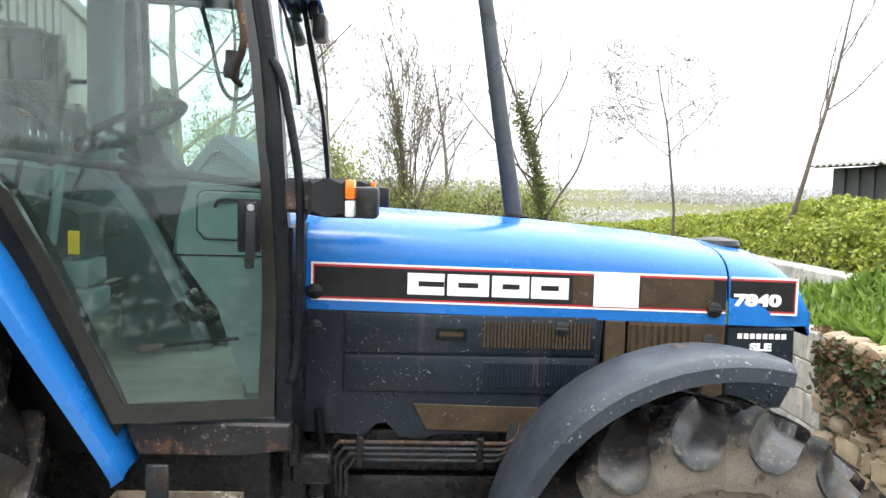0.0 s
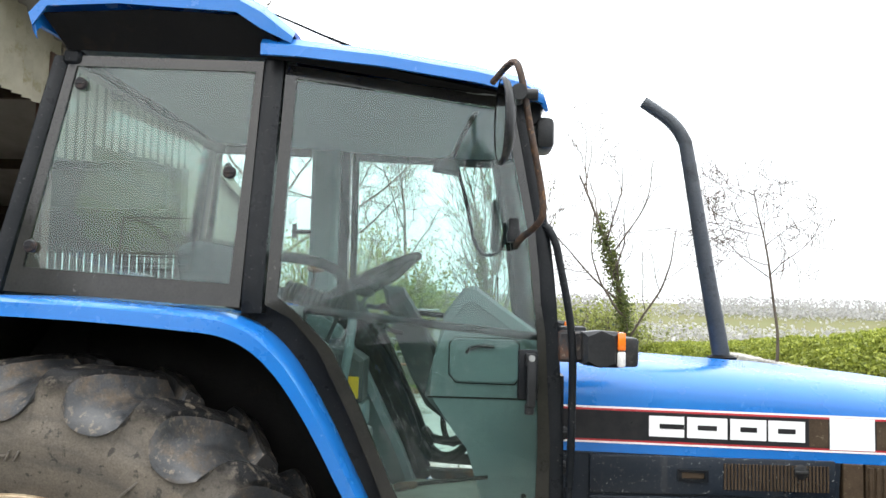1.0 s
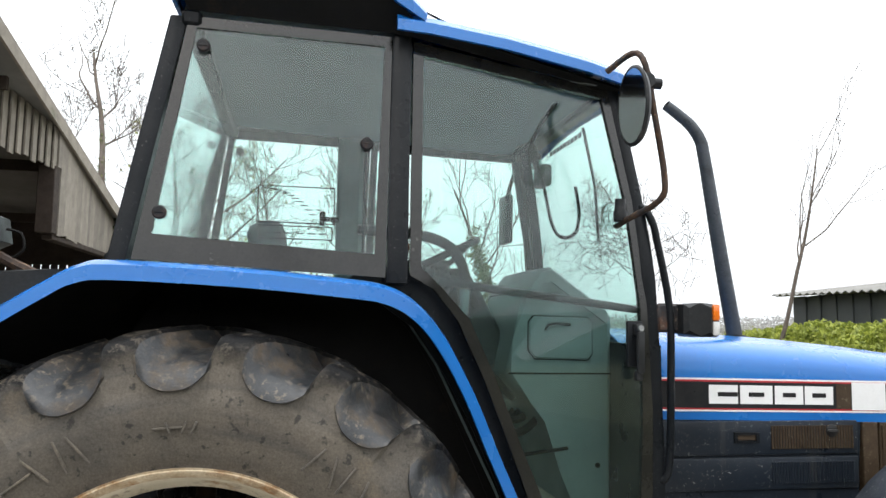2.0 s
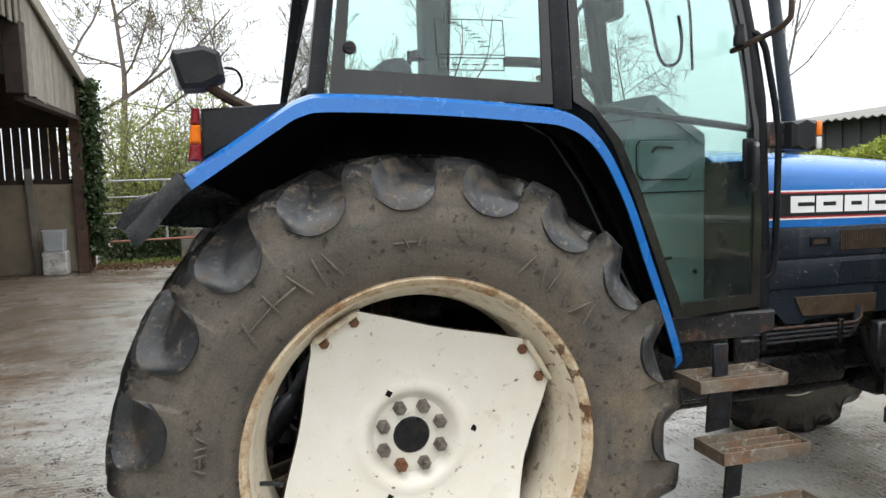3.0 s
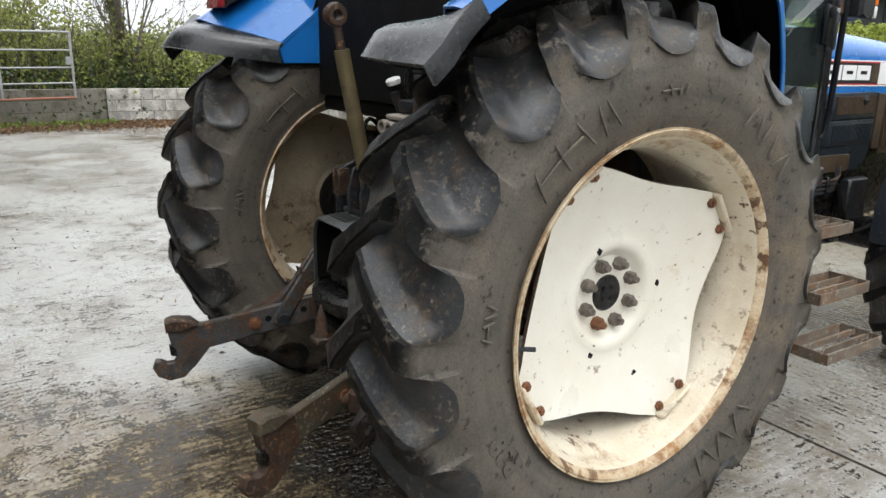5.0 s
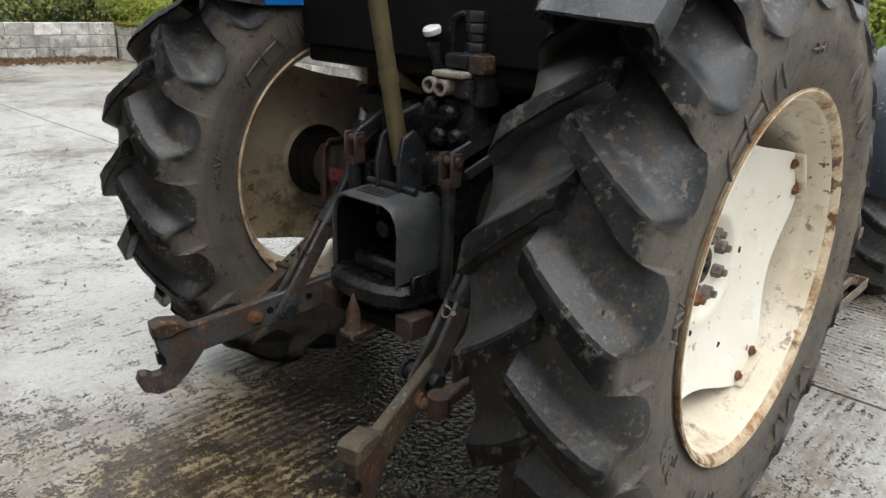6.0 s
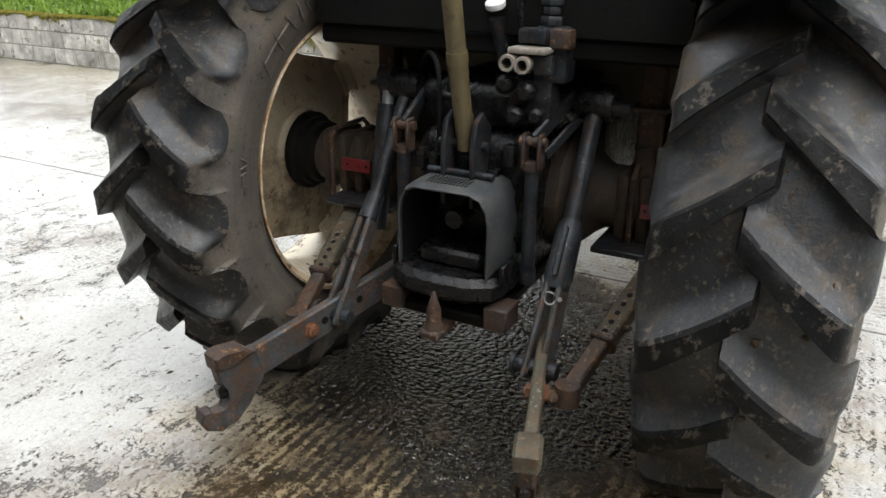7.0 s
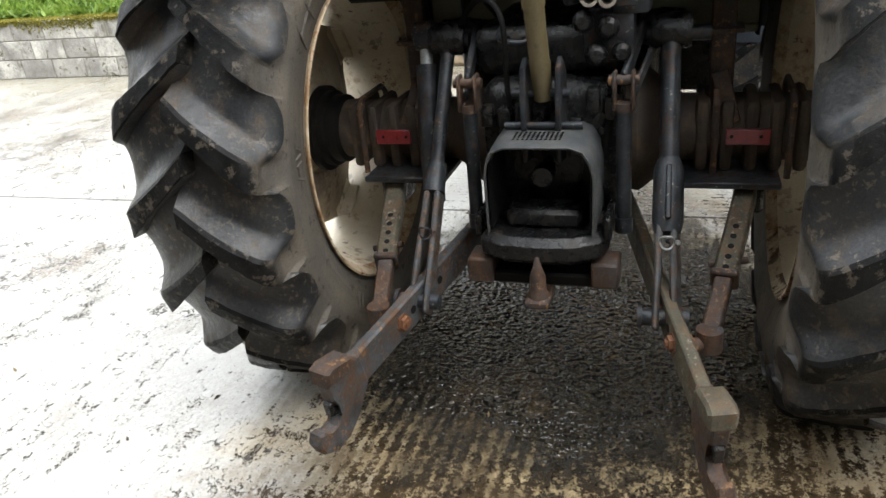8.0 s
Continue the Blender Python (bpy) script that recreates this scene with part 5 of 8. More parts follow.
    for z0, y0 in ((1.79, -0.09), (1.72, -0.09)):
        bm = bmesh.new()
        add_tube(bm, [(0.93, y0 + 0.01, z0), (0.90, y0 - 0.09, z0 + 0.01), (0.885, y0 - 0.16, z0 + 0.03)], 0.008, 8, 3)
        add_tube(bm, [(0.885, y0 - 0.155, z0 + 0.03), (0.875, y0 - 0.19, z0 + 0.035)], 0.013, 8)
        part("column_stalk", bm, M_DARK, col)
    # seat
    bm = bmesh.new()
    add_box(bm, (0.20, -0.24, 1.52), (0.72, 0.24, 1.64), 0.05, None, 3)
    seat = part("driver_seat", bm, M_SEAT, parent, "dark worn fabric driver's seat")
    bm = bmesh.new()
    add_box(bm, (-0.07, -0.22, -0.02), (0.07, 0.22, 0.44), 0.05, Matrix.Translation((0.20, 0, 1.62)) @ Matrix.Rotation(radians(-10), 4, 'Y'), 3)
    part("backrest", bm, M_SEAT, seat)
    bm = bmesh.new()
    add_box(bm, (0.30, -0.17, 1.31), (0.62, 0.17, 1.53), 0.03, None, 2)
    part("seat_base", bm, M_INNERDARK, seat)
    bm = bmesh.new()
    add_box(bm, (0.40, -0.29, 1.665), (0.76, -0.235, 1.70), 0.014, None, 2)
    part("armrest", bm, M_SEAT, seat)
    # grab loop beside the seat
    bm = bmesh.new()
    add_tube(bm, [(0.44, -0.58, 1.985), (0.56, -0.58, 1.982), (0.68, -0.58, 1.968), (0.755, -0.58, 1.935), (0.795, -0.58, 1.875), (0.812, -0.58, 1.80)], 0.018, 10, 5)
    part("grab_handle", bm, M_DARK, parent)
    # trim round the far pillar, with a coat hook
    bm = bmesh.new()
    add_prism(bm, [(0.425, 1.74), (0.545, 1.74), (0.545, 2.56), (0.425, 2.56)], 'y', 0.52, 0.66, 0.02)
    trim = part("pillar_trim", bm, M_INNER, parent)
    bm = bmesh.new()
    add_tube(bm, [(0.43, 0.53, 2.16), (0.36, 0.52, 2.16)], 0.012, 8)
    add_tube(bm, [(0.355, 0.52, 2.13), (0.355, 0.52, 2.195)], 0.012, 8)
    part("coat_hook", bm, M_DARK, trim)
    for k, y in enumerate((-0.14, 0.0, 0.17)):
        bm = bmesh.new()
        add_tube(bm, [(1.235, y, 1.40), (1.20, y, 1.315), (1.13, y, 1.262 + 0.03 * (k == 1)), (1.05, y, 1.275 + 0.03 * (k == 1))], 0.017, 8, 4)
        pd = part("pedal", bm, M_DARK, parent, "black curved foot pedal")
        bm = bmesh.new()
        add_box(bm, (-0.012, -0.045, -0.035), (0.010, 0.045, 0.035), 0.006, Matrix.Translation((1.04, y, 1.285 + 0.03 * (k == 1))) @ Matrix.Rotation(radians(-35), 4, 'Y'))
        part("pedal_pad", bm, M_DARK, pd)
    for r, pts in ((0.013, [(0.72, 0.36, 1.78), (0.86, 0.36, 1.58), (0.97, 0.36, 1.36), (1.03, 0.34, 1.22), (1.10, 0.30, 1.17)]), (0.012, [(1.10, 0.05, 1.44), (1.10, 0.05, 1.33), (1.14, 0.06, 1.27), (1.19, 0.06, 1.33)])):
        bm = bmesh.new()
        add_tube(bm, pts, r, 8, 5)
        part("wiring_loom", bm, M_DARK, parent)
    bm = bmesh.new()
    add_tube(bm, [(0.96, -0.30, 1.183), (1.06, -0.30, 1.199), (1.27, -0.30, 1.225)], 0.007, 8)
    hb = part("hand_brake_lever", bm, M_DARK, parent)
    bm = bmesh.new()
    add_tube(bm, [(0.935, -0.30, 1.179), (0.95, -0.30, 1.181), (1.01, -0.30, 1.191), (1.02, -0.30, 1.193)], [0.010, 0.017, 0.014, 0.008], 10)
    part("lever_grip", bm, M_RUST, hb)
    # wiper motor with its arm and cable by the screen
    bm = bmesh.new()
    add_prism(bm, [(1.045, 2.325), (1.06, 2.36), (1.10, 2.375), (1.135, 2.36), (1.15, 2.315), (1.14, 2.31)], 'y', -0.34, -0.26, 0.01)
    wm = part("wiper_motor", bm, M_DARK, parent)
    bm = bmesh.new()
    add_tube(bm, [(1.115, -0.30, 2.37), (1.15, -0.32, 2.45), (1.205, -0.36, 2.54)], 0.010, 8, 3)
    part("motor_bracket", bm, M_DARK, wm)
    bm = bmesh.new()
    add_tube(bm, [(1.14, -0.30, 2.32), (1.17, -0.30, 2.22), (1.205, -0.30, 2.07), (1.245, -0.30, 2.02), (1.30, -0.30, 2.04), (1.315, -0.30, 2.12), (1.30, -0.30, 2.22)], 0.007, 8, 5)
    part("motor_cable", bm, M_DARK, wm)
    bm = bmesh.new()
    add_tube(bm, [(1.445, -0.18, 2.02), (1.42, -0.2, 2.25), (1.35, -0.25, 2.47)], 0.006, 6)
    part("screen_wiper", bm, M_DARK, parent)
    # far mirror seen across the cab
    bm = bmesh.new()
    add_box(bm, (1.30, 0.70, 2.10), (1.34, 0.86, 2.36), 0.03, None, 3)
    fm = part("far_mirror", bm, M_GREYPLASTIC, parent)
    bm = bmesh.new()
    add_tube(bm, [(1.33, 0.78, 2.36), (1.35, 0.74, 2.46), (1.36, 0.60, 2.50)], 0.011, 8, 4)
    part("mirror_arm", bm, M_RUST, fm)


build_cab_inside(tractor)


def build_cab_fittings(parent):
    # door mirror on a bent arm
    bm = bmesh.new()
    add_tube(bm, [(1.345, -0.55, 2.06), (1.336, -0.60, 2.03), (1.34, -0.70, 2.045), (1.39, -0.82, 2.09), (1.395, -0.845, 2.16), (1.355, -0.86, 2.36), (1.325, -0.86, 2.52), (1.30, -0.82, 2.57), (1.245, -0.74, 2.53), (1.17, -0.66, 2.42), (1.10, -0.60, 2.34)][1:9], 0.0105, 10, 4)
    arm = part("mirror_arm", bm, M_RUST, parent, "rusty bent tube mirror arm")
    for prof, m in (([(0, -0.045), (0.022, -0.045), (0.024, -0.02), (0.018, 0), (0.018, 0.03), (0, 0.03)], Matrix.Translation((1.325, -0.66, 2.085)) @ Matrix.Rotation(radians(90), 4, 'X')),
                    ([(0, -0.035), (0.024, -0.035), (0.024, 0.035), (0, 0.035)], Matrix.Translation((1.318, -0.862, 2.46))),
                    ([(0, -0.03), (0.018, -0.03), (0.018, 0.05), (0, 0.05)], Matrix.Translation((1.345, -0.862, 2.46)) @ Matrix.Rotation(radians(90), 4, 'Z'))):
        bm = bmesh.new()
        add_lathe(bm, prof, 14, m)
        part("clamp", bm, M_GREYPLASTIC, arm)
    bm = bmesh.new()
    prof = [(0.0, -0.03), (0.06, -0.026), (0.088, -0.01), (0.095, 0.002), (0.093, 0.010), (0.088, 0.012)]
    m = Matrix.Translation((1.275, -0.90, 2.38)) @ Matrix.Rotation(radians(-78), 4, 'Z') @ Matrix.Rotation(radians(3), 4, 'X') @ Matrix.Diagonal((0.92, 1, 1.42, 1))
    m = Matrix.Translation((1.275, -0.885, 2.375)) @ Matrix.Rotation(radians(100), 4, 'Z') @ Matrix.Diagonal((0.85, 1, 1.38, 1))
    add_lathe(bm, prof, 36, m)
    mir = part("door_mirror", bm, M_GREYPLASTIC, parent, "oval wing mirror in dark plastic housing")
    bm = bmesh.new()
    add_lathe(bm, [(0, 0.010), (0.086, 0.010), (0.086, 0.006), (0, 0.006)], 36, m)
    part("mirror_glass", bm, M_CHROME, mir)
    # grab rail beside the bonnet
    bm = bmesh.new()
    add_tube(bm, [(1.415, -0.585, 2.10), (1.435, -0.61, 2.095), (1.458, -0.625, 2.05), (1.475, -0.628, 1.98), (1.515, -0.635, 1.75), (1.518, -0.635, 1.50), (1.512, -0.632, 1.25), (1.50, -0.63, 1.18), (1.475, -0.61, 1.165), (1.46, -0.58, 1.165)], 0.013, 10, 4)
    part("grab_rail", bm, M_BLACK, parent, "black tubular grab rail beside the door")
    # front corner lamp on a bracket
    for s in (-1, 1):
        bm = bmesh.new()
        add_box(bm, (1.47, s * 0.625 - 0.012, 1.665), (1.56, s * 0.625 + 0.012, 1.765), 0.01)
        br = part("lamp_bracket", bm, M_RUSTBLACK, parent)
        bm = bmesh.new()
        add_prism(bm, [(1.545, 1.662), (1.545, 1.762), (1.60, 1.768), (1.655, 1.765), (1.655, 1.655), (1.60, 1.655)], 'y', s * 0.58, s * 0.69, 0.014)
        lamp = part("front_lamp", bm, M_GREYPLASTIC, parent, "dark plastic front lamp with amber lens")
        bm = bmesh.new()
        add_box(bm, (1.650, s * 0.635 - 0.052, 1.708), (1.676, s * 0.635 + 0.052, 1.764), 0.006, None, 2)
        part("amber_lens", bm, M_AMBER, lamp)
        bm = bmesh.new()
        add_box(bm, (1.650, s * 0.635 - 0.052, 1.657), (1.676, s * 0.635 + 0.052, 1.7055), 0.006, None, 2)
        part("clear_lens", bm, M_CLEARLENS, lamp)
        bm = bmesh.new()
        add_box(bm, (1.62, s * 0.53 - 0.05, 1.65), (1.74, s * 0.53 + 0.05, 1.745), 0.012, None, 2)
        part("headlamp", bm, M_GREYPLASTIC, parent)
    # work lamps under the roof's front corner
    for s in (-1, 1):
        bm = bmesh.new()
        add_box(bm, (1.40, s * 0.50 - 0.07, 2.36), (1.46, s * 0.50 + 0.07, 2.47), 0.02, None, 2)
        add_box(bm, (1.38, s * 0.50 - 0.02, 2.45), (1.42, s * 0.50 + 0.02, 2.53), 0.006)
        part("roof_lamp", bm, M_GREYPLASTIC, parent)
    # aerial
    bm = bmesh.new()
    add_lathe(bm, [(0, -0.03), (0.022, -0.03), (0.02, 0.0), (0.012, 0.025), (0, 0.03)], 14, Matrix.Translation((0.775, -0.60, 2.66)) @ Matrix.Rotation(radians(90), 4, 'X'))
    add_lathe(bm, [(0, -0.015), (0.016, -0.015), (0.016, 0.015), (0, 0.015)], 12, Matrix.Translation((0.735, -0.60, 2.655)))
    ab = part("aerial_base", bm, M_GREYPLASTIC, parent)
    bm = bmesh.new()
    add_tube(bm, [(0.775, -0.60, 2.685), (0.70, -0.60, 2.715), (0.45, -0.60, 2.82)], [0.006, 0.004, 0.003], 6)
    part("aerial", bm, M_DARK, ab)
    # rear light boxes, lenses and work lamps on the mudguards
    for s in (-1, 1):
        bm = bmesh.new()
        add_prism(bm, [(-0.57, 1.655), (-0.565, 1.795), (-0.36, 1.80), (-0.27, 1.835), (-0.32, 1.80)], 'y', s * 0.80, s * 0.955, 0.008)
        box = part("tail_lamp", bm, M_GREYPLASTIC, parent, "dark tail lamp box with red and amber lenses")
        for z0, z1, mm in ((1.655, 1.700, M_REDLENS), (1.7025, 1.752, M_AMBER), (1.7545, 1.797, M_REDLENS)):
            bm = bmesh.new()
            add_prism(bm, [(-0.606 + (z0 - 1.655) * 0.1, z0), (-0.604 + (z1 - 1.655) * 0.1, z1), (-0.57, z1), (-0.57, z0)], 'y', s * 0.802, s * 0.953, 0.006)
            part("lens", bm, mm, box, "amber lens" if mm == M_AMBER else "red lens")
        bm = bmesh.new()
        add_tube(bm, [(-0.43, s * 0.90, 1.795), (-0.50, s * 0.915, 1.83), (-0.545, s * 0.925, 1.86)], 0.015, 8, 3)
        st = part("lamp_stalk", bm, M_RUST, parent)
        bm = bmesh.new()
        m = Matrix.Translation((-0.565, s * 0.925, 1.895)) @ Matrix.Rotation(radians(-14), 4, 'Y')
        add_prism(bm, [(-0.055, -0.04), (-0.06, 0.045), (-0.05, 0.06), (0.03, 0.055), (0.065, 0.03), (0.06, -0.035), (0.0, -0.05)], 'y', -0.075, 0.075, 0.012)
        bmesh.ops.transform(bm, matrix=m, verts=bm.verts)
        wl_ = part("work_lamp", bm, M_GREYPLASTIC, parent, "dusty dark work lamp on a rusty stalk")
        bm = bmesh.new()
        add_box(bm, (-0.066, -0.062, -0.032), (-0.058, 0.062, 0.048), 0.003, m)
        part("lamp_glass", bm, M_CLEARLENS, wl_)
        bm = bmesh.new()
        add_tube(bm, [(-0.50, s * 0.91, 1.91), (-0.465, s * 0.91, 1.90), (-0.455, s * 0.91, 1.86), (-0.48, s * 0.91, 1.835)], 0.004, 6, 4)
        part("lamp_cable", bm, M_DARK, wl_)


build_cab_fittings(tractor)


# ---- tractor: sides of the bonnet, exhaust, chassis ----
def build_engine_side(parent):
    for s in (-1, 1):
        y = s * 0.332
        bm = bmesh.new()
        add_prism(bm, [(1.485, 0.915), (1.70, 0.905), (1.735, 0.95), (1.775, 0.955), (1.815, 0.90), (1.90, 0.895), (1.93, 0.915), (2.42, 0.925), (2.48, 1.00), (2.50, 1.318), (1.485, 1.333)], 'y', s * 0.30, y - s * 0.004, 0.003)
        panel = part("side_panel", bm, M_PANEL, parent, "scuffed black engine side panel with louvres")
        # two raised fields
        for z0, z1 in ((1.195, 1.325), (1.062, 1.185)):
            bm = bmesh.new()
            add_box(bm, (1.625, min(y - s * 0.004, y + s * 0.008), z0), (2.475, max(y - s * 0.004, y + s * 0.008), z1), 0.005, None, 2)
            fld = part("raised_field", bm, M_PANEL, panel)
            # louvre slats
            for k in range(30):
                x = 2.09 + k * 0.0122
                bm = bmesh.new()
                add_box(bm, (x, min(y + s * 0.0085, y + s * 0.0135), z0 + 0.022), (x + 0.0075, max(y + s * 0.0085, y + s * 0.0135), z1 - 0.018), 0.0012)
                part("louvre_slat", bm, M_BROWN if z0 > 1.1 else M_PANEL, fld, smooth=0)
        bm = bmesh.new()
        add_ring(bm, [(1.93, 1.243), (1.93, 1.283), (2.035, 1.281), (2.035, 1.241)], [(1.943, 1.252), (1.943, 1.274), (2.022, 1.272), (2.022, 1.250)], lambda x, z: y + s * 0.0085, s * 0.008)
        part("pull_recess", bm, M_BLACK, panel)
        bm = bmesh.new()
        add_box(bm, (1.943, min(y + s * 0.0084, y + s * 0.011), 1.252), (2.022, max(y + s * 0.0084, y + s * 0.011), 1.272), 0.001)
        part("recess_floor", bm, M_BROWN, panel)
        bm = bmesh.new()
        add_prism(bm, [(1.86, 1.02), (2.30, 1.012), (2.30, 0.925), (1.905, 0.93)], 'y', y - s * 0.004, y + s * 0.003, 0.002)
        part("lower_patch", bm, M_BROWN, panel, "brown weathered lower panel")
        # front part of the side: ribbed brown panel and latches
        bm = bmesh.new()
        add_prism(bm, [(2.505, 1.316), (2.575, 1.315), (2.575, 1.02), (2.505, 1.03)], 'y', s * 0.30, y, 0.003)
        part("narrow_panel", bm, M_BROWN, parent)
        bm = bmesh.new()
        add_prism(bm, [(2.585, 1.314), (2.92, 1.308), (2.92, 0.98), (2.585, 1.0)], 'y', s * 0.30, y - s * 0.003, 0.003)
        fp = part("front_side_panel", bm, M_BROWN, parent, "ribbed brown front side panel")
        for k in range(9):
            bm = bmesh.new()
            x = 2.592 + k * 0.025
            add_box(bm, (x, min(y - s * 0.003, y + s * 0.004), 1.03), (x + 0.016, max(y - s * 0.003, y + s * 0.004), 1.305), 0.002)
            part("rib", bm, M_BROWN, fp, smooth=0)
        bm = bmesh.new()
        add_prism(bm, [(2.928, 1.305), (3.165, 1.30), (3.17, 1.10), (3.13, 1.02), (2.928, 1.00)], 'y', s * 0.28, s * 0.322, 0.006)
        part("nose_side", bm, M_PANEL, parent, "black nose side panel with lettering")
        # turn latches
        for x, z, mm in ((1.525, 1.395, 0), (1.525, 1.275, 0), (2.355, 1.285, 1), (2.875, 1.36, 0), (2.865, 1.25, 0)):
            bm = bmesh.new()
            m = Matrix.Translation((x, s * 0.334 if z > 1.33 else y + s * (0.009 if mm else -0.003), z)) @ (Matrix() if s > 0 else Matrix.Rotation(math.pi, 4, 'X'))
            add_lathe(bm, [(0, 0), (0.026, 0), (0.026, 0.004), (0.022, 0.007), (0, 0.007)], 24, m)
            add_box(bm, (-0.024, 0.006, -0.006), (0.024, 0.014, 0.006), 0.002, m)
            part("turn_latch", bm, M_GREYPLASTIC, panel)
        # decal band: white edge, red line, black field
        def band(name, x0, x1, z0, z1, mat, d, parent_, slope=-0.013, round_=False):
            bm2 = bmesh.new()
            yy = s * (0.3295 + d)
            o = [(x0, z0 + slope * (x0 - 1.5)), (x1, z0 + slope * (x1 - 1.5)), (x1, z1 + slope * (x1 - 1.5)), (x0, z1 + slope * (x0 - 1.5))]
            add_prism(bm2, o, 'y', yy - s * 0.0012, yy)
            return part(name, bm2, mat, parent_, smooth=0)
        base = band("decal", 1.512, 2.914, 1.366, 1.494, M_DECALWHITE, 0.0022, parent)
        tagged(base, "black, red and white striped side decal")
        band("red_line", 1.519, 2.914, 1.373, 1.487, M_DECALRED, 0.0030, base)
        band("black_field", 1.524, 2.914, 1.380, 1.480, M_DECAL, 0.0038, base)
        band("brown_field", 2.388, 2.454, 1.382, 1.478, M_BROWN, 0.0046, base)
        band("brown_field", 2.62, 2.87, 1.382, 1.478, M_BROWN, 0.0046, base)
        band("white_square", 2.459, 2.614, 1.376, 1.486, M_DECALWHITE, 0.0046, base)
        # maker's mark as four plain white blocks with dark slots
        nose = band("decal", 2.930, 3.166, 1.366, 1.494, M_DECALWHITE, -0.003, parent)
        band("red_line", 2.930, 3.158, 1.373, 1.487, M_DECALRED, -0.0022, nose)
        band("black_field", 2.930, 3.153, 1.380, 1.480, M_DECAL, -0.0014, nose)
        for k, (x0, x1, sl) in enumerate(((1.832, 1.955, (0.3, 0.99)), (1.965, 2.105, (0.26, 0.74)), (2.115, 2.240, (0.28, 0.74)), (2.247, 2.374, (0.26, 0.74)))):
            mk = band("maker_mark", x0, x1, 1.396, 1.468, M_DECALWHITE, 0.0046, base)
            w = x1 - x0
            band("mark_slot", x0 + w * sl[0], x0 + w * min(sl[1], 0.99), 1.424, 1.441, M_DECAL, 0.0054, base)
    # exhaust
    bm = bmesh.new()
    add_tube(bm, [(2.245, 0.15, 1.60), (2.245, 0.15, 1.64), (2.175, 0.15, 2.05), (2.105, 0.15, 2.48), (2.085, 0.15, 2.56), (2.04, 0.15, 2.625), (1.975, 0.15, 2.675), (1.915, 0.15, 2.715)], [0.036, 0.036, 0.033, 0.029, 0.028, 0.027, 0.026, 0.025], 20, 5, caps=False)
    add_tube(bm, [(1.915, 0.15, 2.715), (1.975, 0.15, 2.675), (2.04, 0.15, 2.625)], [0.022, 0.023, 0.024], 16, 3, caps=False)
    part("exhaust_pipe", bm, shader("dull_exhaust_steel", (0.045, 0.052, 0.062, 1), 0.33, metal=0.25, second=(0.075, 0.082, 0.09, 1), scale=4, dirt=(0.022, 0.024, 0.027, 1), dirt_amount=0.42, dirt_rough=0.45, bump=0.0006), parent, "dull grey exhaust stack with bent outlet")
    bm = bmesh.new()
    add_lathe(bm, [(0, 0), (0.055, 0), (0.06, 0.012), (0.04, 0.02), (0, 0.02)], 24, Matrix.Translation((2.247, 0.15, 1.632)) @ Matrix.Rotation(radians(90), 4, 'X'))
    part("exhaust_collar", bm, M_DARK, parent)
    bm = bmesh.new()
    add_lathe(bm, [(0.0, 0), (0.085, 0.0), (0.09, 0.012), (0.08, 0.03), (0.04, 0.038), (0, 0.04)], 28, Matrix.Translation((3.02, 0.04, 1.548)) @ Matrix.Rotation(radians(90), 4, 'X'))
    part("intake_cap", bm, M_GREYPLASTIC, parent)
    # engine block, gearbox, front axle
    bm = bmesh.new()
    add_box(bm, (1.45, -0.20, 0.62), (2.55, 0.20, 1.30), 0.02)
    eng = part("engine_block", bm, M_IRON, parent)
    for nm, lo, hi, bv in (("engine_flange", (1.50, -0.27, 0.80), (2.35, 0.27, 0.91), 0.015), ("sump", (1.55, -0.24, 0.58), (2.25, 0.24, 0.74), 0.04), ("front_bolster", (2.45, -0.22, 0.62), (3.10, 0.22, 1.05), 0.02)):
        bm = bmesh.new()
        add_box(bm, lo, hi, bv, None, 2)
        part(nm, bm, M_IRON, eng)
    bm = bmesh.new()
    add_box(bm, (0.25, -0.26, 0.56), (1.50, 0.26, 0.98), 0.03, None, 2)
    add_box(bm, (0.95, -0.50, 0.66), (1.42, -0.27, 0.93), 0.03, None, 2)
    add_box(bm, (0.80, 0.27, 0.55), (1.45, 0.55, 0.93), 0.05, None, 2)
    part("gearbox", bm, M_IRON, parent)
    bm = bmesh.new()
    add_tube(bm, [(2.68, -0.70, 0.56), (2.68, -0.3, 0.54), (2.68, 0.3, 0.54), (2.68, 0.70, 0.56)], 0.09, 14)
    add_box(bm, (2.45, -0.20, 0.46), (2.85, 0.20, 0.66), 0.05, None, 2)
    part("front_axle", bm, M_IRON, parent)
    bm = bmesh.new()
    add_tube(bm, [(1.3, 0.0, 0.50), (2.45, 0.0, 0.52)], 0.05, 12)
    part("drive_shaft", bm, M_IRON, parent)
    # bolted plate behind the side panel and hydraulic pipes
    bm = bmesh.new()
    add_box(bm, (1.462, -0.46, 0.84), (1.50, -0.29, 1.16), 0.006)
    add_box(bm, (1.47, -0.45, 0.78), (1.60, -0.30, 0.88), 0.01)
    part("mounting_bracket", bm, M_IRON, parent)
    for k in range(4):
        z = 0.888 - k * 0.020
        bm = bmesh.new()
        add_tube(bm, [(1.585 + k * 0.018, -0.34, 0.70), (1.585 + k * 0.018, -0.345, z - 0.035), (1.615 + k * 0.018, -0.345, z), (1.75, -0.345, z), (2.18 - k * 0.012, -0.345, z), (2.215 - k * 0.012, -0.34, z + 0.02), (2.225 - k * 0.01, -0.33, 0.96)], 0.0075, 8)
        part("hydraulic_pipe", bm, M_STEEL if k else M_RUST, parent, "thin bent steel hydraulic pipe")
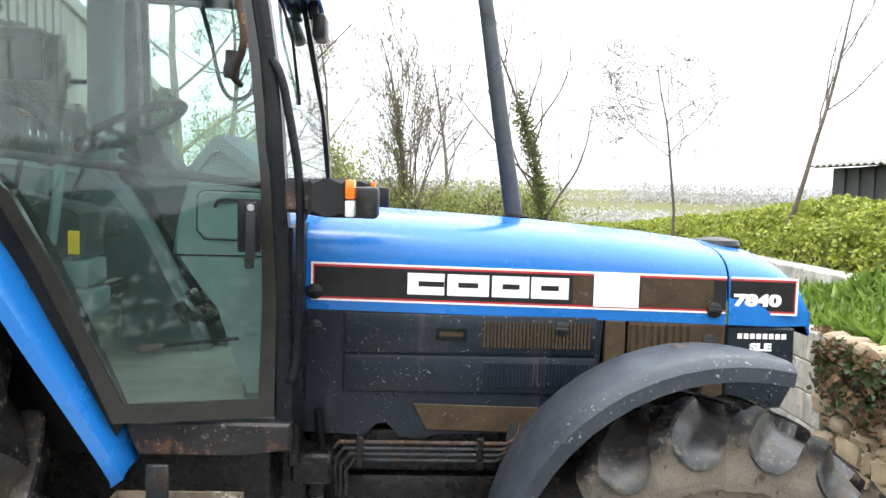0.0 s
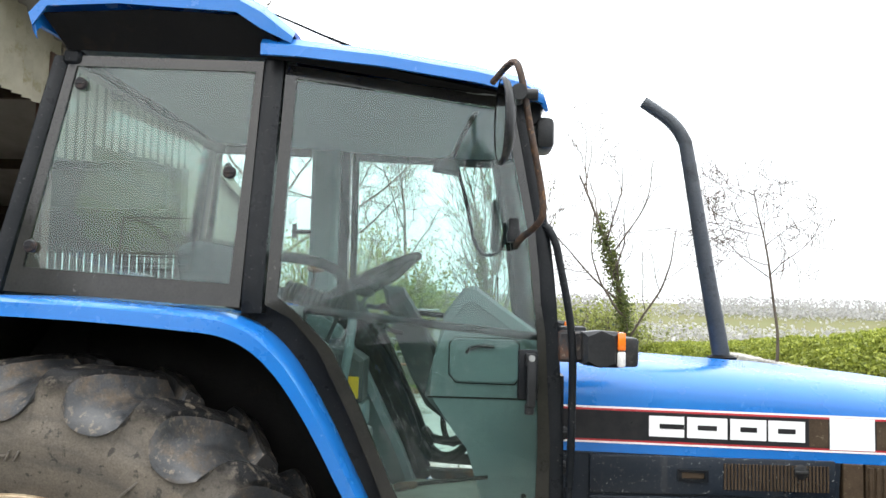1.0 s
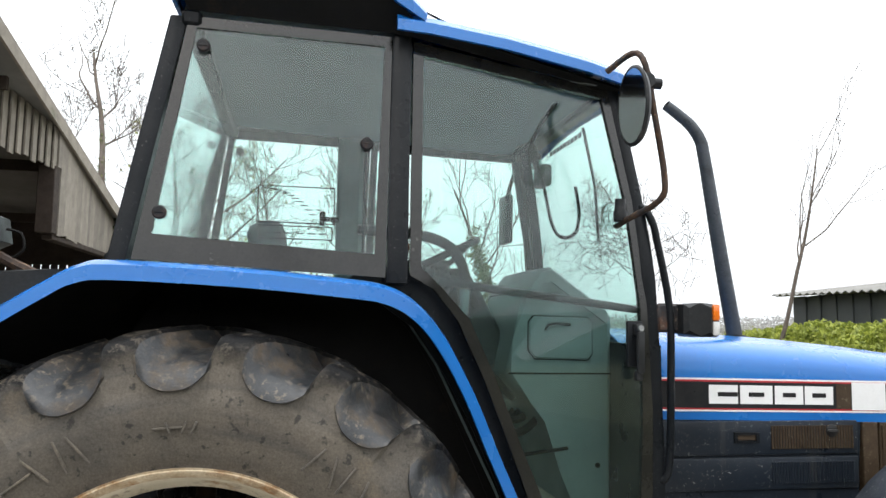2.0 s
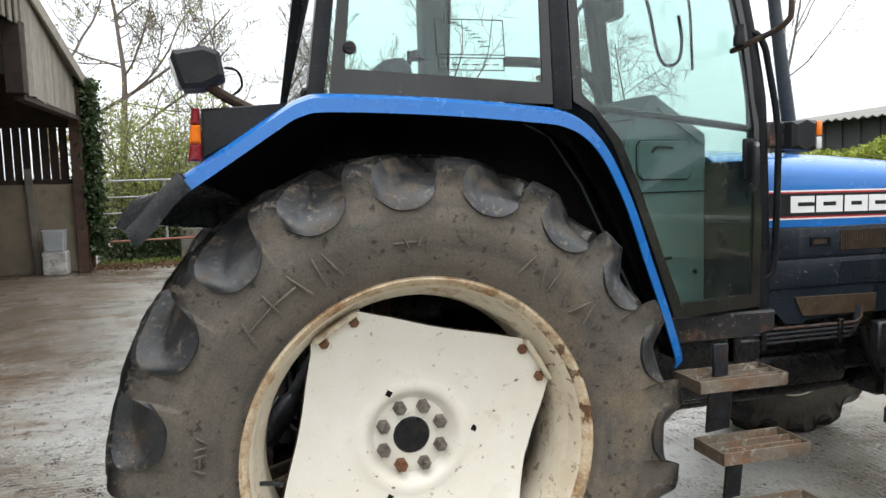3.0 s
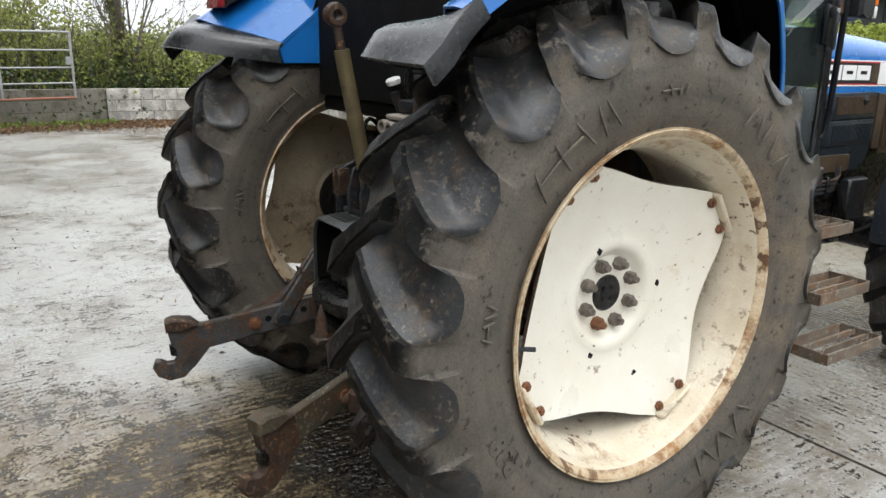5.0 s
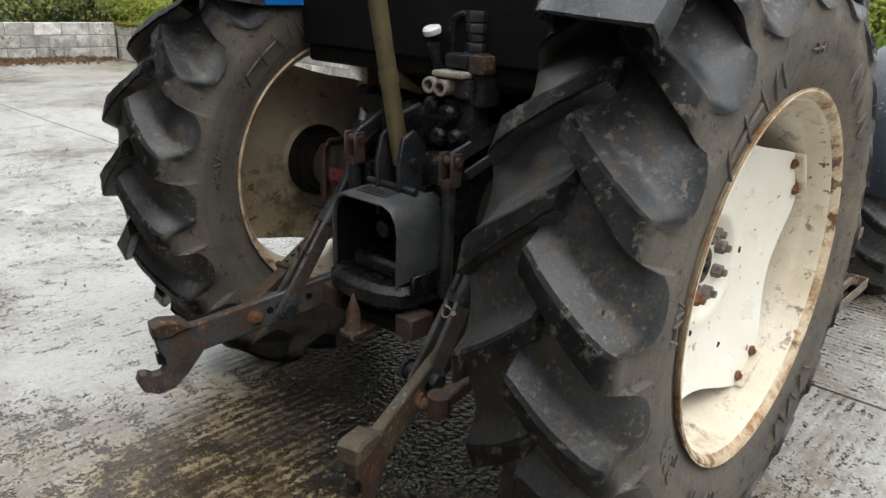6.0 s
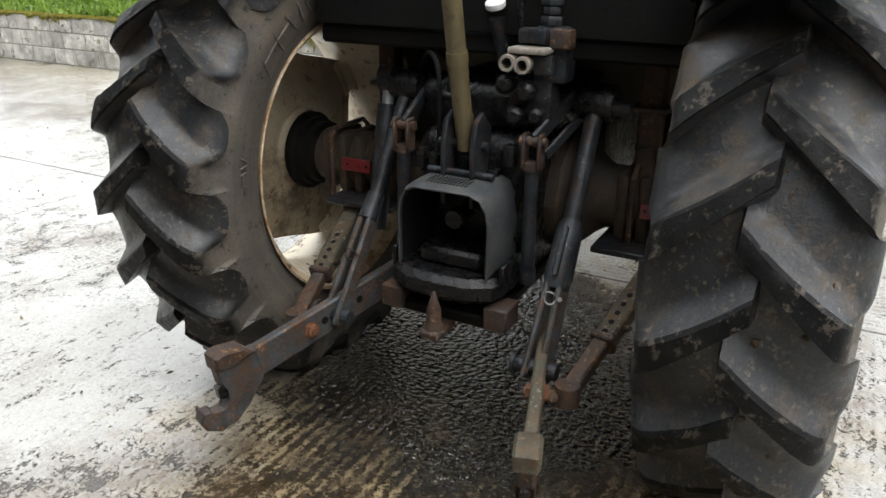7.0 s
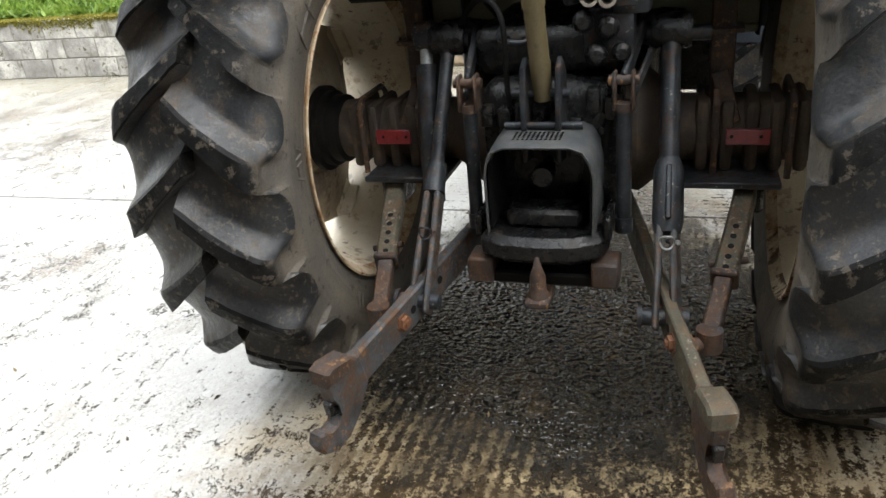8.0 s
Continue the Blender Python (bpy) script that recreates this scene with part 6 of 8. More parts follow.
    for x in (1.685, 2.09):
        bm = bmesh.new()
        add_box(bm, (x - 0.012, -0.362, 0.805), (x + 0.012, -0.333, 0.91), 0.003)
        part("pipe_clamp", bm, M_IRON, parent)
    for r, pts in ((0.015, [(1.545, -0.36, 1.0), (1.56, -0.36, 0.86), (1.585, -0.35, 0.76), (1.60, -0.33, 0.62)]), (0.014, [(2.22, -0.34, 0.86), (2.26, -0.36, 0.70), (2.34, -0.38, 0.60), (2.50, -0.4, 0.62)])):
        bm = bmesh.new()
        add_tube(bm, pts, r, 8, 4)
        part("rubber_hose", bm, M_DARK, parent)
    bm = bmesh.new()
    add_box(bm, (2.30, -0.36, 0.66), (2.48, -0.30, 0.88), 0.01)
    part("bolted_plate", bm, M_STEEL, parent)
    # front mudguards
    for s in (-1, 1):
        bm = bmesh.new()
        rows = []
        for k in range(17):
            a = radians(184 - k * 6.7)
            r = 0.655 + 0.012 * math.cos(a)
            ca, sa = math.cos(a), math.sin(a)
            row = []
            for y, d in ((0.60, -0.035), (0.63, -0.022), (0.78, -0.004), (0.90, 0.002), (0.945, -0.002), (0.968, -0.018), (0.974, -0.055)):
                row.append((2.695 + (r + d) * ca, s * y, 0.675 + (r + d) * sa))
            rows.append(row)
        # the front end dips a little
        add_sheet(bm, rows, 0.007)
        part("front_mudguard", bm, M_GUARD, parent, "grey plastic mudguard over front wheel")
        bm = bmesh.new()
        add_tube(bm, [(2.65, s * 0.50, 0.75), (2.72, s * 0.56, 1.1), (2.74, s * 0.66, 1.30)], 0.02, 8, 3)
        add_box(bm, (2.60, min(s * 0.70, s * 0.93), 1.275), (2.66, max(s * 0.70, s * 0.93), 1.315), 0.005)
        part("mudguard_stay", bm, M_RUST, parent)


build_engine_side(tractor)


def build_steps(parent):
    for k, (x0, x1, y0, y1, z) in enumerate(((1.02, 1.38, -0.880, -0.715, 0.865), (1.055, 1.41, -0.965, -0.79, 0.635), (1.09, 1.49, -1.01, -0.83, 0.40))):
        bm = bmesh.new()
        for a, b in (((x0, y0, z - 0.045), (x1, y0 + 0.005, z)), ((x0, y1 - 0.005, z - 0.045), (x1, y1, z)), ((x0, y0, z - 0.045), (x0 + 0.005, y1, z)), ((x1 - 0.005, y0, z - 0.045), (x1, y1, z))):
            add_box(bm, a, b, 0.0015)
        tr = part("step_tread", bm, M_STEP, parent, "rusty open steel step tread")
        for j in range(2):
            bm = bmesh.new()
            y = y0 + (y1 - y0) * (j + 1) / 3
            add_box(bm, (x0 + 0.005, y - 0.011, z - 0.02), (x1 - 0.005, y + 0.011, z - 0.012), 0.0015)
            add_box(bm, (x0 + 0.005, y - 0.012, z - 0.03), (x1 - 0.005, y - 0.009, z - 0.004), 0.001)
            part("tread_bar", bm, M_STEP, tr)
    bm = bmesh.new()
    add_box(bm, (1.13, -0.80, 0.85), (1.19, -0.785, 0.97), 0.003)
    m1 = Matrix.Translation((1.17, -0.785, 0.84)) @ Matrix.Rotation(radians(14), 4, 'X') @ Matrix.Rotation(radians(-6), 4, 'Y')
    add_box(bm, (-0.05, -0.006, -0.22), (0.05, 0.006, 0.0), 0.003, m1)
    m2 = Matrix.Translation((1.19, -0.845, 0.61)) @ Matrix.Rotation(radians(14), 4, 'X') @ Matrix.Rotation(radians(-6), 4, 'Y')
    add_box(bm, (-0.035, -0.006, -0.23), (0.035, 0.006, 0.0), 0.003, m2)
    part("step_hanger", bm, M_STEEL, parent)


build_steps(tractor)


# ---- tractor: rear end and linkage ----
def bar_frame(p, q, up=(0, 0, 1)):
    """A frame at p with x towards q and z near up."""
    p, q = Vector(p), Vector(q)
    x = (q - p).normalized()
    y = Vector(up).cross(x).normalized()
    z = x.cross(y)
    return Matrix.Translation(p) @ Matrix((x, y, z)).transposed().to_4x4()


def add_flat(bm, p, q, width, thick, bevel=0.003, up=(0, 0, 1)):
    """A flat bar from p to q, its width along up."""
    m = bar_frame(p, q, up)
    add_box(bm, (0, -thick / 2, -width / 2), ((Vector(q) - Vector(p)).length, thick / 2, width / 2), bevel, m)
    return m


def build_rear(parent):
    # centre housing and lift cover
    bm = bmesh.new()
    add_box(bm, (-0.30, -0.20, 0.56), (0.35, 0.20, 1.02), 0.05, None, 3)
    hs = part("rear_housing", bm, M_IRON, parent, "oily black cast rear axle housing")
    bm = bmesh.new()
    add_box(bm, (-0.22, -0.23, 1.02), (0.30, 0.23, 1.16), 0.04, None, 3)
    part("lift_cover", bm, M_IRON, hs)
    bm = bmesh.new()
    add_lathe(bm, [(0, -0.36), (0.05, -0.36), (0.055, -0.30), (0.045, -0.22), (0.045, 0.22), (0.055, 0.30), (0.05, 0.36), (0, 0.36)], 20, Matrix.Translation((-0.06, 0, 1.115)))
    part("lift_shaft", bm, M_IRON, hs)
    for k in range(7):
        bm = bmesh.new()
        a = k / 7 * 2 * math.pi
        add_bolt(bm, Matrix.Translation((-0.302, 0.17 * math.cos(a), 0.80 + 0.19 * math.sin(a))) @ Matrix.Rotation(radians(90), 4, 'Z'), 0.012, 0.012)
        part("housing_bolt", bm, M_IRON, hs)
    # cab underside and bulkhead behind, near-black to paint in the shade there
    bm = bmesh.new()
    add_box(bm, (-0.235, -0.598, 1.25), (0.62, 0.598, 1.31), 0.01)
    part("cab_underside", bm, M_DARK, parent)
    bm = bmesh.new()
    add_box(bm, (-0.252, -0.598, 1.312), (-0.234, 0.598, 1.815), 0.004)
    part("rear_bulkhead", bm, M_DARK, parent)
    for s in (-1, 1):
        # axle horn with ribs, hub flange and clamps
        bm = bmesh.new()
        add_lathe(bm, [(0, 0.16), (0.19, 0.16), (0.20, 0.24), (0.15, 0.30), (0.12, 0.33), (0.104, 0.36), (0.100, 0.70), (0.104, 0.71), (0.10, 0.76), (0, 0.76)], 28, Matrix.Translation((0, 0, 0.80)) @ (Matrix() if s > 0 else Matrix.Rotation(math.pi, 4, 'Z')))
        ax = part("axle_housing", bm, M_AXLE, parent, "ribbed brown cast-iron axle housing")
        for k in range(5):
            bm = bmesh.new()
            y = 0.42 + k * 0.068
            add_box(bm, (-0.112, s * y - 0.020, 0.692), (0.112, s * y + 0.020, 0.908), 0.022, None, 2)
            part("axle_rib", bm, M_AXLE, ax)
        bm = bmesh.new()
        add_lathe(bm, [(0, 0.757), (0.105, 0.757), (0.118, 0.765), (0.118, 0.80), (0.132, 0.806), (0.132, 0.83), (0.15, 0.836), (0.15, 0.858), (0, 0.858)], 36, Matrix.Translation((0, 0, 0.80)) @ (Matrix() if s > 0 else Matrix.Rotation(math.pi, 4, 'Z')))
        part("axle_flange", bm, M_DARK, ax)
        for y in (0.455, 0.66):
            bm = bmesh.new()
            add_tube(bm, [(-0.12, s * y, 0.68), (-0.122, s * y, 0.90), (-0.09, s * y, 0.925), (0.09, s * y, 0.925), (0.122, s * y, 0.90), (0.12, s * y, 0.68)], 0.010, 8)
            part("u_bolt", bm, M_RUST, ax)
        bm = bmesh.new()
        add_box(bm, (-0.20, min(s * 0.36, s * 0.64), 0.672), (0.14, max(s * 0.36, s * 0.64), 0.692), 0.004)
        part("axle_plate", bm, M_STEEL, ax)
        bm = bmesh.new()
        add_box(bm, (-0.137, min(s * 0.485, s * 0.605), 0.785), (-0.126, max(s * 0.485, s * 0.605), 0.832), 0.002)
        rf = part("reflector_bar", bm, M_REFLECT, ax, "red reflector strip")
        for y in (0.50, 0.58):
            bm = bmesh.new()
            add_lathe(bm, [(0, 0), (0.005, 0), (0.004, 0.003), (0, 0.003)], 10, Matrix.Translation((-0.137, s * y, 0.81)) @ Matrix.Rotation(radians(90), 4, 'Z'))
            part("rivet", bm, M_DARK, rf)
        # upright from axle to mudguard
        bm = bmesh.new()
        add_box(bm, (-0.04, min(s * 0.43, s * 0.50), 0.90), (0.02, max(s * 0.43, s * 0.50), 1.30), 0.006)
        add_box(bm, (-0.07, min(s * 0.41, s * 0.52), 1.09), (0.03, max(s * 0.41, s * 0.52), 1.105), 0.003)
        add_flat(bm, (-0.05, s * 0.46, 0.98), (-0.10, s * 0.50, 0.84), 0.05, 0.012, up=(0, 1, 0))
        part("guard_bracket", bm, M_RUST, parent)
        # lift arm, lift rod with fork, lower link with claw
        bm = bmesh.new()
        y = s * 0.325
        add_flat(bm, (-0.02, s * 0.31, 1.12), (-0.15, s * 0.32, 1.125), 0.075, 0.05, 0.012)
        add_lathe(bm, [(0, -0.055), (0.045, -0.055), (0.05, -0.04), (0.05, 0.04), (0.045, 0.055), (0, 0.055)], 18, Matrix.Translation((-0.13, s * 0.325, 1.118)))
        part("lift_arm", bm, M_IRON, parent)
        bm = bmesh.new()
        add_lathe(bm, [(0, -0.085), (0.022, -0.085), (0.022, 0.085), (0, 0.085)], 14, Matrix.Translation((-0.135, s * 0.345, 1.11)))
        part("lift_pin", bm, M_STEEL, parent)
        top, mid, low = Vector((-0.14, s * 0.325, 1.10)), Vector((-0.345, s * 0.335, 0.765)), Vector((-0.575, s * 0.345, 0.452))
        bm = bmesh.new()
        add_tube(bm, [top, mid], 0.021 if s > 0 else 0.027, 12)
        bmesh.ops.create_uvsphere(bm, u_segments=14, v_segments=10, radius=0.036, matrix=Matrix.Translation(top))
        rod = part("lift_rod", bm, M_STEEL, parent, "worn grey steel lift rod")
        d = (low - mid).normalized()
        bm = bmesh.new()
        if s < 0:
            add_tube(bm, [mid - d * 0.05, mid - d * 0.02, mid + d * 0.13, mid + d * 0.16], [0.030, 0.040, 0.042, 0.034], 14)
            add_box(bm, (-0.02, -0.008, 0.035), (0.13, 0.008, 0.055), 0.004, bar_frame(mid, low))
        else:
            add_tube(bm, [mid - d * 0.03, mid + d * 0.06], [0.028, 0.034], 14)
        part("rod_box", bm, M_STEEL, rod)
        for o in (-0.026, 0.026):
            bm = bmesh.new()
            add_flat(bm, mid + d * 0.06 + Vector((0, o * 0.7, 0)), low + d * 0.035 + Vector((0, o, 0)), 0.062, 0.018, 0.006, up=(1, 0, 0.9))
            part("fork_blade", bm, M_LINK, rod)
        bm = bmesh.new()
        add_lathe(bm, [(0, -0.06), (0.024, -0.06), (0.024, 0.06), (0.034, 0.06), (0.034, 0.072), (0, 0.072)], 14, Matrix.Translation(low))
        part("fork_pin", bm, M_STEEL, rod)
        bm = bmesh.new()
        c = mid + d * 0.19 + Vector((-0.03, s * 0.0, 0.02))
        add_tube(bm, [c + Vector((0.006 * math.cos(2 * a), 0.019 * math.cos(a), 0.019 * math.sin(a))) for a in (2 * math.pi * k / 14 for k in range(15))], 0.003, 6, caps=False)
        add_tube(bm, [c + Vector((0.0, -0.03, 0)), c + Vector((0.05, 0.0, -0.02))], 0.007, 6)
        part("linch_pin", bm, M_STEEL if s > 0 else M_GALV, rod)
        # lower link
        p, q = Vector((-0.05, s * 0.20, 0.555)), Vector((-0.90, s * 0.455, 0.385))
        bm = bmesh.new()
        m = add_flat(bm, p, q, 0.105, 0.034, 0.006)
        ln = part("lower_link", bm, M_LINK if s > 0 else M_LINKOLD, parent, "rusty lower link arm with hook end")
        length = (q - p).length
        claw = [(-0.06, 0.052), (-0.02, 0.055), (0.05, 0.075), (0.075, 0.055), (0.075, 0.0), (0.055, -0.02), (0.058, -0.06), (0.085, -0.083), (0.115, -0.08), (0.13, -0.055), (0.150, -0.05), (0.165, -0.075), (0.155, -0.115), (0.115, -0.145), (0.06, -0.145), (0.01, -0.11), (-0.06, -0.052)]
        bm = bmesh.new()
        add_prism(bm, claw, 'y', -0.022, 0.022, 0.006)
        bmesh.ops.transform(bm, matrix=m @ Matrix.Translation((length, 0, 0)), verts=bm.verts)
        part("hook_claw", bm, M_LINK if s > 0 else M_RUST, ln, "rusty cast hook claw")
        bm = bmesh.new()
        add_prism(bm, [(-0.045, 0.05), (-0.02, 0.085), (0.045, 0.105), (0.075, 0.10), (0.08, 0.055), (0.03, 0.05)], 'y', -0.034, 0.034, 0.008)
        bmesh.ops.transform(bm, matrix=m @ Matrix.Translation((length, 0, 0)), verts=bm.verts)
        part("claw_latch", bm, M_RUST if s > 0 else M_LINKOLD, ln)
        bm = bmesh.new()
        add_prism(bm, [(0.052, 0.0), (0.085, -0.005), (0.088, -0.045), (0.06, -0.06)], 'y', -0.012, 0.012, 0.003)
        bmesh.ops.transform(bm, matrix=m @ Matrix.Translation((length, 0, 0)), verts=bm.verts)
        part("claw_catch", bm, M_IRON, ln)
        for f, r in ((0.72, 0.022), (0.58, 0.016)):
            bm = bmesh.new()
            add_bolt(bm, m @ Matrix.Translation((length * f, 0.017 if s > 0 else -0.017, 0)) @ (Matrix() if s > 0 else Matrix.Rotation(math.pi, 4, 'X')), r, 0.014)
            add_bolt(bm, m @ Matrix.Translation((length * f, -0.017 if s > 0 else 0.017, 0)) @ (Matrix.Rotation(math.pi, 4, 'X') if s > 0 else Matrix()), r, 0.014)
            part("link_bolt", bm, M_NUT, ln)
        for f in (0.66, 0.50):
            bm = bmesh.new()
            add_lathe(bm, [(0, -0.0175), (0.013, -0.0175), (0.013, 0.0175), (0, 0.0175)], 12, m @ Matrix.Translation((length * f, 0, 0.004)))
            part("link_hole", bm, M_DARK, ln)
        # telescopic stabiliser with a row of holes
        a, b = Vector((-0.10, s * 0.56, 0.66)), Vector((-0.63, s * 0.455, 0.43))
        bm = bmesh.new()
        add_flat(bm, a, a.lerp(b, 0.66), 0.055, 0.062, 0.008)
        sb = part("stabiliser", bm, M_LINKOLD, parent, "rusty telescopic stabiliser bar with holes")
        bm = bmesh.new()
        mm = add_flat(bm, a.lerp(b, 0.5), b, 0.042, 0.046, 0.006)
        part("stabiliser_rod", bm, M_RUST, sb)
        bm = bmesh.new()
        add_box(bm, (-0.012, -0.036, -0.034), (0.012, 0.036, 0.034), 0.006, bar_frame(a, b) @ Matrix.Translation(((b - a).length * 0.65, 0, 0)))
        part("stabiliser_collar", bm, M_RUST, sb)
        for k in range(5):
            bm = bmesh.new()
            add_lathe(bm, [(0, -0.0285), (0.009, -0.0285), (0.009, 0.0285), (0, 0.0285)], 10, bar_frame(a, b) @ Matrix.Translation(((b - a).length * (0.36 + 0.065 * k), 0, 0)) @ Matrix.Rotation(radians(90), 4, 'X'))
            part("hole_bush", bm, M_DARK, sb)
        bm = bmesh.new()
        add_tube(bm, [a.lerp(b, 0.55) + Vector((0, -0.05, 0.01)), a.lerp(b, 0.55) + Vector((0, 0.05, -0.01))], 0.010, 8)
        part("stabiliser_pin", bm, M_RUST, sb)
        bm = bmesh.new()
        add_lathe(bm, [(0, -0.03), (0.034, -0.03), (0.034, 0.03), (0, 0.03)], 16, Matrix.Translation(b) @ Matrix.Rotation(radians(90), 4, 'X'))
        add_tube(bm, [b, b + Vector((-0.03, -s * 0.045, -0.01))], 0.02, 10)
        part("stabiliser_eye", bm, M_RUST, sb)
        bm = bmesh.new()
        add_box(bm, (-0.16, min(s * 0.52, s * 0.60), 0.58), (-0.04, max(s * 0.52, s * 0.60), 0.675), 0.01)
        part("stabiliser_bracket", bm, M_IRON, parent)
        # hitch lift rods: arm, clevis and rod
        c0, c1 = Vector((-0.10, s * 0.245, 1.13)), Vector((-0.350, s * 0.214, 1.035))
        bm = bmesh.new()
        add_flat(bm, c0, c1, 0.05, 0.018, 0.006)
        add_flat(bm, (-0.08, s * 0.285, 1.09), (-0.30, s * 0.235, 0.985), 0.035, 0.012, 0.004)
        part("hitch_lift_arm", bm, M_STEEL, parent)
        bm = bmesh.new()
        for o in (-0.024, 0.024):
            add_box(bm, (-0.374, s * 0.214 + o - 0.005, 0.955), (-0.326, s * 0.214 + o + 0.005, 1.06), 0.005)
        add_tube(bm, [(-0.35, s * 0.214, 0.975), (-0.35, s * 0.214, 0.952)], 0.026, 10)
        add_lathe(bm, [(0, -0.04), (0.014, -0.04), (0.014, 0.04), (0, 0.04)], 10, Matrix.Translation((-0.35, s * 0.214, 1.035)))
        cv = part("clevis", bm, M_RUST, parent)
        bm = bmesh.new()
        add_tube(bm, [(-0.35, s * 0.214, 0.955), (-0.352, s * 0.217, 0.62)], 0.021, 12)
        add_tube(bm, [(-0.352, s * 0.217, 0.645), (-0.352, s * 0.217, 0.60)], 0.026, 10)
        part("hitch_rod", bm, M_STEEL, parent, "grey steel hitch lift rod")
    # left assist ram
    bm = bmesh.new()
    add_tube(bm, [(-0.118, 0.405, 1.135), (-0.15, 0.398, 1.03)], 0.020, 12)
    part("ram_rod", bm, M_GALV, parent)
    bm = bmesh.new()
    add_tube(bm, [(-0.145, 0.40, 1.045), (-0.27, 0.375, 0.64)], 0.034, 16)
    add_lathe(bm, [(0, -0.03), (0.038, -0.03), (0.038, 0.03), (0, 0.03)], 16, Matrix.Translation((-0.118, 0.405, 1.135)))
    part("assist_ram", bm, M_STEEL, parent, "grey hydraulic assist ram")
    # top link carried upright, in its bracket
    for y in (-0.045, 0.05):
        bm = bmesh.new()
        add_prism(bm, [(-0.30, 0.80), (-0.40, 0.82), (-0.405, 1.00), (-0.385, 1.08), (-0.34, 1.10), (-0.28, 1.05)], 'y', y - 0.008, y + 0.008, 0.004)
        part("top_link_bracket", bm, M_STEEL, parent)
    bm = bmesh.new()
    add_tube(bm, [(-0.34, 0.004, 0.985), (-0.352, 0.006, 1.06), (-0.355, 0.007, 1.09)], [0.026, 0.028, 0.03], 12)
    add_tube(bm, [(-0.355, 0.007, 1.08), (-0.435, 0.02, 1.50)], 0.028, 14)
    add_tube(bm, [(-0.385, 0.012, 1.24), (-0.392, 0.013, 1.275)], 0.031, 14)
    tl = part("top_link", bm, M_OLIVE, parent, "olive-brown top link tube stowed upright")
    bm = bmesh.new()
    add_tube(bm, [(-0.435, 0.02, 1.50), (-0.45, 0.022, 1.58)], 0.016, 10)
    add_lathe(bm, [(0.018, -0.022), (0.036, -0.022), (0.042, 0), (0.036, 0.022), (0.018, 0.022)], 18, Matrix.Translation((-0.455, 0.023, 1.615)), close=True)
    part("ball_end", bm, M_RUST, tl)
    bm = bmesh.new()
    add_lathe(bm, [(0, -0.075), (0.013, -0.075), (0.013, 0.085), (0, 0.085)], 10, Matrix.Translation((-0.345, 0.004, 1.0)))
    part("top_link_pin", bm, M_STEEL, tl)
    # remote valves: castings, couplings, caps, elbow and hose
    bm = bmesh.new()
    add_box(bm, (-0.28, -0.235, 1.07), (-0.20, -0.10, 1.20), 0.012, None, 2)
    add_box(bm, (-0.285, -0.275, 1.19), (-0.20, -0.175, 1.345), 0.012, None, 2)
    vb = part("remote_valve_block", bm, M_STEEL, parent, "dirty hydraulic remote valve block")
    for y, z in ((-0.112, 1.248), (-0.158, 1.244)):
        bm = bmesh.new()
        add_lathe(bm, [(0.014, 0.03), (0.015, 0.112), (0.023, 0.112), (0.0245, 0.10), (0.0225, 0.09), (0.0225, 0.055), (0.026, 0.05), (0.026, 0.02), (0.018, 0.01), (0, 0.0), (0, 0.03)], 20, Matrix.Translation((-0.25, y, z)) @ Matrix.Rotation(radians(97), 4, 'Z'))
        part("coupling", bm, shader_pale, vb)
    for y, z, r in ((-0.10, 1.182, 0.029), (-0.165, 1.165, 0.031), (-0.135, 1.095, 0.030), (-0.20, 1.10, 0.026)):
        bm = bmesh.new()
        add_lathe(bm, [(0, 0.075), (r * 0.55, 0.075), (r * 0.9, 0.066), (r, 0.055), (r, 0.035), (r * 0.75, 0.03), (r * 0.75, 0), (0, 0)], 20, Matrix.Translation((-0.265, y, z)) @ Matrix.Rotation(radians(95), 4, 'Z'))
        part("coupling_cap", bm, M_IRON, vb)
    for lo, hi, mm in (((-0.34, -0.235, 1.272), (-0.26, -0.115, 1.29), shader_pale), ((-0.30, -0.215, 1.297), (-0.225, -0.13, 1.338), M_STEEL), ((-0.32, -0.245, 1.215), (-0.27, -0.19, 1.27), M_STEEL), ((-0.30, -0.285, 1.285), (-0.24, -0.225, 1.34), M_RUST)):
        bm = bmesh.new()
        add_box(bm, lo, hi, 0.008, None, 2)
        part("valve_spool", bm, mm, vb)
    bm = bmesh.new()
    for z, r, hgt in ((1.345, 0.034, 0.026), (1.375, 0.026, 0.022), (1.40, 0.034, 0.026), (1.43, 0.037, 0.03)):
        add_lathe(bm, [(0, 0), (r, 0), (r + 0.002, 0.004), (r + 0.002, hgt - 0.004), (r, hgt), (0, hgt)], 6, Matrix.Translation((-0.25, -0.215, z)) @ Matrix.Rotation(radians(90), 4, 'X'))
    part("elbow_fitting", bm, M_STEEL, vb)
    bm = bmesh.new()
    add_tube(bm, [(-0.25, -0.19, 1.445), (-0.25, -0.15, 1.447), (-0.25, -0.125, 1.43), (-0.25, -0.118, 1.39), (-0.24, -0.12, 1.33)], 0.013, 10, 4)
    part("bent_pipe", bm, M_IRON, vb)
    # filler with a pale cap
    bm = bmesh.new()
    add_tube(bm, [(-0.20, -0.06, 1.22), (-0.255, -0.045, 1.36)], 0.024, 12)
    fl = part("filler_tube", bm, M_STEEL, parent)
    bm = bmesh.new()
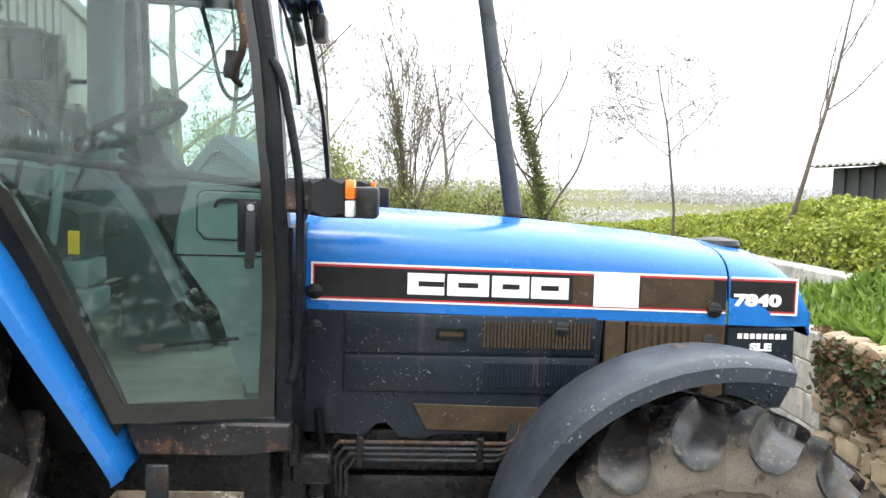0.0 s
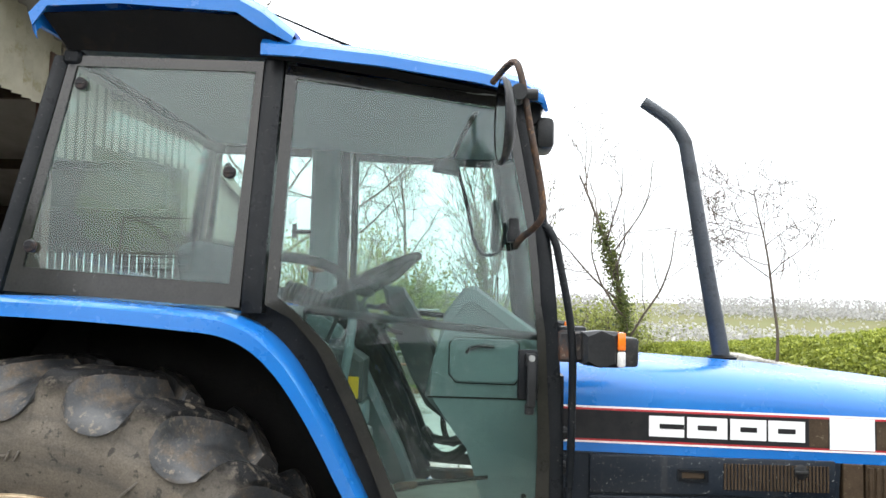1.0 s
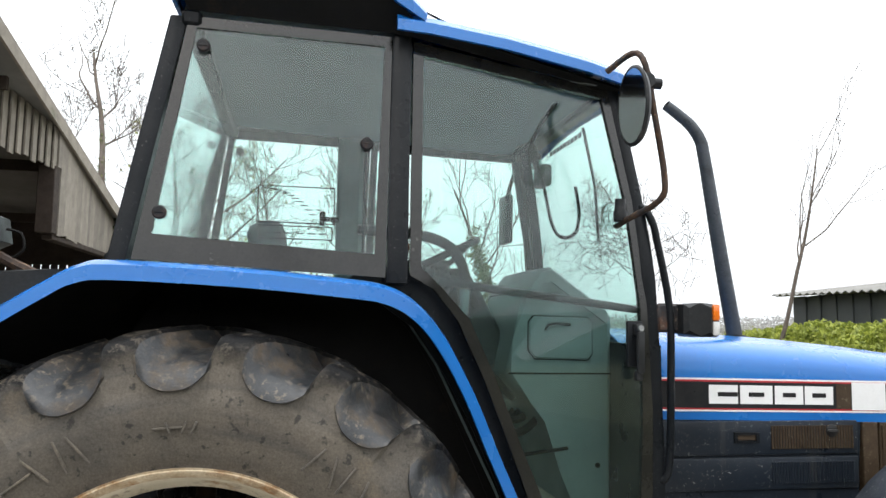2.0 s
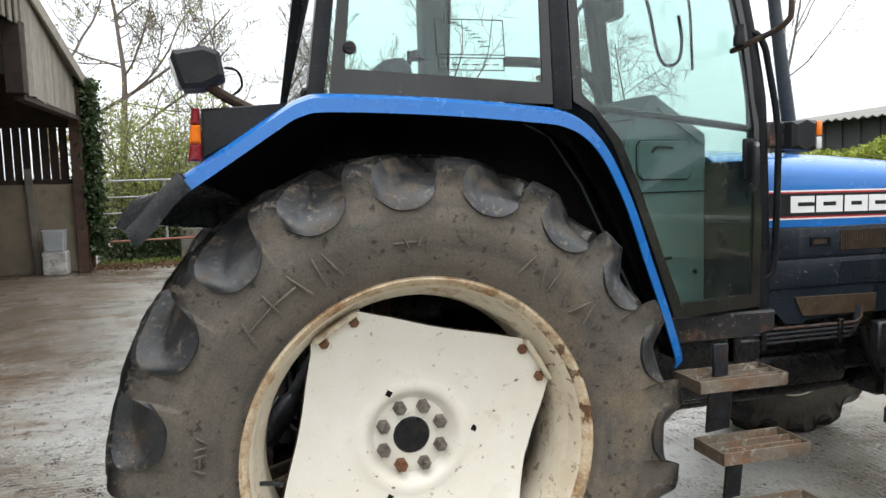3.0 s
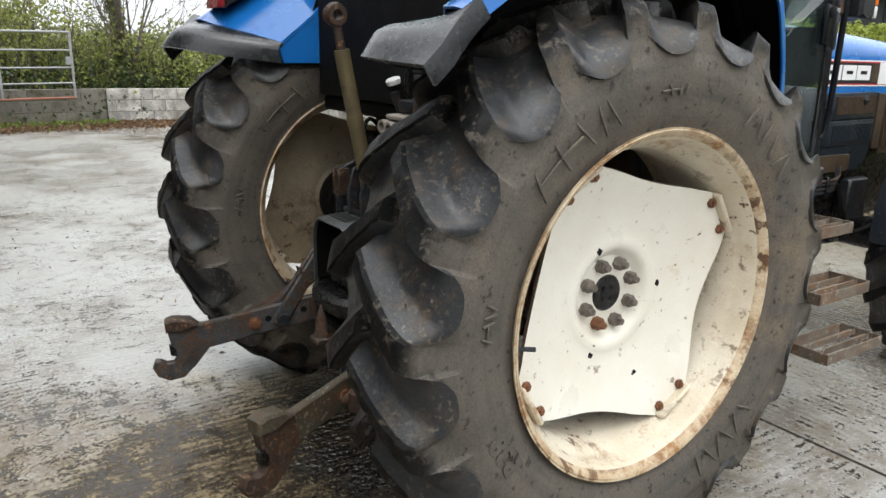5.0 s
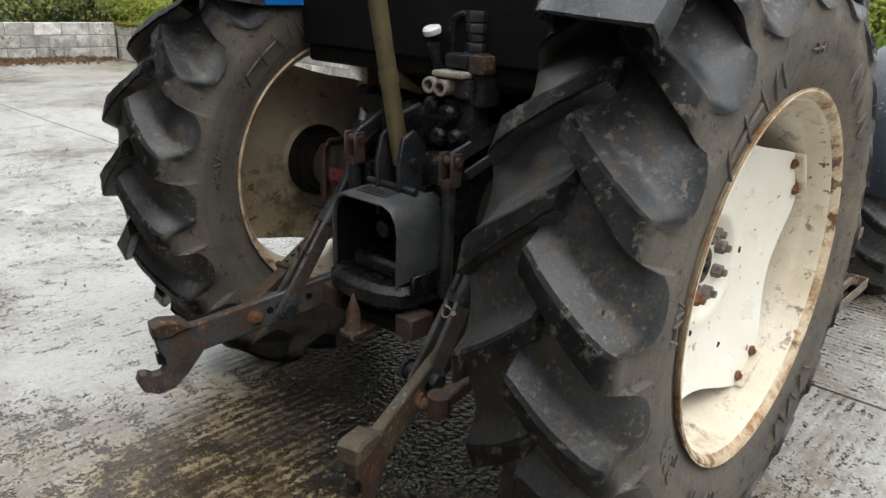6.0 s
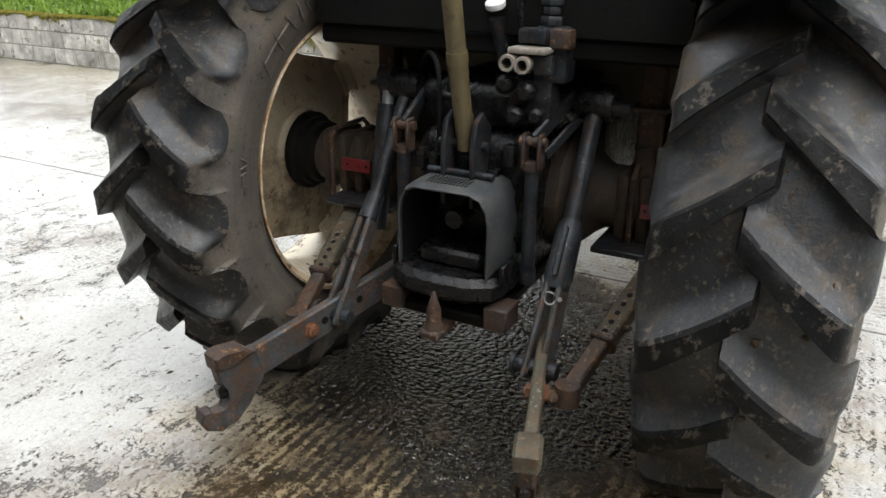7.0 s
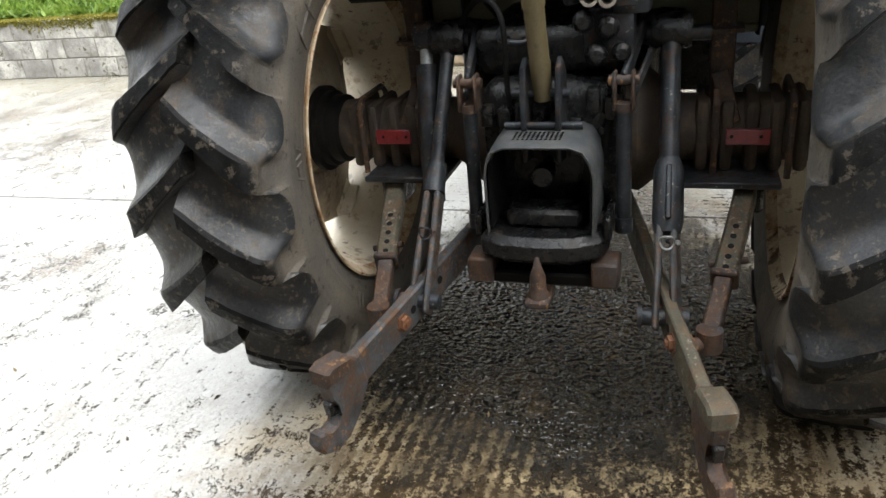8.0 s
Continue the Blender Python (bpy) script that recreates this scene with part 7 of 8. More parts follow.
    add_lathe(bm, [(0, 0.0), (0.026, 0.0), (0.03, 0.006), (0.03, 0.018), (0.024, 0.024), (0, 0.024)], 20, bar_frame((-0.258, -0.044, 1.385), (-0.285, -0.038, 1.46)) @ Matrix.Rotation(radians(-90), 4, 'Z'))
    part("filler_cap", bm, M_DECALWHITE, fl, "pale filler cap")
    # hoses and pipes over the housing
    for pts, r, mm in (([(-0.10, 0.30, 1.15), (-0.22, 0.20, 1.24), (-0.30, 0.12, 1.20), (-0.31, 0.11, 1.0), (-0.305, 0.10, 0.84)], 0.008, M_DARK),
                       ([(-0.25, -0.20, 1.08), (-0.28, -0.19, 1.0), (-0.31, -0.17, 0.90), (-0.30, -0.15, 0.80)], 0.011, M_DARK),
                       ([(-0.20, 0.14, 1.16), (-0.28, 0.13, 1.14), (-0.30, 0.06, 1.13), (-0.24, 0.02, 1.16)], 0.009, M_STEEL),
                       ([(0.0, 0.2, 1.16), (-0.2, 0.22, 1.3), (-0.24, 0.15, 1.36), (-0.2, -0.1, 1.40)], 0.012, M_DARK)):
        bm = bmesh.new()
        add_tube(bm, pts, r, 8, 5)
        part("hose", bm, mm, parent)
    for k in range(8):
        rnd = random.Random(k + 5)
        bm = bmesh.new()
        y, z = -0.18 + 0.05 * k, 0.86 + 0.13 * rnd.random()
        add_box(bm, (-0.335, y - 0.018, z - 0.02), (-0.29, y + 0.018, z + 0.02 + 0.03 * rnd.random()), 0.006, None, 2)
        part("casting_boss", bm, M_IRON, hs)
    # power take-off guard
    bm = bmesh.new()
    prof = []
    for (y, z) in ((0.140, 0.66), (0.142, 0.82), (0.136, 0.86), (0.118, 0.893), (0.09, 0.905), (-0.09, 0.905), (-0.122, 0.893), (-0.142, 0.86), (-0.15, 0.82), (-0.148, 0.66)):
        prof.append((y, z))
    rows = [[(-0.30, y, z) for y, z in prof], [(-0.42, y, z) for y, z in prof], [(-0.49, y, z - 0.004) for y, z in prof], [(-0.505, y * 0.985, z - 0.012) for y, z in prof]]
    add_sheet(bm, rows, 0.006)
    gd = part("pto_guard", bm, M_HOOD, parent, "grey steel hood over the power take-off")
    # black sheet added within the hood to give its hollow the look of shade
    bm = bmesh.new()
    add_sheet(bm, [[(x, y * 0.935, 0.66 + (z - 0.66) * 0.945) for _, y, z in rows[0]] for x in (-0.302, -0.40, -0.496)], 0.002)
    part("guard_lining", bm, M_DARK, gd, "black sheet standing in for shade inside the hood")
    for i in range(11):
        for j in range(5):
            bm = bmesh.new()
            add_lathe(bm, [(0, 0), (0.0038, 0), (0.0038, 0.0015), (0, 0.0015)], 6, Matrix.Translation((-0.415 - j * 0.0135, -0.055 + i * 0.0125 - 0.005, 0.9118 - (0.002 if j > 3 else 0))) @ Matrix.Rotation(radians(90), 4, 'X'))
            part("guard_hole", bm, M_DARK, gd, smooth=0)
    bm = bmesh.new()
    add_tube(bm, [(-0.385, -0.11, 0.922), (-0.385, 0.105, 0.922)], 0.011, 10)
    part("guard_hinge", bm, M_STEEL, gd)
    bm = bmesh.new()
    add_lathe(bm, [(0, 0.0), (0.028, 0.0), (0.032, 0.008), (0.032, 0.05), (0.022, 0.055), (0.022, 0.10), (0.10, 0.105), (0.10, 0.12), (0, 0.12)], 20, Matrix.Translation((-0.425, 0.0, 0.785)) @ Matrix.Rotation(radians(-90), 4, 'Z'))
    part("pto_shaft", bm, M_IRON, parent, "oily power take-off shaft")
    # pick-up hitch
    bm = bmesh.new()
    body = [(-0.30, -0.185), (-0.30, 0.185), (-0.44, 0.185), (-0.50, 0.165), (-0.535, 0.10), (-0.545, 0.0), (-0.535, -0.10), (-0.50, -0.165), (-0.44, -0.185)]
    add_prism(bm, body, 'z', 0.565, 0.645, 0.02)
    ht = part("pick_up_hitch", bm, M_IRON, parent, "black pick-up hitch with upright pin")
    bm = bmesh.new()
    add_box(bm, (-0.46, -0.11, 0.645), (-0.36, 0.10, 0.70), 0.012)
    part("hitch_block", bm, M_IRON, ht)
    for s in (-1, 1):
        bm = bmesh.new()
        add_box(bm, (-0.47, min(s * 0.172, s * 0.19), 0.62), (-0.33, max(s * 0.172, s * 0.19), 0.685), 0.004)
        part("hitch_cheek", bm, M_IRON, ht)
        bm = bmesh.new()
        add_box(bm, (-0.50, min(s * 0.14, s * 0.215), 0.485), (-0.40, max(s * 0.14, s * 0.215), 0.56), 0.006)
        part("hitch_foot", bm, M_RUST, ht)
    bm = bmesh.new()
    add_box(bm, (-0.48, -0.15, 0.475), (0.15, 0.15, 0.515), 0.008)
    part("drawbar", bm, M_DARK, ht)
    bm = bmesh.new()
    add_lathe(bm, [(0, 0.105), (0.006, 0.10), (0.014, 0.07), (0.022, 0.045), (0.024, 0.0), (0.03, -0.01), (0.03, -0.03), (0, -0.03)], 18, Matrix.Translation((-0.545, 0, 0.495)) @ Matrix.Rotation(radians(90), 4, 'X'))
    add_box(bm, (-0.58, -0.035, 0.45), (-0.46, 0.035, 0.478), 0.008)
    part("hitch_pin", bm, M_RUST, ht)


shader_pale = shader("pale_coupling_sleeve", (0.34, 0.31, 0.27, 1), 0.5, metal=0.2, second=(0.22, 0.19, 0.16, 1), scale=20, dirt=(0.07, 0.06, 0.05, 1), dirt_amount=0.4, dirt_scale=20)
build_rear(tractor)


def lettering(parent, words, m, height, material, depth=0.001):
    """Words in the built-in font as a thin mesh; m places its lower left corner in the plane x-y."""
    cu = bpy.data.curves.new("lettering", 'FONT')
    cu.body, cu.size, cu.extrude, cu.offset = words, height * 1.42, depth, 0.004 * height / 0.05
    tmp = new("lettering", cu)
    me = bpy.data.meshes.new_from_object(tmp.evaluated_get(bpy.context.evaluated_depsgraph_get()))
    bpy.data.objects.remove(tmp)
    me.materials.clear()
    me.materials.append(material)
    ob = new("lettering", me)
    ob.parent, ob.matrix_basis = parent, m
    return ob


side_plane = Matrix.Rotation(radians(90), 4, 'X')
nose_letters = lettering(tractor, "7840", Matrix.Translation((2.942, -0.3305, 1.378)) @ side_plane @ Matrix.Diagonal((1.55, 1, 1, 1)), 0.037, M_DECALWHITE)
lettering(tractor, "SLE", Matrix.Translation((3.01, -0.3245, 1.222)) @ side_plane @ Matrix.Diagonal((1.5, 1, 1, 1)), 0.024, M_DECALWHITE)
for k in range(8):
    bm = bmesh.new()
    add_box(bm, (2.965 + k * 0.022, -0.3245, 1.262), (2.981 + k * 0.022, -0.3225, 1.280), 0)
    part("badge_bar", bm, M_DECALWHITE, tractor, smooth=0)
# tyre size on the sidewall
for sd_tyre in [o for o in bpy.data.objects if o.name.startswith("tyre") and o.parent.name == "rear_wheel"][:1]:
    a0 = radians(213)
    lettering(sd_tyre, "R38", Matrix.Translation((0.585 * math.cos(a0), -0.2555, 0.585 * math.sin(a0))) @ Matrix.Rotation(-(a0 - radians(90)), 4, 'Y') @ side_plane, 0.055, M_SIDEWALL, 0.003)

# chart decal on the quarter window: thin lines
M_LINE = shader("dark_line_decal", (0.03, 0.03, 0.03, 1), 0.5)


def pane_bar(parent, x0, x1, z0, z1, d=0.0):
    bm = bmesh.new()
    add_slab(bm, [(x0, z0), (x1, z0), (x1, z1), (x0, z1)], lambda x, z: -(cab_y(x, z) - 0.0035), -0.0006)
    part("chart_line", bm, M_LINE, parent, smooth=0)


chart = [o for o in tractor.children if o.name.startswith("quarter_window")][0]
for x0, x1, z0, z1 in ((0.13, 0.355, 1.968, 1.971), (0.13, 0.355, 2.078, 2.081), (0.13, 0.133, 1.968, 2.081), (0.352, 0.355, 1.968, 2.081), (0.135, 0.35, 1.92, 1.923), (0.135, 0.35, 1.958, 1.961), (0.135, 0.138, 1.92, 1.961), (0.347, 0.35, 1.92, 1.961)):
    pane_bar(chart, x0, x1, z0, z1)
for k in range(11):
    x = 0.15 + 0.013 * k
    pane_bar(chart, x, x + 0.022, 2.070 - 0.00075 * k * k, 2.0725 - 0.00075 * k * k)
for k in range(6):
    pane_bar(chart, 0.145 + 0.033 * k, 0.168 + 0.033 * k, 1.937, 1.940)
# dealer's strip on the windscreen as plain bars
for k in range(9):
    bm = bmesh.new()
    add_box(bm, (1.362, -0.20 + k * 0.045, 2.445), (1.3635, -0.168 + k * 0.045, 2.466), 0, Matrix())
    part("screen_strip_bar", bm, M_LINE, tractor, smooth=0)


# ---- foliage tools ----
def leaf_material(name, a, b, rough=0.5):
    m = bpy.data.materials.new(name)
    m.use_nodes = True
    n, l = m.node_tree.nodes, m.node_tree.links
    bs = n["Principled BSDF"]
    g, x = n.new("ShaderNodeNewGeometry"), n.new("ShaderNodeMix")
    x.data_type = 'RGBA'
    x.inputs[6].default_value, x.inputs[7].default_value = a, b
    l.new(g.outputs["Random Per Island"], x.inputs[0])
    l.new(x.outputs[2], bs.inputs["Base Color"])
    bs.inputs["Roughness"].default_value = rough
    tr, mx = n.new("ShaderNodeBsdfTranslucent"), n.new("ShaderNodeMixShader")
    l.new(x.outputs[2], tr.inputs[0])
    mx.inputs[0].default_value = 0.35
    l.new(bs.outputs[0], mx.inputs[1])
    l.new(tr.outputs[0], mx.inputs[2])
    l.new(mx.outputs[0], n["Material Output"].inputs[0])
    return m


L_HEDGE = leaf_material("fresh_hedge_leaf", (0.13, 0.17, 0.022, 1), (0.40, 0.44, 0.075, 1))
L_SCRUB = leaf_material("spring_scrub_leaf", (0.13, 0.145, 0.05, 1), (0.36, 0.40, 0.10, 1))
L_IVY = leaf_material("dark_ivy_leaf", (0.022, 0.045, 0.014, 1), (0.06, 0.09, 0.03, 1), 0.4)
L_TREEIVY = leaf_material("tree_ivy_leaf", (0.06, 0.085, 0.022, 1), (0.17, 0.20, 0.05, 1), 0.4)
L_GRASS = leaf_material("rank_grass_blade", (0.08, 0.15, 0.02, 1), (0.22, 0.32, 0.05, 1))
L_DEAD = leaf_material("dead_leaf", (0.10, 0.06, 0.03, 1), (0.22, 0.13, 0.07, 1), 0.7)
L_MOSS = leaf_material("yellow_moss_tuft", (0.14, 0.14, 0.02, 1), (0.28, 0.24, 0.04, 1), 0.8)
L_STRAW = leaf_material("straw_and_grit", (0.05, 0.035, 0.02, 1), (0.30, 0.22, 0.12, 1), 0.8)
M_BARK = shader("grey_brown_bark", (0.13, 0.105, 0.085, 1), 0.85, second=(0.075, 0.06, 0.05, 1), scale=9, dirt=(0.11, 0.13, 0.06, 1), dirt_amount=0.35, dirt_scale=3, bump=0.003, bump_scale=40)


def leaf_mesh(name, places, size, material, rng_, long=1.5, upright=0.0, parent=None, fold=0.25):
    """Many small folded leaves at the given places, as one mesh."""
    p = np.asarray(places, float)
    k = len(p)
    d = rng_.normal(size=(k, 3))
    d[:, 2] += upright
    d /= np.linalg.norm(d, axis=1)[:, None]
    e = np.cross(d, rng_.normal(size=(k, 3)))
    e /= np.linalg.norm(e, axis=1)[:, None]
    nrm = np.cross(d, e)
    s = size * rng_.uniform(0.6, 1.35, k)[:, None]
    tip, base = p + d * s * long * 0.5, p - d * s * long * 0.5
    a = p + e * s * 0.5 + nrm * s * fold
    b = p - e * s * 0.5 + nrm * s * fold
    v = np.stack([base, a, tip, b], 1).reshape(-1, 3)
    f = np.arange(4 * k).reshape(-1, 4)
    tri = np.concatenate([f[:, [0, 1, 2]], f[:, [0, 2, 3]]], 1).reshape(-1, 3)
    me = bpy.data.meshes.new(name)
    me.from_pydata(v.tolist(), [], tri.tolist())
    me.materials.append(material)
    ob = new(name, me)
    if parent:
        ob.parent = parent
    return ob


def clumps(rng_, centres, spread, count):
    """Places scattered about the centres."""
    c = np.asarray(centres, float)
    i = rng_.integers(0, len(c), count)
    return c[i] + rng_.normal(size=(count, 3)) * np.asarray(spread)


def bare_tree(name, label, at, height, seed, spread=0.5, trunk=0.05, lean=(0, 0), depth=4, ivy=0, leaves=0, fork=3, up=0.55, leaf_size=0.04, base_split=1, bare=0.25):
    """A bare tree: tapered trunk, limbs and twigs; optional ivy and young leaves."""
    rnd = random.Random(seed)
    rng_ = np.random.default_rng(seed)
    t = thing(name, label, "tree", at=at)
    tb, cb = bmesh.new(), bmesh.new()
    tips, stem = [], []

    thin = 0.0021 * max(1.0, math.hypot(at[0] + 0.5, at[1] + 3.5) / 6)

    def grow(bm, p, d, length, r, level):
        pts, q = [p], p
        dd = d.copy()
        n = 8 if level < 2 else 5
        bend = Vector((rnd.uniform(-1, 1), rnd.uniform(-1, 1), 0)) * 0.05
        for _ in range(n):
            dd = (dd + bend + Vector((rnd.uniform(-1, 1), rnd.uniform(-1, 1), rnd.uniform(-0.6, 0.6))) * (0.20 if level else 0.09) + Vector((0, 0, up * (0.16 if level else 0.04)))).normalized()
            q = q + dd * length / n
            pts.append(q)
        end = max(thin * 0.7, r * (0.3 if level else 0.25))
        add_tube(bm, pts, [r, r * 0.72, end], 7 if level < 1 else (5 if level < 2 else 3), 0 if level > 1 else 2, caps=False)
        if level == 0:
            stem.extend(pts)
        if level >= 2:
            tips.extend(pts[1:])
        if level >= depth:
            return
        k = fork + (4 if level == 0 else rnd.choice((0, 1, 2)))
        for i in range(k):
            f = min(0.98, (i + rnd.uniform(0.2, 0.9)) / k * 0.8 + 0.2) if level else min(0.97, bare + (i + rnd.random()) / k * (1 - bare))
            j = min(n - 1, int(f * n))
            base = pts[j].lerp(pts[j + 1], f * n - j)
            along = (pts[j + 1] - pts[j]).normalized()
            a = rnd.uniform(0, 2 * math.pi)
            side = along.cross(Vector((math.cos(a), math.sin(a), 0.35)).normalized()).normalized()
            nd = (along * (1 - spread) + side * spread * rnd.uniform(0.8, 1.35)).normalized()
            grow(cb, base, nd, length * rnd.uniform(0.40, 0.62) * (1.15 - 0.55 * f), max(thin, r * (1 - 0.62 * f) * 0.5), level + 1)

    for b in range(base_split):
        d0 = Vector((lean[0] + rnd.uniform(-0.25, 0.25) * (base_split > 1), lean[1] + rnd.uniform(-0.2, 0.2) * (base_split > 1), 1)).normalized()
        grow(tb, Vector((0, 0, -0.05)), d0, height * 0.92 * (1 if b == 0 else rnd.uniform(0.6, 0.9)), trunk * (1 if b == 0 else 0.6), 0)
    part("trunk", tb, M_BARK, t)
    part("crown", cb, M_BARK, t)
    if ivy:
        c = [stem[i].lerp(stem[i + 1], rnd.random()) for i in range(min(len(stem) - 1, 6)) for _ in range(6)]
        leaf_mesh("ivy", clumps(rng_, [tuple(v) for v in c], (0.075, 0.075, 0.2), ivy), 0.055, L_TREEIVY, rng_, 1.1, parent=t)
    if leaves:
        leaf_mesh("young_leaves", clumps(rng_, [tuple(v) for v in tips], (0.07, 0.07, 0.07), leaves), leaf_size, L_SCRUB, rng_, 1.3, parent=t)
    return t


# ---- barn with open gable ----
M_BOARD = shader("weathered_grey_board", (0.27, 0.24, 0.20, 1), 0.8, second=(0.16, 0.14, 0.115, 1), amount=0.8, scale=5, dirt=(0.11, 0.12, 0.07, 1), dirt_amount=0.36, dirt_scale=2, bump=0.002, bump_scale=40, vary=0.22)
M_SHEET = shader("lichen_grey_cement_sheet", (0.30, 0.28, 0.22, 1), 0.85, second=(0.20, 0.185, 0.14, 1), amount=0.7, scale=2.5, dirt=(0.14, 0.12, 0.05, 1), dirt_amount=0.4, dirt_scale=2, grain=0.0)
M_TIMBER = shader("dark_barn_timber", (0.045, 0.032, 0.024, 1), 0.8, second=(0.025, 0.018, 0.014, 1), scale=6, bump=0.002)
M_REDPOST = shader("rust_brown_post", (0.095, 0.045, 0.028, 1), 0.75, second=(0.05, 0.028, 0.02, 1), scale=4, bump=0.002)
M_BLOCK = shader("weathered_concrete_block", (0.42, 0.405, 0.375, 1), 0.9, second=(0.20, 0.19, 0.175, 1), amount=0.7, scale=5, dirt=(0.62, 0.60, 0.55, 1), dirt_amount=0.46, dirt_scale=3.5, speckle=(0.10, 0.09, 0.06, 1), speckle_scale=14, speckle_amount=0.60, bump=0.005, bump_scale=45, vary=0.18, grain=0.25, streak=(0.13, 0.12, 0.075, 1), streak_amount=0.42)
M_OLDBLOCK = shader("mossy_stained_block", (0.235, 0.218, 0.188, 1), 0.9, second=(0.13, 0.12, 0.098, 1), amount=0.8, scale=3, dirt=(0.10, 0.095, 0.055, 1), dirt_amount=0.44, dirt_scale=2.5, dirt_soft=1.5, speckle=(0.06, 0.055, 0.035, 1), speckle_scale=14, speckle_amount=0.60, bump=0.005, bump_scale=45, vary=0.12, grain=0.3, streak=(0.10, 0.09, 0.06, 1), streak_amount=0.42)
M_MORTAR = shader("grey_mortar", (0.25, 0.235, 0.205, 1), 0.95, second=(0.16, 0.15, 0.12, 1), scale=8, bump=0.003)
M_BARNBLOCK = shader("dim_rendered_blockwork", (0.30, 0.25, 0.18, 1), 0.9, second=(0.17, 0.14, 0.10, 1), amount=0.8, scale=1.6, dirt=(0.09, 0.075, 0.055, 1), dirt_amount=0.4, dirt_scale=1.2, bump=0.003)
M_STONE = shader("brown_rubble_stone", (0.34, 0.27, 0.18, 1), 0.9, second=(0.20, 0.15, 0.10, 1), amount=0.7, scale=6, dirt=(0.12, 0.12, 0.06, 1), dirt_amount=0.40, dirt_scale=6, bump=0.008, bump_scale=26, vary=0.3, grain=0.3)
M_CLAD = shader("dark_grey_steel_cladding", (0.060, 0.066, 0.068, 1), 0.5, second=(0.045, 0.05, 0.052, 1), scale=1.5, bump=0.0005)
M_ROOFSHEET = shader("grey_fibre_roof", (0.22, 0.215, 0.20, 1), 0.85, second=(0.16, 0.155, 0.14, 1), scale=1.4, grain=0.0)


def barn_roof_z(y):
    return 4.455 - 0.207 * (y - 7.26)


def build_barn():
    barn = thing("barn", "open-ended timber barn with grey boarded gable and ivy corner", "barn", at=(-3.1, 12, 0))
    inv = Matrix.Translation((3.1, -12, 0))

    def bpart(name, bm, mat, parent=barn, label="", smooth=38):
        bmesh.ops.transform(bm, matrix=inv, verts=bm.verts)
        return part(name, bm, mat, parent, label, smooth)

    def gx(y):
        return -3.68 + (y - 5.6) * 0.256 if y < 8.06 and y > 5.6 else (-3.68 if y <= 5.6 else -3.05 - (y - 8.06) * 0.03)

    # boards of the gable, one by one
    rnd = random.Random(4)
    bm0 = bmesh.new()
    add_box(bm0, (-3.14, 8.0, 3.05), (-3.10, 8.1, 3.2), 0.004)
    gable = bpart("gable_boarding", bm0, M_BOARD, barn, "weathered grey vertical boards under the roof edge")
    y = 5.62
    while y < 12.05:
        w = rnd.uniform(0.135, 0.165)
        z1 = barn_roof_z(y + w) - 0.03
        z0 = (3.45 if y < 6.1 else 3.70 if y < 8.05 else 2.80) + rnd.uniform(-0.03, 0.03)
        bm = bmesh.new()
        x = gx(y + w / 2)
        add_box(bm, (x - 0.012, y + 0.003, z0), (x + 0.012, y + w - 0.003, z1), 0.002, None)
        bpart("board", bm, M_BOARD, gable, smooth=0)
        y += w
    # corrugated sheets on the nearer part
    bm = bmesh.new()
    rows = []
    for k in range(145):
        yy = 5.62 - k * 0.045
        x = -3.68 + 0.03 * math.sin(k * math.pi / 2)
        rows.append([(x, yy, 3.95), (x, yy, barn_roof_z(yy) - 0.03)])
    add_sheet(bm, rows, 0.006)
    bpart("gable_sheet", bm, M_SHEET, barn, "lichen-stained corrugated gable sheet", 60)
    # roof with verge board
    bm = bmesh.new()
    add_prism(bm, [(-1.0, barn_roof_z(-1.0)), (12.35, barn_roof_z(12.35)), (12.35, barn_roof_z(12.35) + 0.05), (-1.0, barn_roof_z(-1.0) + 0.05)], 'x', -14, -3.02)
    bpart("roof", bm, M_ROOFSHEET, barn)
    bm = bmesh.new()
    add_prism(bm, [(-1.0, barn_roof_z(-1.0) - 0.12), (12.4, barn_roof_z(12.4) - 0.12), (12.4, barn_roof_z(12.4) + 0.07), (-1.0, barn_roof_z(-1.0) + 0.07)], 'x', -3.02, -2.985)
    bpart("verge_board", bm, M_BOARD, barn)
    # posts
    for x, y0, z0, z1, w, mm, nm in ((-3.20, 12.0, 0, 3.35, 0.20, M_REDPOST, "corner_post"), (-3.72, 5.45, 0, 4.6, 0.16, M_REDPOST, "steel_post"), (-3.16, 8.06, 2.80, 3.72, 0.22, M_TIMBER, "hanging_post"), (-8.0, 12.0, 0, 3.3, 0.2, M_TIMBER, "inner_post"), (-8.0, 5.5, 0, 4.6, 0.2, M_TIMBER, "inner_post")):
        bm = bmesh.new()
        add_box(bm, (x - w / 2, y0 - w / 2, z0), (x + w / 2, y0 + w / 2, z1), 0.01)
        bpart(nm, bm, mm)
    bm = bmesh.new()
    add_box(bm, (-3.22, 8.1, 2.72), (-3.08, 12.0, 2.80), 0.01)
    bpart("gable_beam", bm, M_TIMBER)
    for yy in (1.5, 4.0, 6.5, 9.0, 11.4):
        bm = bmesh.new()
        zz = barn_roof_z(yy) - 0.12
        add_box(bm, (-14, yy - 0.04, zz - 0.16), (-3.2, yy + 0.04, zz), 0.006)
        bpart("purlin", bm, M_TIMBER)
    # back wall: rendered blockwork below, spaced boards above
    bm = bmesh.new()
    add_box(bm, (-14, 12.05, 0), (-3.3, 12.22, 1.62), 0.02)
    bpart("block_wall", bm, M_BARNBLOCK, barn, "brown rendered blockwork")
    bm = bmesh.new()
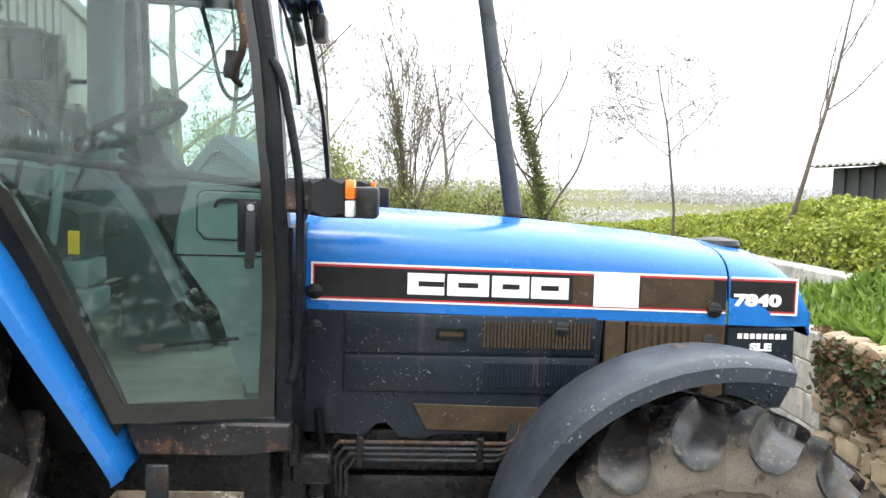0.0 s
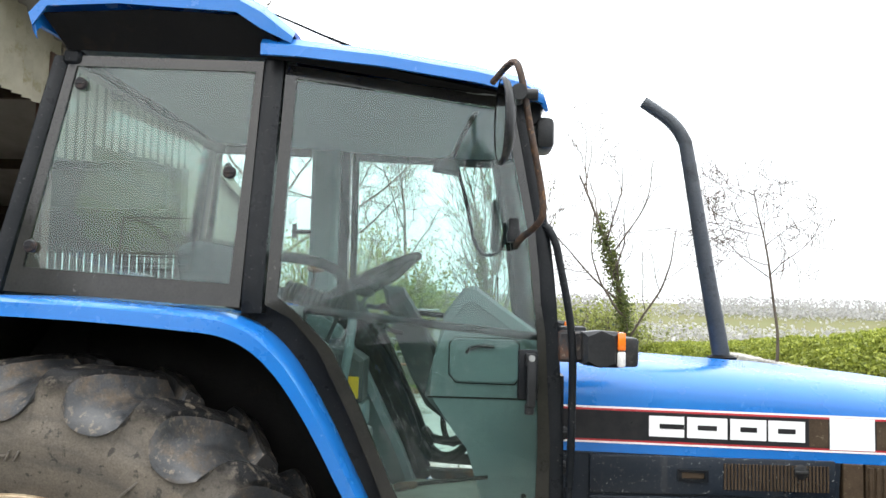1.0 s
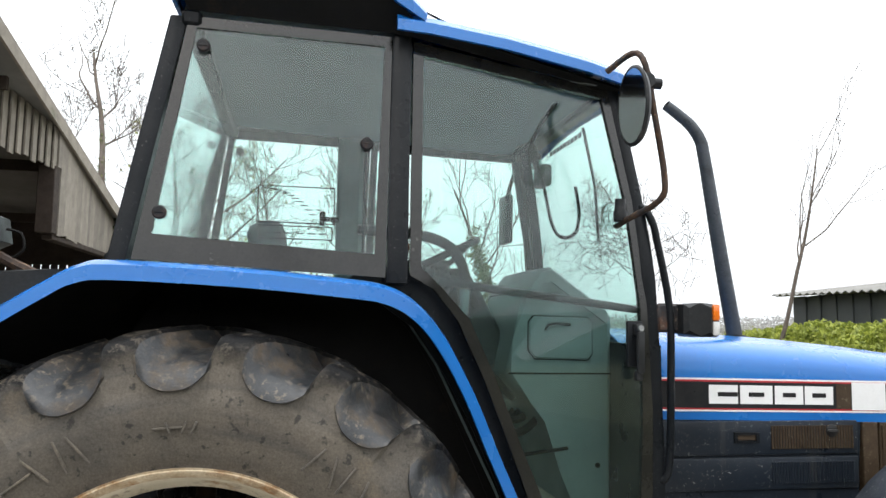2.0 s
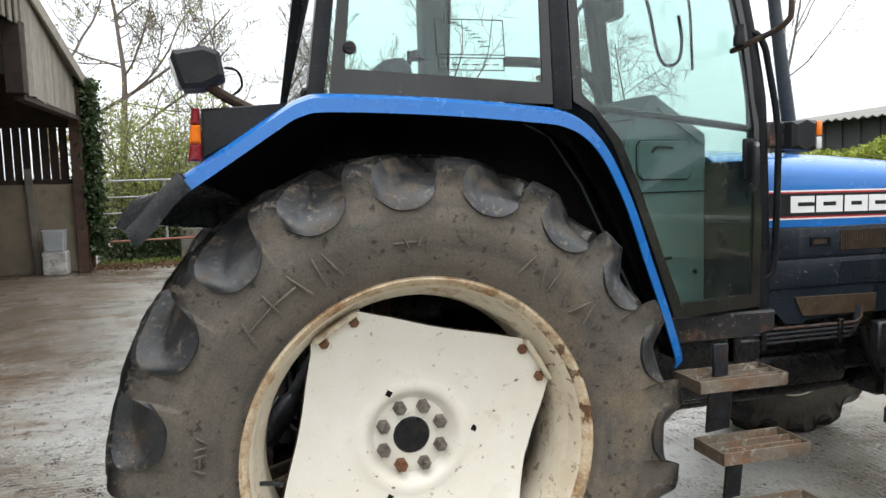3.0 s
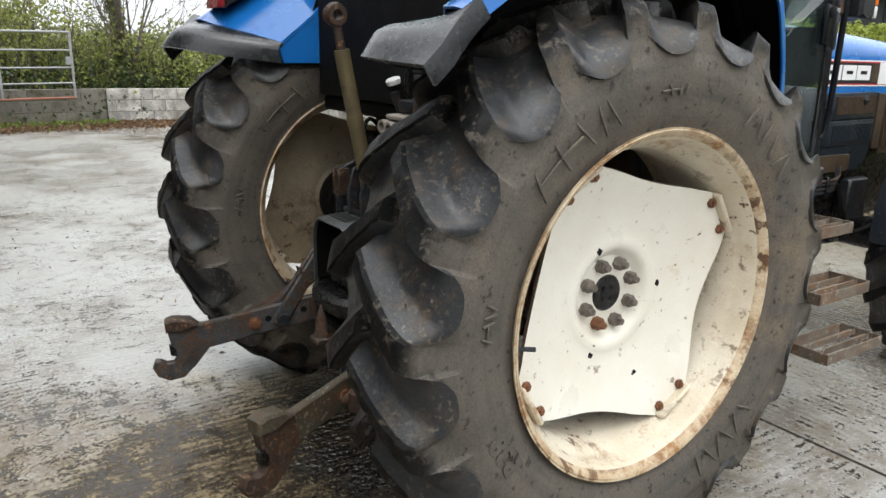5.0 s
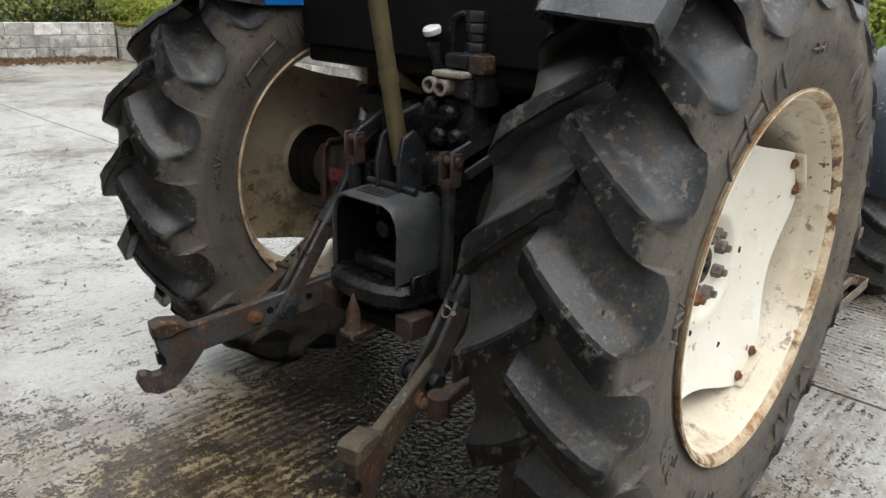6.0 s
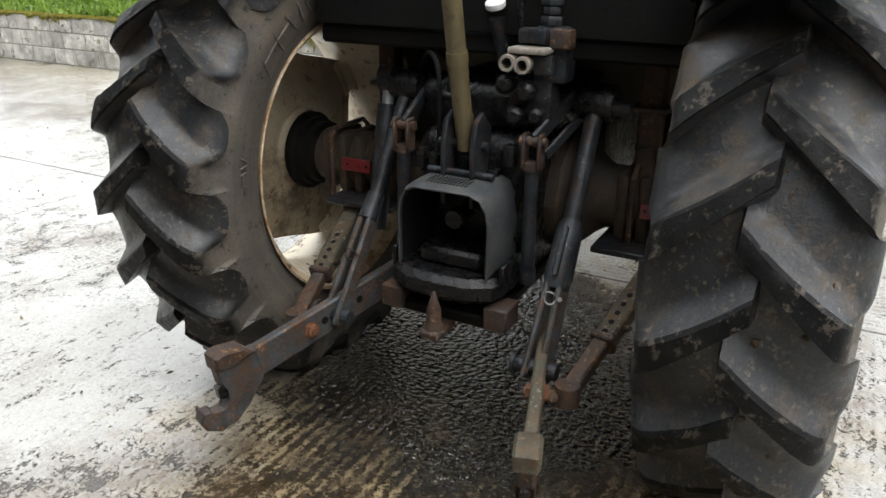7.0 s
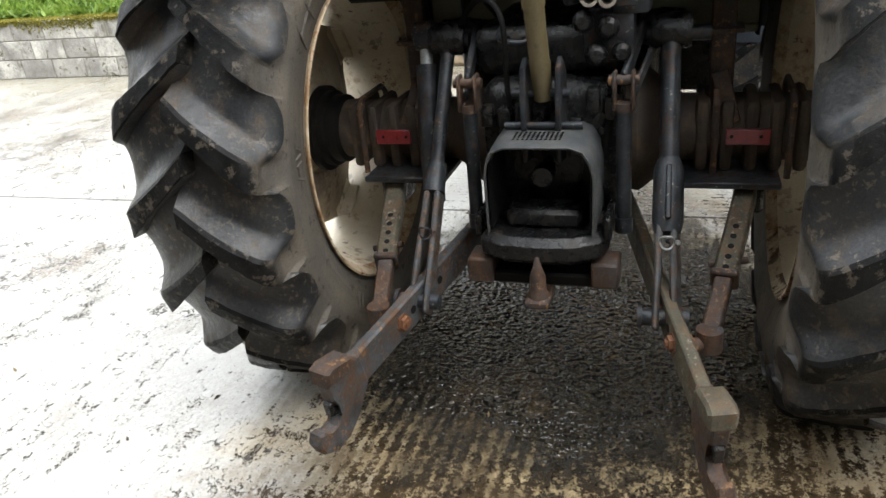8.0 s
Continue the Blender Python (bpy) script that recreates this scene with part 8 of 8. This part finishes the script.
    add_box(bm, (-14, 12.03, 1.62), (-3.3, 12.10, 1.70), 0.005)
    bpart("slat_rail", bm, M_TIMBER)
    bm = bmesh.new()
    add_box(bm, (-14, 12.03, 2.62), (-3.3, 12.10, 2.72), 0.005)
    bpart("slat_rail", bm, M_TIMBER)
    x = -3.38
    while x > -10:
        bm = bmesh.new()
        w = rnd.uniform(0.125, 0.14)
        add_box(bm, (x - w, 12.105, 1.60), (x, 12.125, 2.75), 0.002)
        bpart("slat", bm, M_TIMBER, smooth=0)
        x -= w + rnd.uniform(0.016, 0.03)
    bm = bmesh.new()
    add_box(bm, (-14, 12.04, 2.72), (-3.3, 12.12, 3.50), 0.004)
    bpart("eave_boarding", bm, M_TIMBER)
    bm = bmesh.new()
    add_box(bm, (-14.2, -1, 0), (-14, 12.2, 6), 0.01)
    add_box(bm, (-14, -1.2, 0), (-3.7, -1.0, 6.2), 0.01)
    bpart("closing_wall", bm, M_TIMBER)
    return barn


build_barn()

# things standing in the barn
trough = thing("feed_bin", "pale grey plastic bin on a block inside the barn", "bin", at=(-3.62, 11.7, 0))
bm = bmesh.new()
add_prism(bm, [(-0.16, 0.42), (0.16, 0.42), (0.19, 0.80), (-0.19, 0.80)], 'y', -0.14, 0.14, 0.02)
part("bin_body", bm, shader("pale_grey_plastic", (0.35, 0.37, 0.38, 1), 0.5, second=(0.26, 0.27, 0.27, 1), scale=3, dirt=(0.16, 0.14, 0.1, 1), dirt_amount=0.35), trough)
bm = bmesh.new()
add_box(bm, (-0.2, -0.16, 0.0), (0.2, 0.16, 0.42), 0.02)
part("block", bm, M_BLOCK, trough)
plank = thing("leaning_plank", "old grey plank leaning on the barn wall", "plank", at=(-3.95, 11.9, 0))
bm = bmesh.new()
add_box(bm, (-0.06, -0.02, 0), (0.06, 0.02, 1.9), 0.004, Matrix.Rotation(radians(-3), 4, 'Y') @ Matrix.Rotation(radians(-4), 4, 'X'))
part("board", bm, M_BOARD, plank)
rng_ = np.random.default_rng(3)
ivy = leaf_mesh("corner_ivy", np.column_stack([rng_.normal(-3.02, 0.10, 5200), rng_.normal(12.15, 0.14, 5200), rng_.uniform(0.3, 3.5, 5200) ** 1.0]), 0.075, L_IVY, rng_, 1.1)
tagged(ivy, "dark ivy climbing the barn corner", "ivy", kind="stuff")


# ---- gate ----
def build_gate():
    a, b = Vector((-3.03, 12.25, 0)), Vector((0.62, 12.9, 0))
    g = thing("field_gate", "galvanised five-bar field gate with red bottom rail", "gate", at=a)
    d = b - a
    for k, z in enumerate((0.50, 0.76, 1.03, 1.33, 1.64)):
        bm = bmesh.new()
        add_tube(bm, [(0, 0, z), (d.x, d.y, z)], 0.021 if k in (0, 4) else 0.017, 10)
        part("rail", bm, M_REDOXIDE if k == 0 else M_GALV, g, "red oxide bottom rail" if k == 0 else "")
    for f in (0.0, 0.34, 0.68, 1.0):
        bm = bmesh.new()
        add_box(bm, (d.x * f - 0.022, d.y * f - 0.012, 0.49), (d.x * f + 0.022, d.y * f + 0.012, 1.65), 0.003)
        part("upright", bm, M_GALV, g)
    bm = bmesh.new()
    add_box(bm, (d.x - 0.10, d.y - 0.02, 1.08), (d.x - 0.02, d.y + 0.02, 1.22), 0.004)
    part("gate_latch", bm, M_GALV, g)
    p = thing("gate_post", "rusty steel gate post at the barn corner", "post", at=(-3.1, 12.22, 0))
    bm = bmesh.new()
    add_tube(bm, [(0, 0, 0), (0, 0, 1.85)], 0.05, 12)
    part("post", bm, M_REDPOST, p)
    for z in (0.6, 1.5):
        bm = bmesh.new()
        add_box(bm, (0.03, -0.02, z - 0.02), (0.1, 0.02, z + 0.02), 0.004)
        part("hinge", bm, M_GALV, p)


build_gate()


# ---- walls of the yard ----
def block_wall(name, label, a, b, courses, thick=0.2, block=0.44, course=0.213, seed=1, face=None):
    """Blocks laid in stretcher bond on a mortar core, each a piece."""
    a, b = Vector(a), Vector(b)
    d = (b - a)
    length = d.length
    ang = math.atan2(d.y, d.x)
    m = Matrix.Translation(a) @ Matrix.Rotation(ang, 4, 'Z')
    bm = bmesh.new()
    add_box(bm, (0, -thick / 2 + 0.008, 0), (length, thick / 2 - 0.008, courses * course - 0.006), 0.003)
    w = part(name, bm, M_MORTAR)
    w.matrix_basis = m
    tagged(w, label, "wall", kind="structure")
    rnd = random.Random(seed)
    shapes = []
    for k in range(4):
        bm = bmesh.new()
        add_box(bm, (0.005, -thick / 2, 0.005), (block - 0.005, thick / 2, course - 0.005), 0.006)
        for v in bm.verts:
            v.co += Vector((rnd.uniform(-0.002, 0.002), rnd.uniform(-0.003, 0.003), rnd.uniform(-0.002, 0.002)))
        me = bpy.data.meshes.new("block")
        bm.to_mesh(me)
        bm.free()
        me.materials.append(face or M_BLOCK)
        shapes.append(me)
    for c in range(courses):
        x = -block * (0.5 if c % 2 else 0)
        while x < length - 0.05:
            ob = new("block", rnd.choice(shapes))
            ob.parent = w
            x0, x1 = max(0, x), min(length, x + block)
            ob.matrix_basis = Matrix.Translation((x0, rnd.uniform(-0.003, 0.003), c * course)) @ Matrix.Diagonal(((x1 - x0) / block, 1, 1, 1))
            x += block
    return w


block_wall("wall_east", "pale weathered concrete block retaining wall", (4.66, 3.4, 0), (4.66, 12.3, 0), 3, seed=2)
block_wall("wall_east_end", "taller end of the concrete block retaining wall", (4.66, 1.95, 0), (4.66, 3.38, 0), 4, seed=3)
block_wall("wall_north", "stained concrete block wall below the scrub", (4.56, 12.42, 0), (1.2, 13.2, 0), 3, seed=4)
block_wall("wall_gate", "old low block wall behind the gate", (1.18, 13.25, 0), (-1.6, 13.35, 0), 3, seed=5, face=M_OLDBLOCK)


def rubble_wall():
    """Irregular stones bedded one above another."""
    bm = bmesh.new()
    add_box(bm, (4.62, -2.6, 0), (4.95, 1.93, 0.84), 0.02)
    w = part("wall_rubble", bm, M_MORTAR)
    tagged(w, "brown rubble stone wall under leaf litter", "wall", kind="structure")
    rnd = random.Random(9)
    z = 0.0
    while z < 0.80:
        h = rnd.uniform(0.08, 0.15)
        y = -2.6
        while y < 1.9:
            l = rnd.uniform(0.10, 0.30)
            bm = bmesh.new()
            add_box(bm, (4.57 - rnd.uniform(0, 0.03), y + 0.006, z + 0.004 + rnd.uniform(-0.015, 0.01)), (4.72, y + l - 0.006, z + h - 0.004 + rnd.uniform(-0.02, 0.012)), 0.034, Matrix.Translation((4.6, y, z)) @ Matrix.Rotation(rnd.uniform(-0.12, 0.12), 4, 'X') @ Matrix.Translation((-4.6, -y, -z)), 2)
            for v in bm.verts:
                v.co += Vector((rnd.uniform(-0.014, 0.014), rnd.uniform(-0.011, 0.011), rnd.uniform(-0.011, 0.011)))
            part("stone", bm, M_STONE, w)
            y += l
        z += h


rubble_wall()
vr = np.random.default_rng(15)
k = 9000
vy = vr.uniform(-2.6, 2.0, k)
drop = np.abs(vr.normal(0, 1, k)) * (0.10 + 0.30 * np.clip(np.array([noise.noise(Vector((v * 1.7, 0.3, 8))) for v in vy]), 0, 1))
vp = np.column_stack([4.55 + vr.normal(0, 0.03, k) + np.where(drop < 0.05, vr.uniform(0, 0.35, k), 0), vy, 0.86 - drop])
g = leaf_mesh("wall_creeper", vp[:5200], 0.045, L_IVY, vr, 1.2)
tagged(g, "dark ivy hanging over the rubble wall", "ivy", kind="stuff")
g = leaf_mesh("wall_litter", vp[5200:], 0.045, L_DEAD, vr, 1.3)
tagged(g, "dead brown leaves and twigs on the rubble wall", "leaf litter", kind="stuff")


# ---- bank, kerb, hedge ----
def bank_z(x, y):
    return 0.60 + 0.20 * smooth01((4.0 - y) / 1.5) + 0.32 * smooth01((x - 4.75) / 0.9) - 0.10 * smooth01((y - 8) / 5) + 0.05 * noise.noise(Vector((x * 1.3, y * 1.3, 2)))


bm = bmesh.new()
xs = [4.74, 4.8, 4.9, 5.0, 5.15, 5.3, 5.5, 5.8, 6.3, 7, 8, 10, 13, 17]
ys = [-8, -5, -3] + [-2.5 + 0.35 * k for k in range(44)] + [14, 16, 19]
grid = [[bm.verts.new((x, y, bank_z(x, y))) for y in ys] for x in xs]
for a, b in zip(grid, grid[1:]):
    for k in range(len(ys) - 1):
        bm.faces.new((a[k], b[k], b[k + 1], a[k + 1]))
low = [bm.verts.new((4.74, y, 0.0)) for y in ys]
for k in range(len(ys) - 1):
    bm.faces.new((grid[0][k], grid[0][k + 1], low[k + 1], low[k]))
bank = part("bank", bm, shader("rough_turf", (0.09, 0.11, 0.035, 1), 0.95, second=(0.10, 0.075, 0.04, 1), amount=0.8, scale=3, bump=0.01, bump_scale=14))
tagged(bank, "grassy bank behind the retaining wall", "bank", kind="structure")
rng_ = np.random.default_rng(11)


def on_bank(x0, x1, y0, y1, k, dz):
    x, y = rng_.uniform(x0, x1, k), rng_.uniform(y0, y1, k)
    return np.column_stack([x, y, [bank_z(a, b) for a, b in zip(x, y)]]) + np.column_stack([np.zeros(k), np.zeros(k), rng_.uniform(0, dz, k)])


g = leaf_mesh("bank_grass", on_bank(4.72, 5.5, -2.5, 12.2, 15000, 0.10), 0.05, L_GRASS, rng_, 4.0, 1.6)
tagged(g, "rank green grass and weeds on the bank", "grass", kind="stuff")
g = leaf_mesh("bank_litter", np.concatenate([on_bank(4.60, 4.9, -2.5, 2.3, 2600, 0.05), np.column_stack([rng_.normal(4.57, 0.03, 700), rng_.uniform(-2.5, 1.9, 700), rng_.uniform(0.35, 0.86, 700)])]), 0.05, L_DEAD, rng_, 1.4)
tagged(g, "brown dead leaves and roots over the wall top", "leaf litter", kind="stuff")
k = 22000
my = rng_.uniform(3.4, 12.3, k)
patch = np.array([noise.noise(Vector((v * 1.3, 4.2, 0))) + 0.5 * noise.noise(Vector((v * 5, 1.2, 0))) for v in my])
hang = rng_.random(k) < 0.45
mx = np.where(hang, 4.552 + rng_.normal(0, 0.006, k), rng_.uniform(4.56, 4.78, k))
mz = np.where(hang, 0.645 - np.abs(rng_.normal(0, 1, k)) * 0.075 * np.clip(patch + 0.45, 0.05, 1.2), 0.648)
g = leaf_mesh("wall_moss", np.column_stack([mx, my, mz]), 0.020, L_MOSS, rng_, 1.0)
tagged(g, "yellow-green moss along the wall top", "moss", kind="stuff")
bm = bmesh.new()
add_box(bm, (5.40, -4, 0.70), (5.62, 9.5, 1.12), 0.02)
kerb = part("kerb", bm, M_BLOCK)
tagged(kerb, "pale concrete ledge between grass and hedge", "ledge", kind="structure")


def hedge(name, label, line, count, leaf, seed):
    """A clipped hedge along (x, y, base, top, half width) points: stems and leaves denser at its skin."""
    r = np.random.default_rng(seed)
    t = thing(name, label, "hedge")
    ln = np.array(line, float)
    u = r.uniform(0, len(ln) - 1.001, count)
    i = u.astype(int)
    f = (u - i)[:, None]
    c = ln[i] * (1 - f) + ln[i + 1] * f
    ang = r.uniform(-0.15, math.pi + 0.15, count)
    rad = r.uniform(0.62, 1.05, count) ** 0.6
    lump = np.array([0.16 * noise.noise(Vector((a[0] * 1.4, a[1] * 1.4, b * 2))) + 0.07 * noise.noise(Vector((a[0] * 5, a[1] * 5, b * 5))) for a, b in zip(c, ang)])
    k = rad + lump
    d = ln[np.minimum(i + 1, len(ln) - 1)] - ln[i]
    nx, ny = d[:, 1], -d[:, 0]
    nl = np.hypot(nx, ny)
    nx, ny = nx / nl, ny / nl
    off = np.cos(ang) * c[:, 4] * k
    z = c[:, 2] + (c[:, 3] - c[:, 2]) * np.clip(np.sin(ang), 0.0, 1) ** 0.6 * k
    p = np.column_stack([c[:, 0] + nx * off, c[:, 1] + ny * off, z])
    leaf_mesh("foliage", p, leaf, L_HEDGE, r, 1.5, 0.3, parent=t)
    bm2 = bmesh.new()
    rnd = random.Random(seed)
    for _ in range(160):
        q = ln[rnd.randrange(len(ln) - 1)]
        q2 = ln[rnd.randrange(1, len(ln))]
        w = rnd.random()
        j = rnd.randrange(len(ln) - 1)
        q = ln[j] * (1 - w) + ln[j + 1] * w
        b0 = Vector((q[0] + rnd.uniform(-0.2, 0.2), q[1], q[2] - 0.1))
        b1 = b0 + Vector((rnd.uniform(-0.3, 0.3), rnd.uniform(-0.3, 0.3), (q[3] - q[2]) * rnd.uniform(0.8, 1.1)))
        add_tube(bm2, [b0, b0.lerp(b1, 0.5) + Vector((rnd.uniform(-0.08, 0.08), rnd.uniform(-0.08, 0.08), 0)), b1], [0.012, 0.008, 0.003], 4, caps=False)
    part("stems", bm2, M_BARK, t)
    return t


hedge("hedge", "bright spring-green hedge on top of the bank", [(6.25, -1.0, 0.85, 1.85, 0.65), (6.25, 3.0, 0.85, 1.80, 0.65), (6.2, 6.0, 0.85, 1.62, 0.65), (6.1, 9.0, 0.80, 1.36, 0.6), (5.9, 12.2, 0.70, 1.12, 0.6), (5.4, 14.5, 0.4, 1.0, 0.6)], 95000, 0.036, 21)

# ---- dark shed beyond the hedge ----
shed = thing("shed", "dark steel-clad shed with corrugated roof beyond the hedge", "shed", at=(7.15, 6.6, 0.66))
bm = bmesh.new()
for k in range(70):
    x = k * 0.15
    add_box(bm, (x, -0.02 if k % 2 else 0.0, 0), (x + 0.15, 0.03, 1.47), 0.004)
part("wall_cladding", bm, M_CLAD, shed)
bm = bmesh.new()
add_prism(bm, [(0.031, 0), (5.0, 0), (5.0, 1.46), (2.6, 1.76), (0.031, 1.46)], 'x', 0.0, 0.05)
part("end_wall", bm, M_CLAD, shed)
bm = bmesh.new()
rows = []
for k in range(290):
    x = -0.15 + k * 0.036
    zz = 0.016 * math.sin(k * math.pi / 2)
    rows.append([(x, -0.22, 1.48 + zz), (x, 2.6, 1.82 + zz), (x, 5.2, 1.48 + zz)])
add_sheet(bm, rows, 0.012)
part("roof", bm, M_ROOFSHEET, shed, "grey corrugated roof", 60)
shed.matrix_basis = Matrix.Translation((7.15, 6.6, 0.66)) @ Matrix.Rotation(radians(-90), 4, 'Z')

# ---- scrub behind the gate ----
def scrub():
    t = thing("scrub", "tangled spring scrub of thin stems and young leaves", "bushes")
    t["kind"] = "stuff"
    rnd = random.Random(31)
    r = np.random.default_rng(31)
    bm2 = bmesh.new()
    tips = []
    for _ in range(520):
        x, y = rnd.uniform(-3.3, 5.2), rnd.uniform(13.6, 16.6)
        h = rnd.uniform(1.7, 3.7) * (1.0 - 0.5 * smooth01((x + 0.2) / 1.4))
        p = Vector((x, y, 0))
        d = Vector((rnd.uniform(-0.35, 0.35), rnd.uniform(-0.3, 0.2), 1)).normalized()
        pts = [p]
        for _ in range(5):
            d = (d + Vector((rnd.uniform(-1, 1), rnd.uniform(-1, 1), rnd.uniform(-0.2, 0.4))) * 0.16).normalized()
            p = p + d * h / 5
            pts.append(p)
        add_tube(bm2, pts, [0.014, 0.010, 0.004], 4, caps=False)
        for _ in range(4):
            j = rnd.randrange(1, 5)
            q = pts[j]
            dd = Vector((rnd.uniform(-1, 1), rnd.uniform(-1, 1), rnd.uniform(0.1, 1))).normalized()
            e = q + dd * rnd.uniform(0.3, 0.9)
            add_tube(bm2, [q, q.lerp(e, 0.5) + Vector((0, 0, 0.05)), e], [0.006, 0.0045, 0.0025], 3, caps=False)
            tips += [q.lerp(e, f) for f in (0.4, 0.7, 1.0)]
        tips += pts[1:]
    part("stems", bm2, M_BARK, t)
    c = [tuple(v) for v in tips]
    leaf_mesh("leaves", clumps(r, c, (0.12, 0.12, 0.12), 62000), 0.052, L_SCRUB, r, 1.4, parent=t)
    lowp = np.column_stack([r.uniform(-3.2, 4.6, 9000), r.normal(13.75, 0.3, 9000), np.abs(r.normal(0.25, 0.42, 9000))])
    leaf_mesh("ivy_cover", lowp, 0.075, L_IVY, r, 1.1, parent=t)


scrub()
g = leaf_mesh("verge_grass", np.column_stack([rng_.uniform(-3.1, 1.3, 1300), rng_.normal(12.78, 0.22, 1300), rng_.uniform(0, 0.07, 1300)]), 0.034, L_GRASS, rng_, 3.6, 1.5)
tagged(g, "ragged grass verge below the gate", "grass", kind="stuff")
g = leaf_mesh("verge_litter", np.column_stack([rng_.uniform(-3.1, 4.4, 7000), rng_.normal(12.6, 0.35, 7000), rng_.uniform(0.004, 0.06, 7000)]), 0.05, L_DEAD, rng_, 1.3)
tagged(g, "dead brown leaves along the verge", "leaf litter", kind="stuff")

# ---- trees ----
bare_tree("ivy_tree", "bushy bare tree with ivied stems beyond the yard", (1.85, 13.9, 0), 5.6, 41, 0.42, 0.05, ivy=2200, leaves=900, depth=3, fork=4, up=0.9, base_split=5, bare=0.12)
bare_tree("ivy_tree", "slim bare tree with ivy up its trunk", (4.72, 13.6, 0), 5.3, 42, 0.5, 0.07, ivy=3600, depth=3, fork=5, up=0.5, bare=0.15)
bare_tree("bare_tree", "slender bare tree with fine drooping twigs", (5.45, 7.6, 0.9), 2.9, 45, 0.62, 0.024, lean=(0.18, 0), depth=3, fork=7, up=0.12, bare=0.5)
bare_tree("bare_tree", "leaning bare tree beside the shed", (5.62, 5.05, 0.9), 3.3, 47, 0.34, 0.030, lean=(0.27, -0.06), depth=3, fork=2, bare=0.4, up=0.5)
bare_tree("large_tree", "tall bare tree behind the barn", (-5.4, 21.5, 0), 13.0, 51, 0.5, 0.16, lean=(0.03, 0), depth=4, fork=5, ivy=700, bare=0.2, up=0.5)
bare_tree("large_tree", "wide spreading bare tree behind the barn", (-3.6, 18.5, 0), 8.0, 55, 0.62, 0.11, lean=(0.15, -0.05), depth=4, fork=5, leaves=700, up=0.15, leaf_size=0.06, bare=0.2)
bare_tree("bare_tree", "bare twiggy tree beyond the yard", (-0.6, 19.0, 0), 6.8, 57, 0.5, 0.07, depth=4, fork=3, leaves=900)
bare_tree("bare_tree", "bare twiggy tree beyond the yard", (3.0, 20.5, 0), 6.3, 58, 0.5, 0.07, depth=4, fork=3)

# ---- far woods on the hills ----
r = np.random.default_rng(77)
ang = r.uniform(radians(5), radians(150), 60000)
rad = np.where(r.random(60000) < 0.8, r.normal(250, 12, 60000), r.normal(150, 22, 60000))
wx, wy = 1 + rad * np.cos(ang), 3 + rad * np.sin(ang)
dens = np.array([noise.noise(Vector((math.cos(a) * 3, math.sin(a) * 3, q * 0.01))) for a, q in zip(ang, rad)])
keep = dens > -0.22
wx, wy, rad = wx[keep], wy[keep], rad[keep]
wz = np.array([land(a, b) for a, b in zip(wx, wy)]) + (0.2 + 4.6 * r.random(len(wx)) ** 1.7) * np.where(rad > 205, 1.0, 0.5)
# distance haze is mixed into the twigs' pale grey
g = leaf_mesh("far_wood", np.column_stack([wx, wy, wz]), 0.62, leaf_material("hazy_far_twig", (0.34, 0.335, 0.33, 1), (0.45, 0.445, 0.44, 1), 0.9), r, 1.6)
tagged(g, "leafless woods along far hills, paled by painted haze", "woods", kind="stuff")

# ---- litter on the yard ----
k = 1700
px, py = r.uniform(-4.5, 4.3, k), r.uniform(-2.2, 12.2, k)
g = leaf_mesh("yard_litter", np.column_stack([px, py, np.full(k, 0.005)]), 0.010, L_STRAW, r, 2.6, -0.0, fold=0.1)
tagged(g, "bits of straw, mud and twigs on the concrete", "litter", kind="stuff")

# ---- across the lane, seen only in the cab's glass, and added light blockers ----
bm = bmesh.new()
add_prism(bm, [(-14, 0), (-4.6, 0), (-4.6, 2.35), (-9.3, 7.6), (-14, 2.35)], 'y', -14.3, -14.0)
back = part("wall_south", bm, shader("grey_render", (0.24, 0.24, 0.23, 1), 0.9, second=(0.20, 0.20, 0.19, 1), scale=0.5, grain=0.0))
tagged(back, "plain grey rendered gable wall across the lane", "wall", kind="structure")
bare_tree("bare_tree", "bare twiggy tree across the lane", (0.5, -15.5, 0), 9.5, 61, 0.5, 0.11, depth=4, fork=4, up=0.4)
bare_tree("bare_tree", "bare twiggy tree across the lane", (4.5, -13.5, 0), 8.0, 63, 0.5, 0.10, depth=4, fork=4, up=0.4)
# invented hedge behind the camera, keeps bright ground out of the panes' reflections
sr = np.random.default_rng(83)
g = leaf_mesh("reflection_hedge", np.column_stack([sr.uniform(-5.5, 12, 30000), sr.normal(-7.2, 0.30, 30000), sr.uniform(0.0, 1.0, 30000) ** 0.8 * 2.5]), 0.10, L_IVY, sr, 1.2)
tagged(g, "added dark hedge, out of view, that darkens the glass reflections", "hedge", kind="stuff")
# invented wall, never in view: holds low western sky off the tractor's rear
bm = bmesh.new()
add_box(bm, (-4.6, -9.0, 0), (-4.4, -1.22, 2.9), 0.01)
tagged(part("wall_west", bm, M_TIMBER), "added dark wall, out of view, that blocks low western light", "wall", kind="structure")
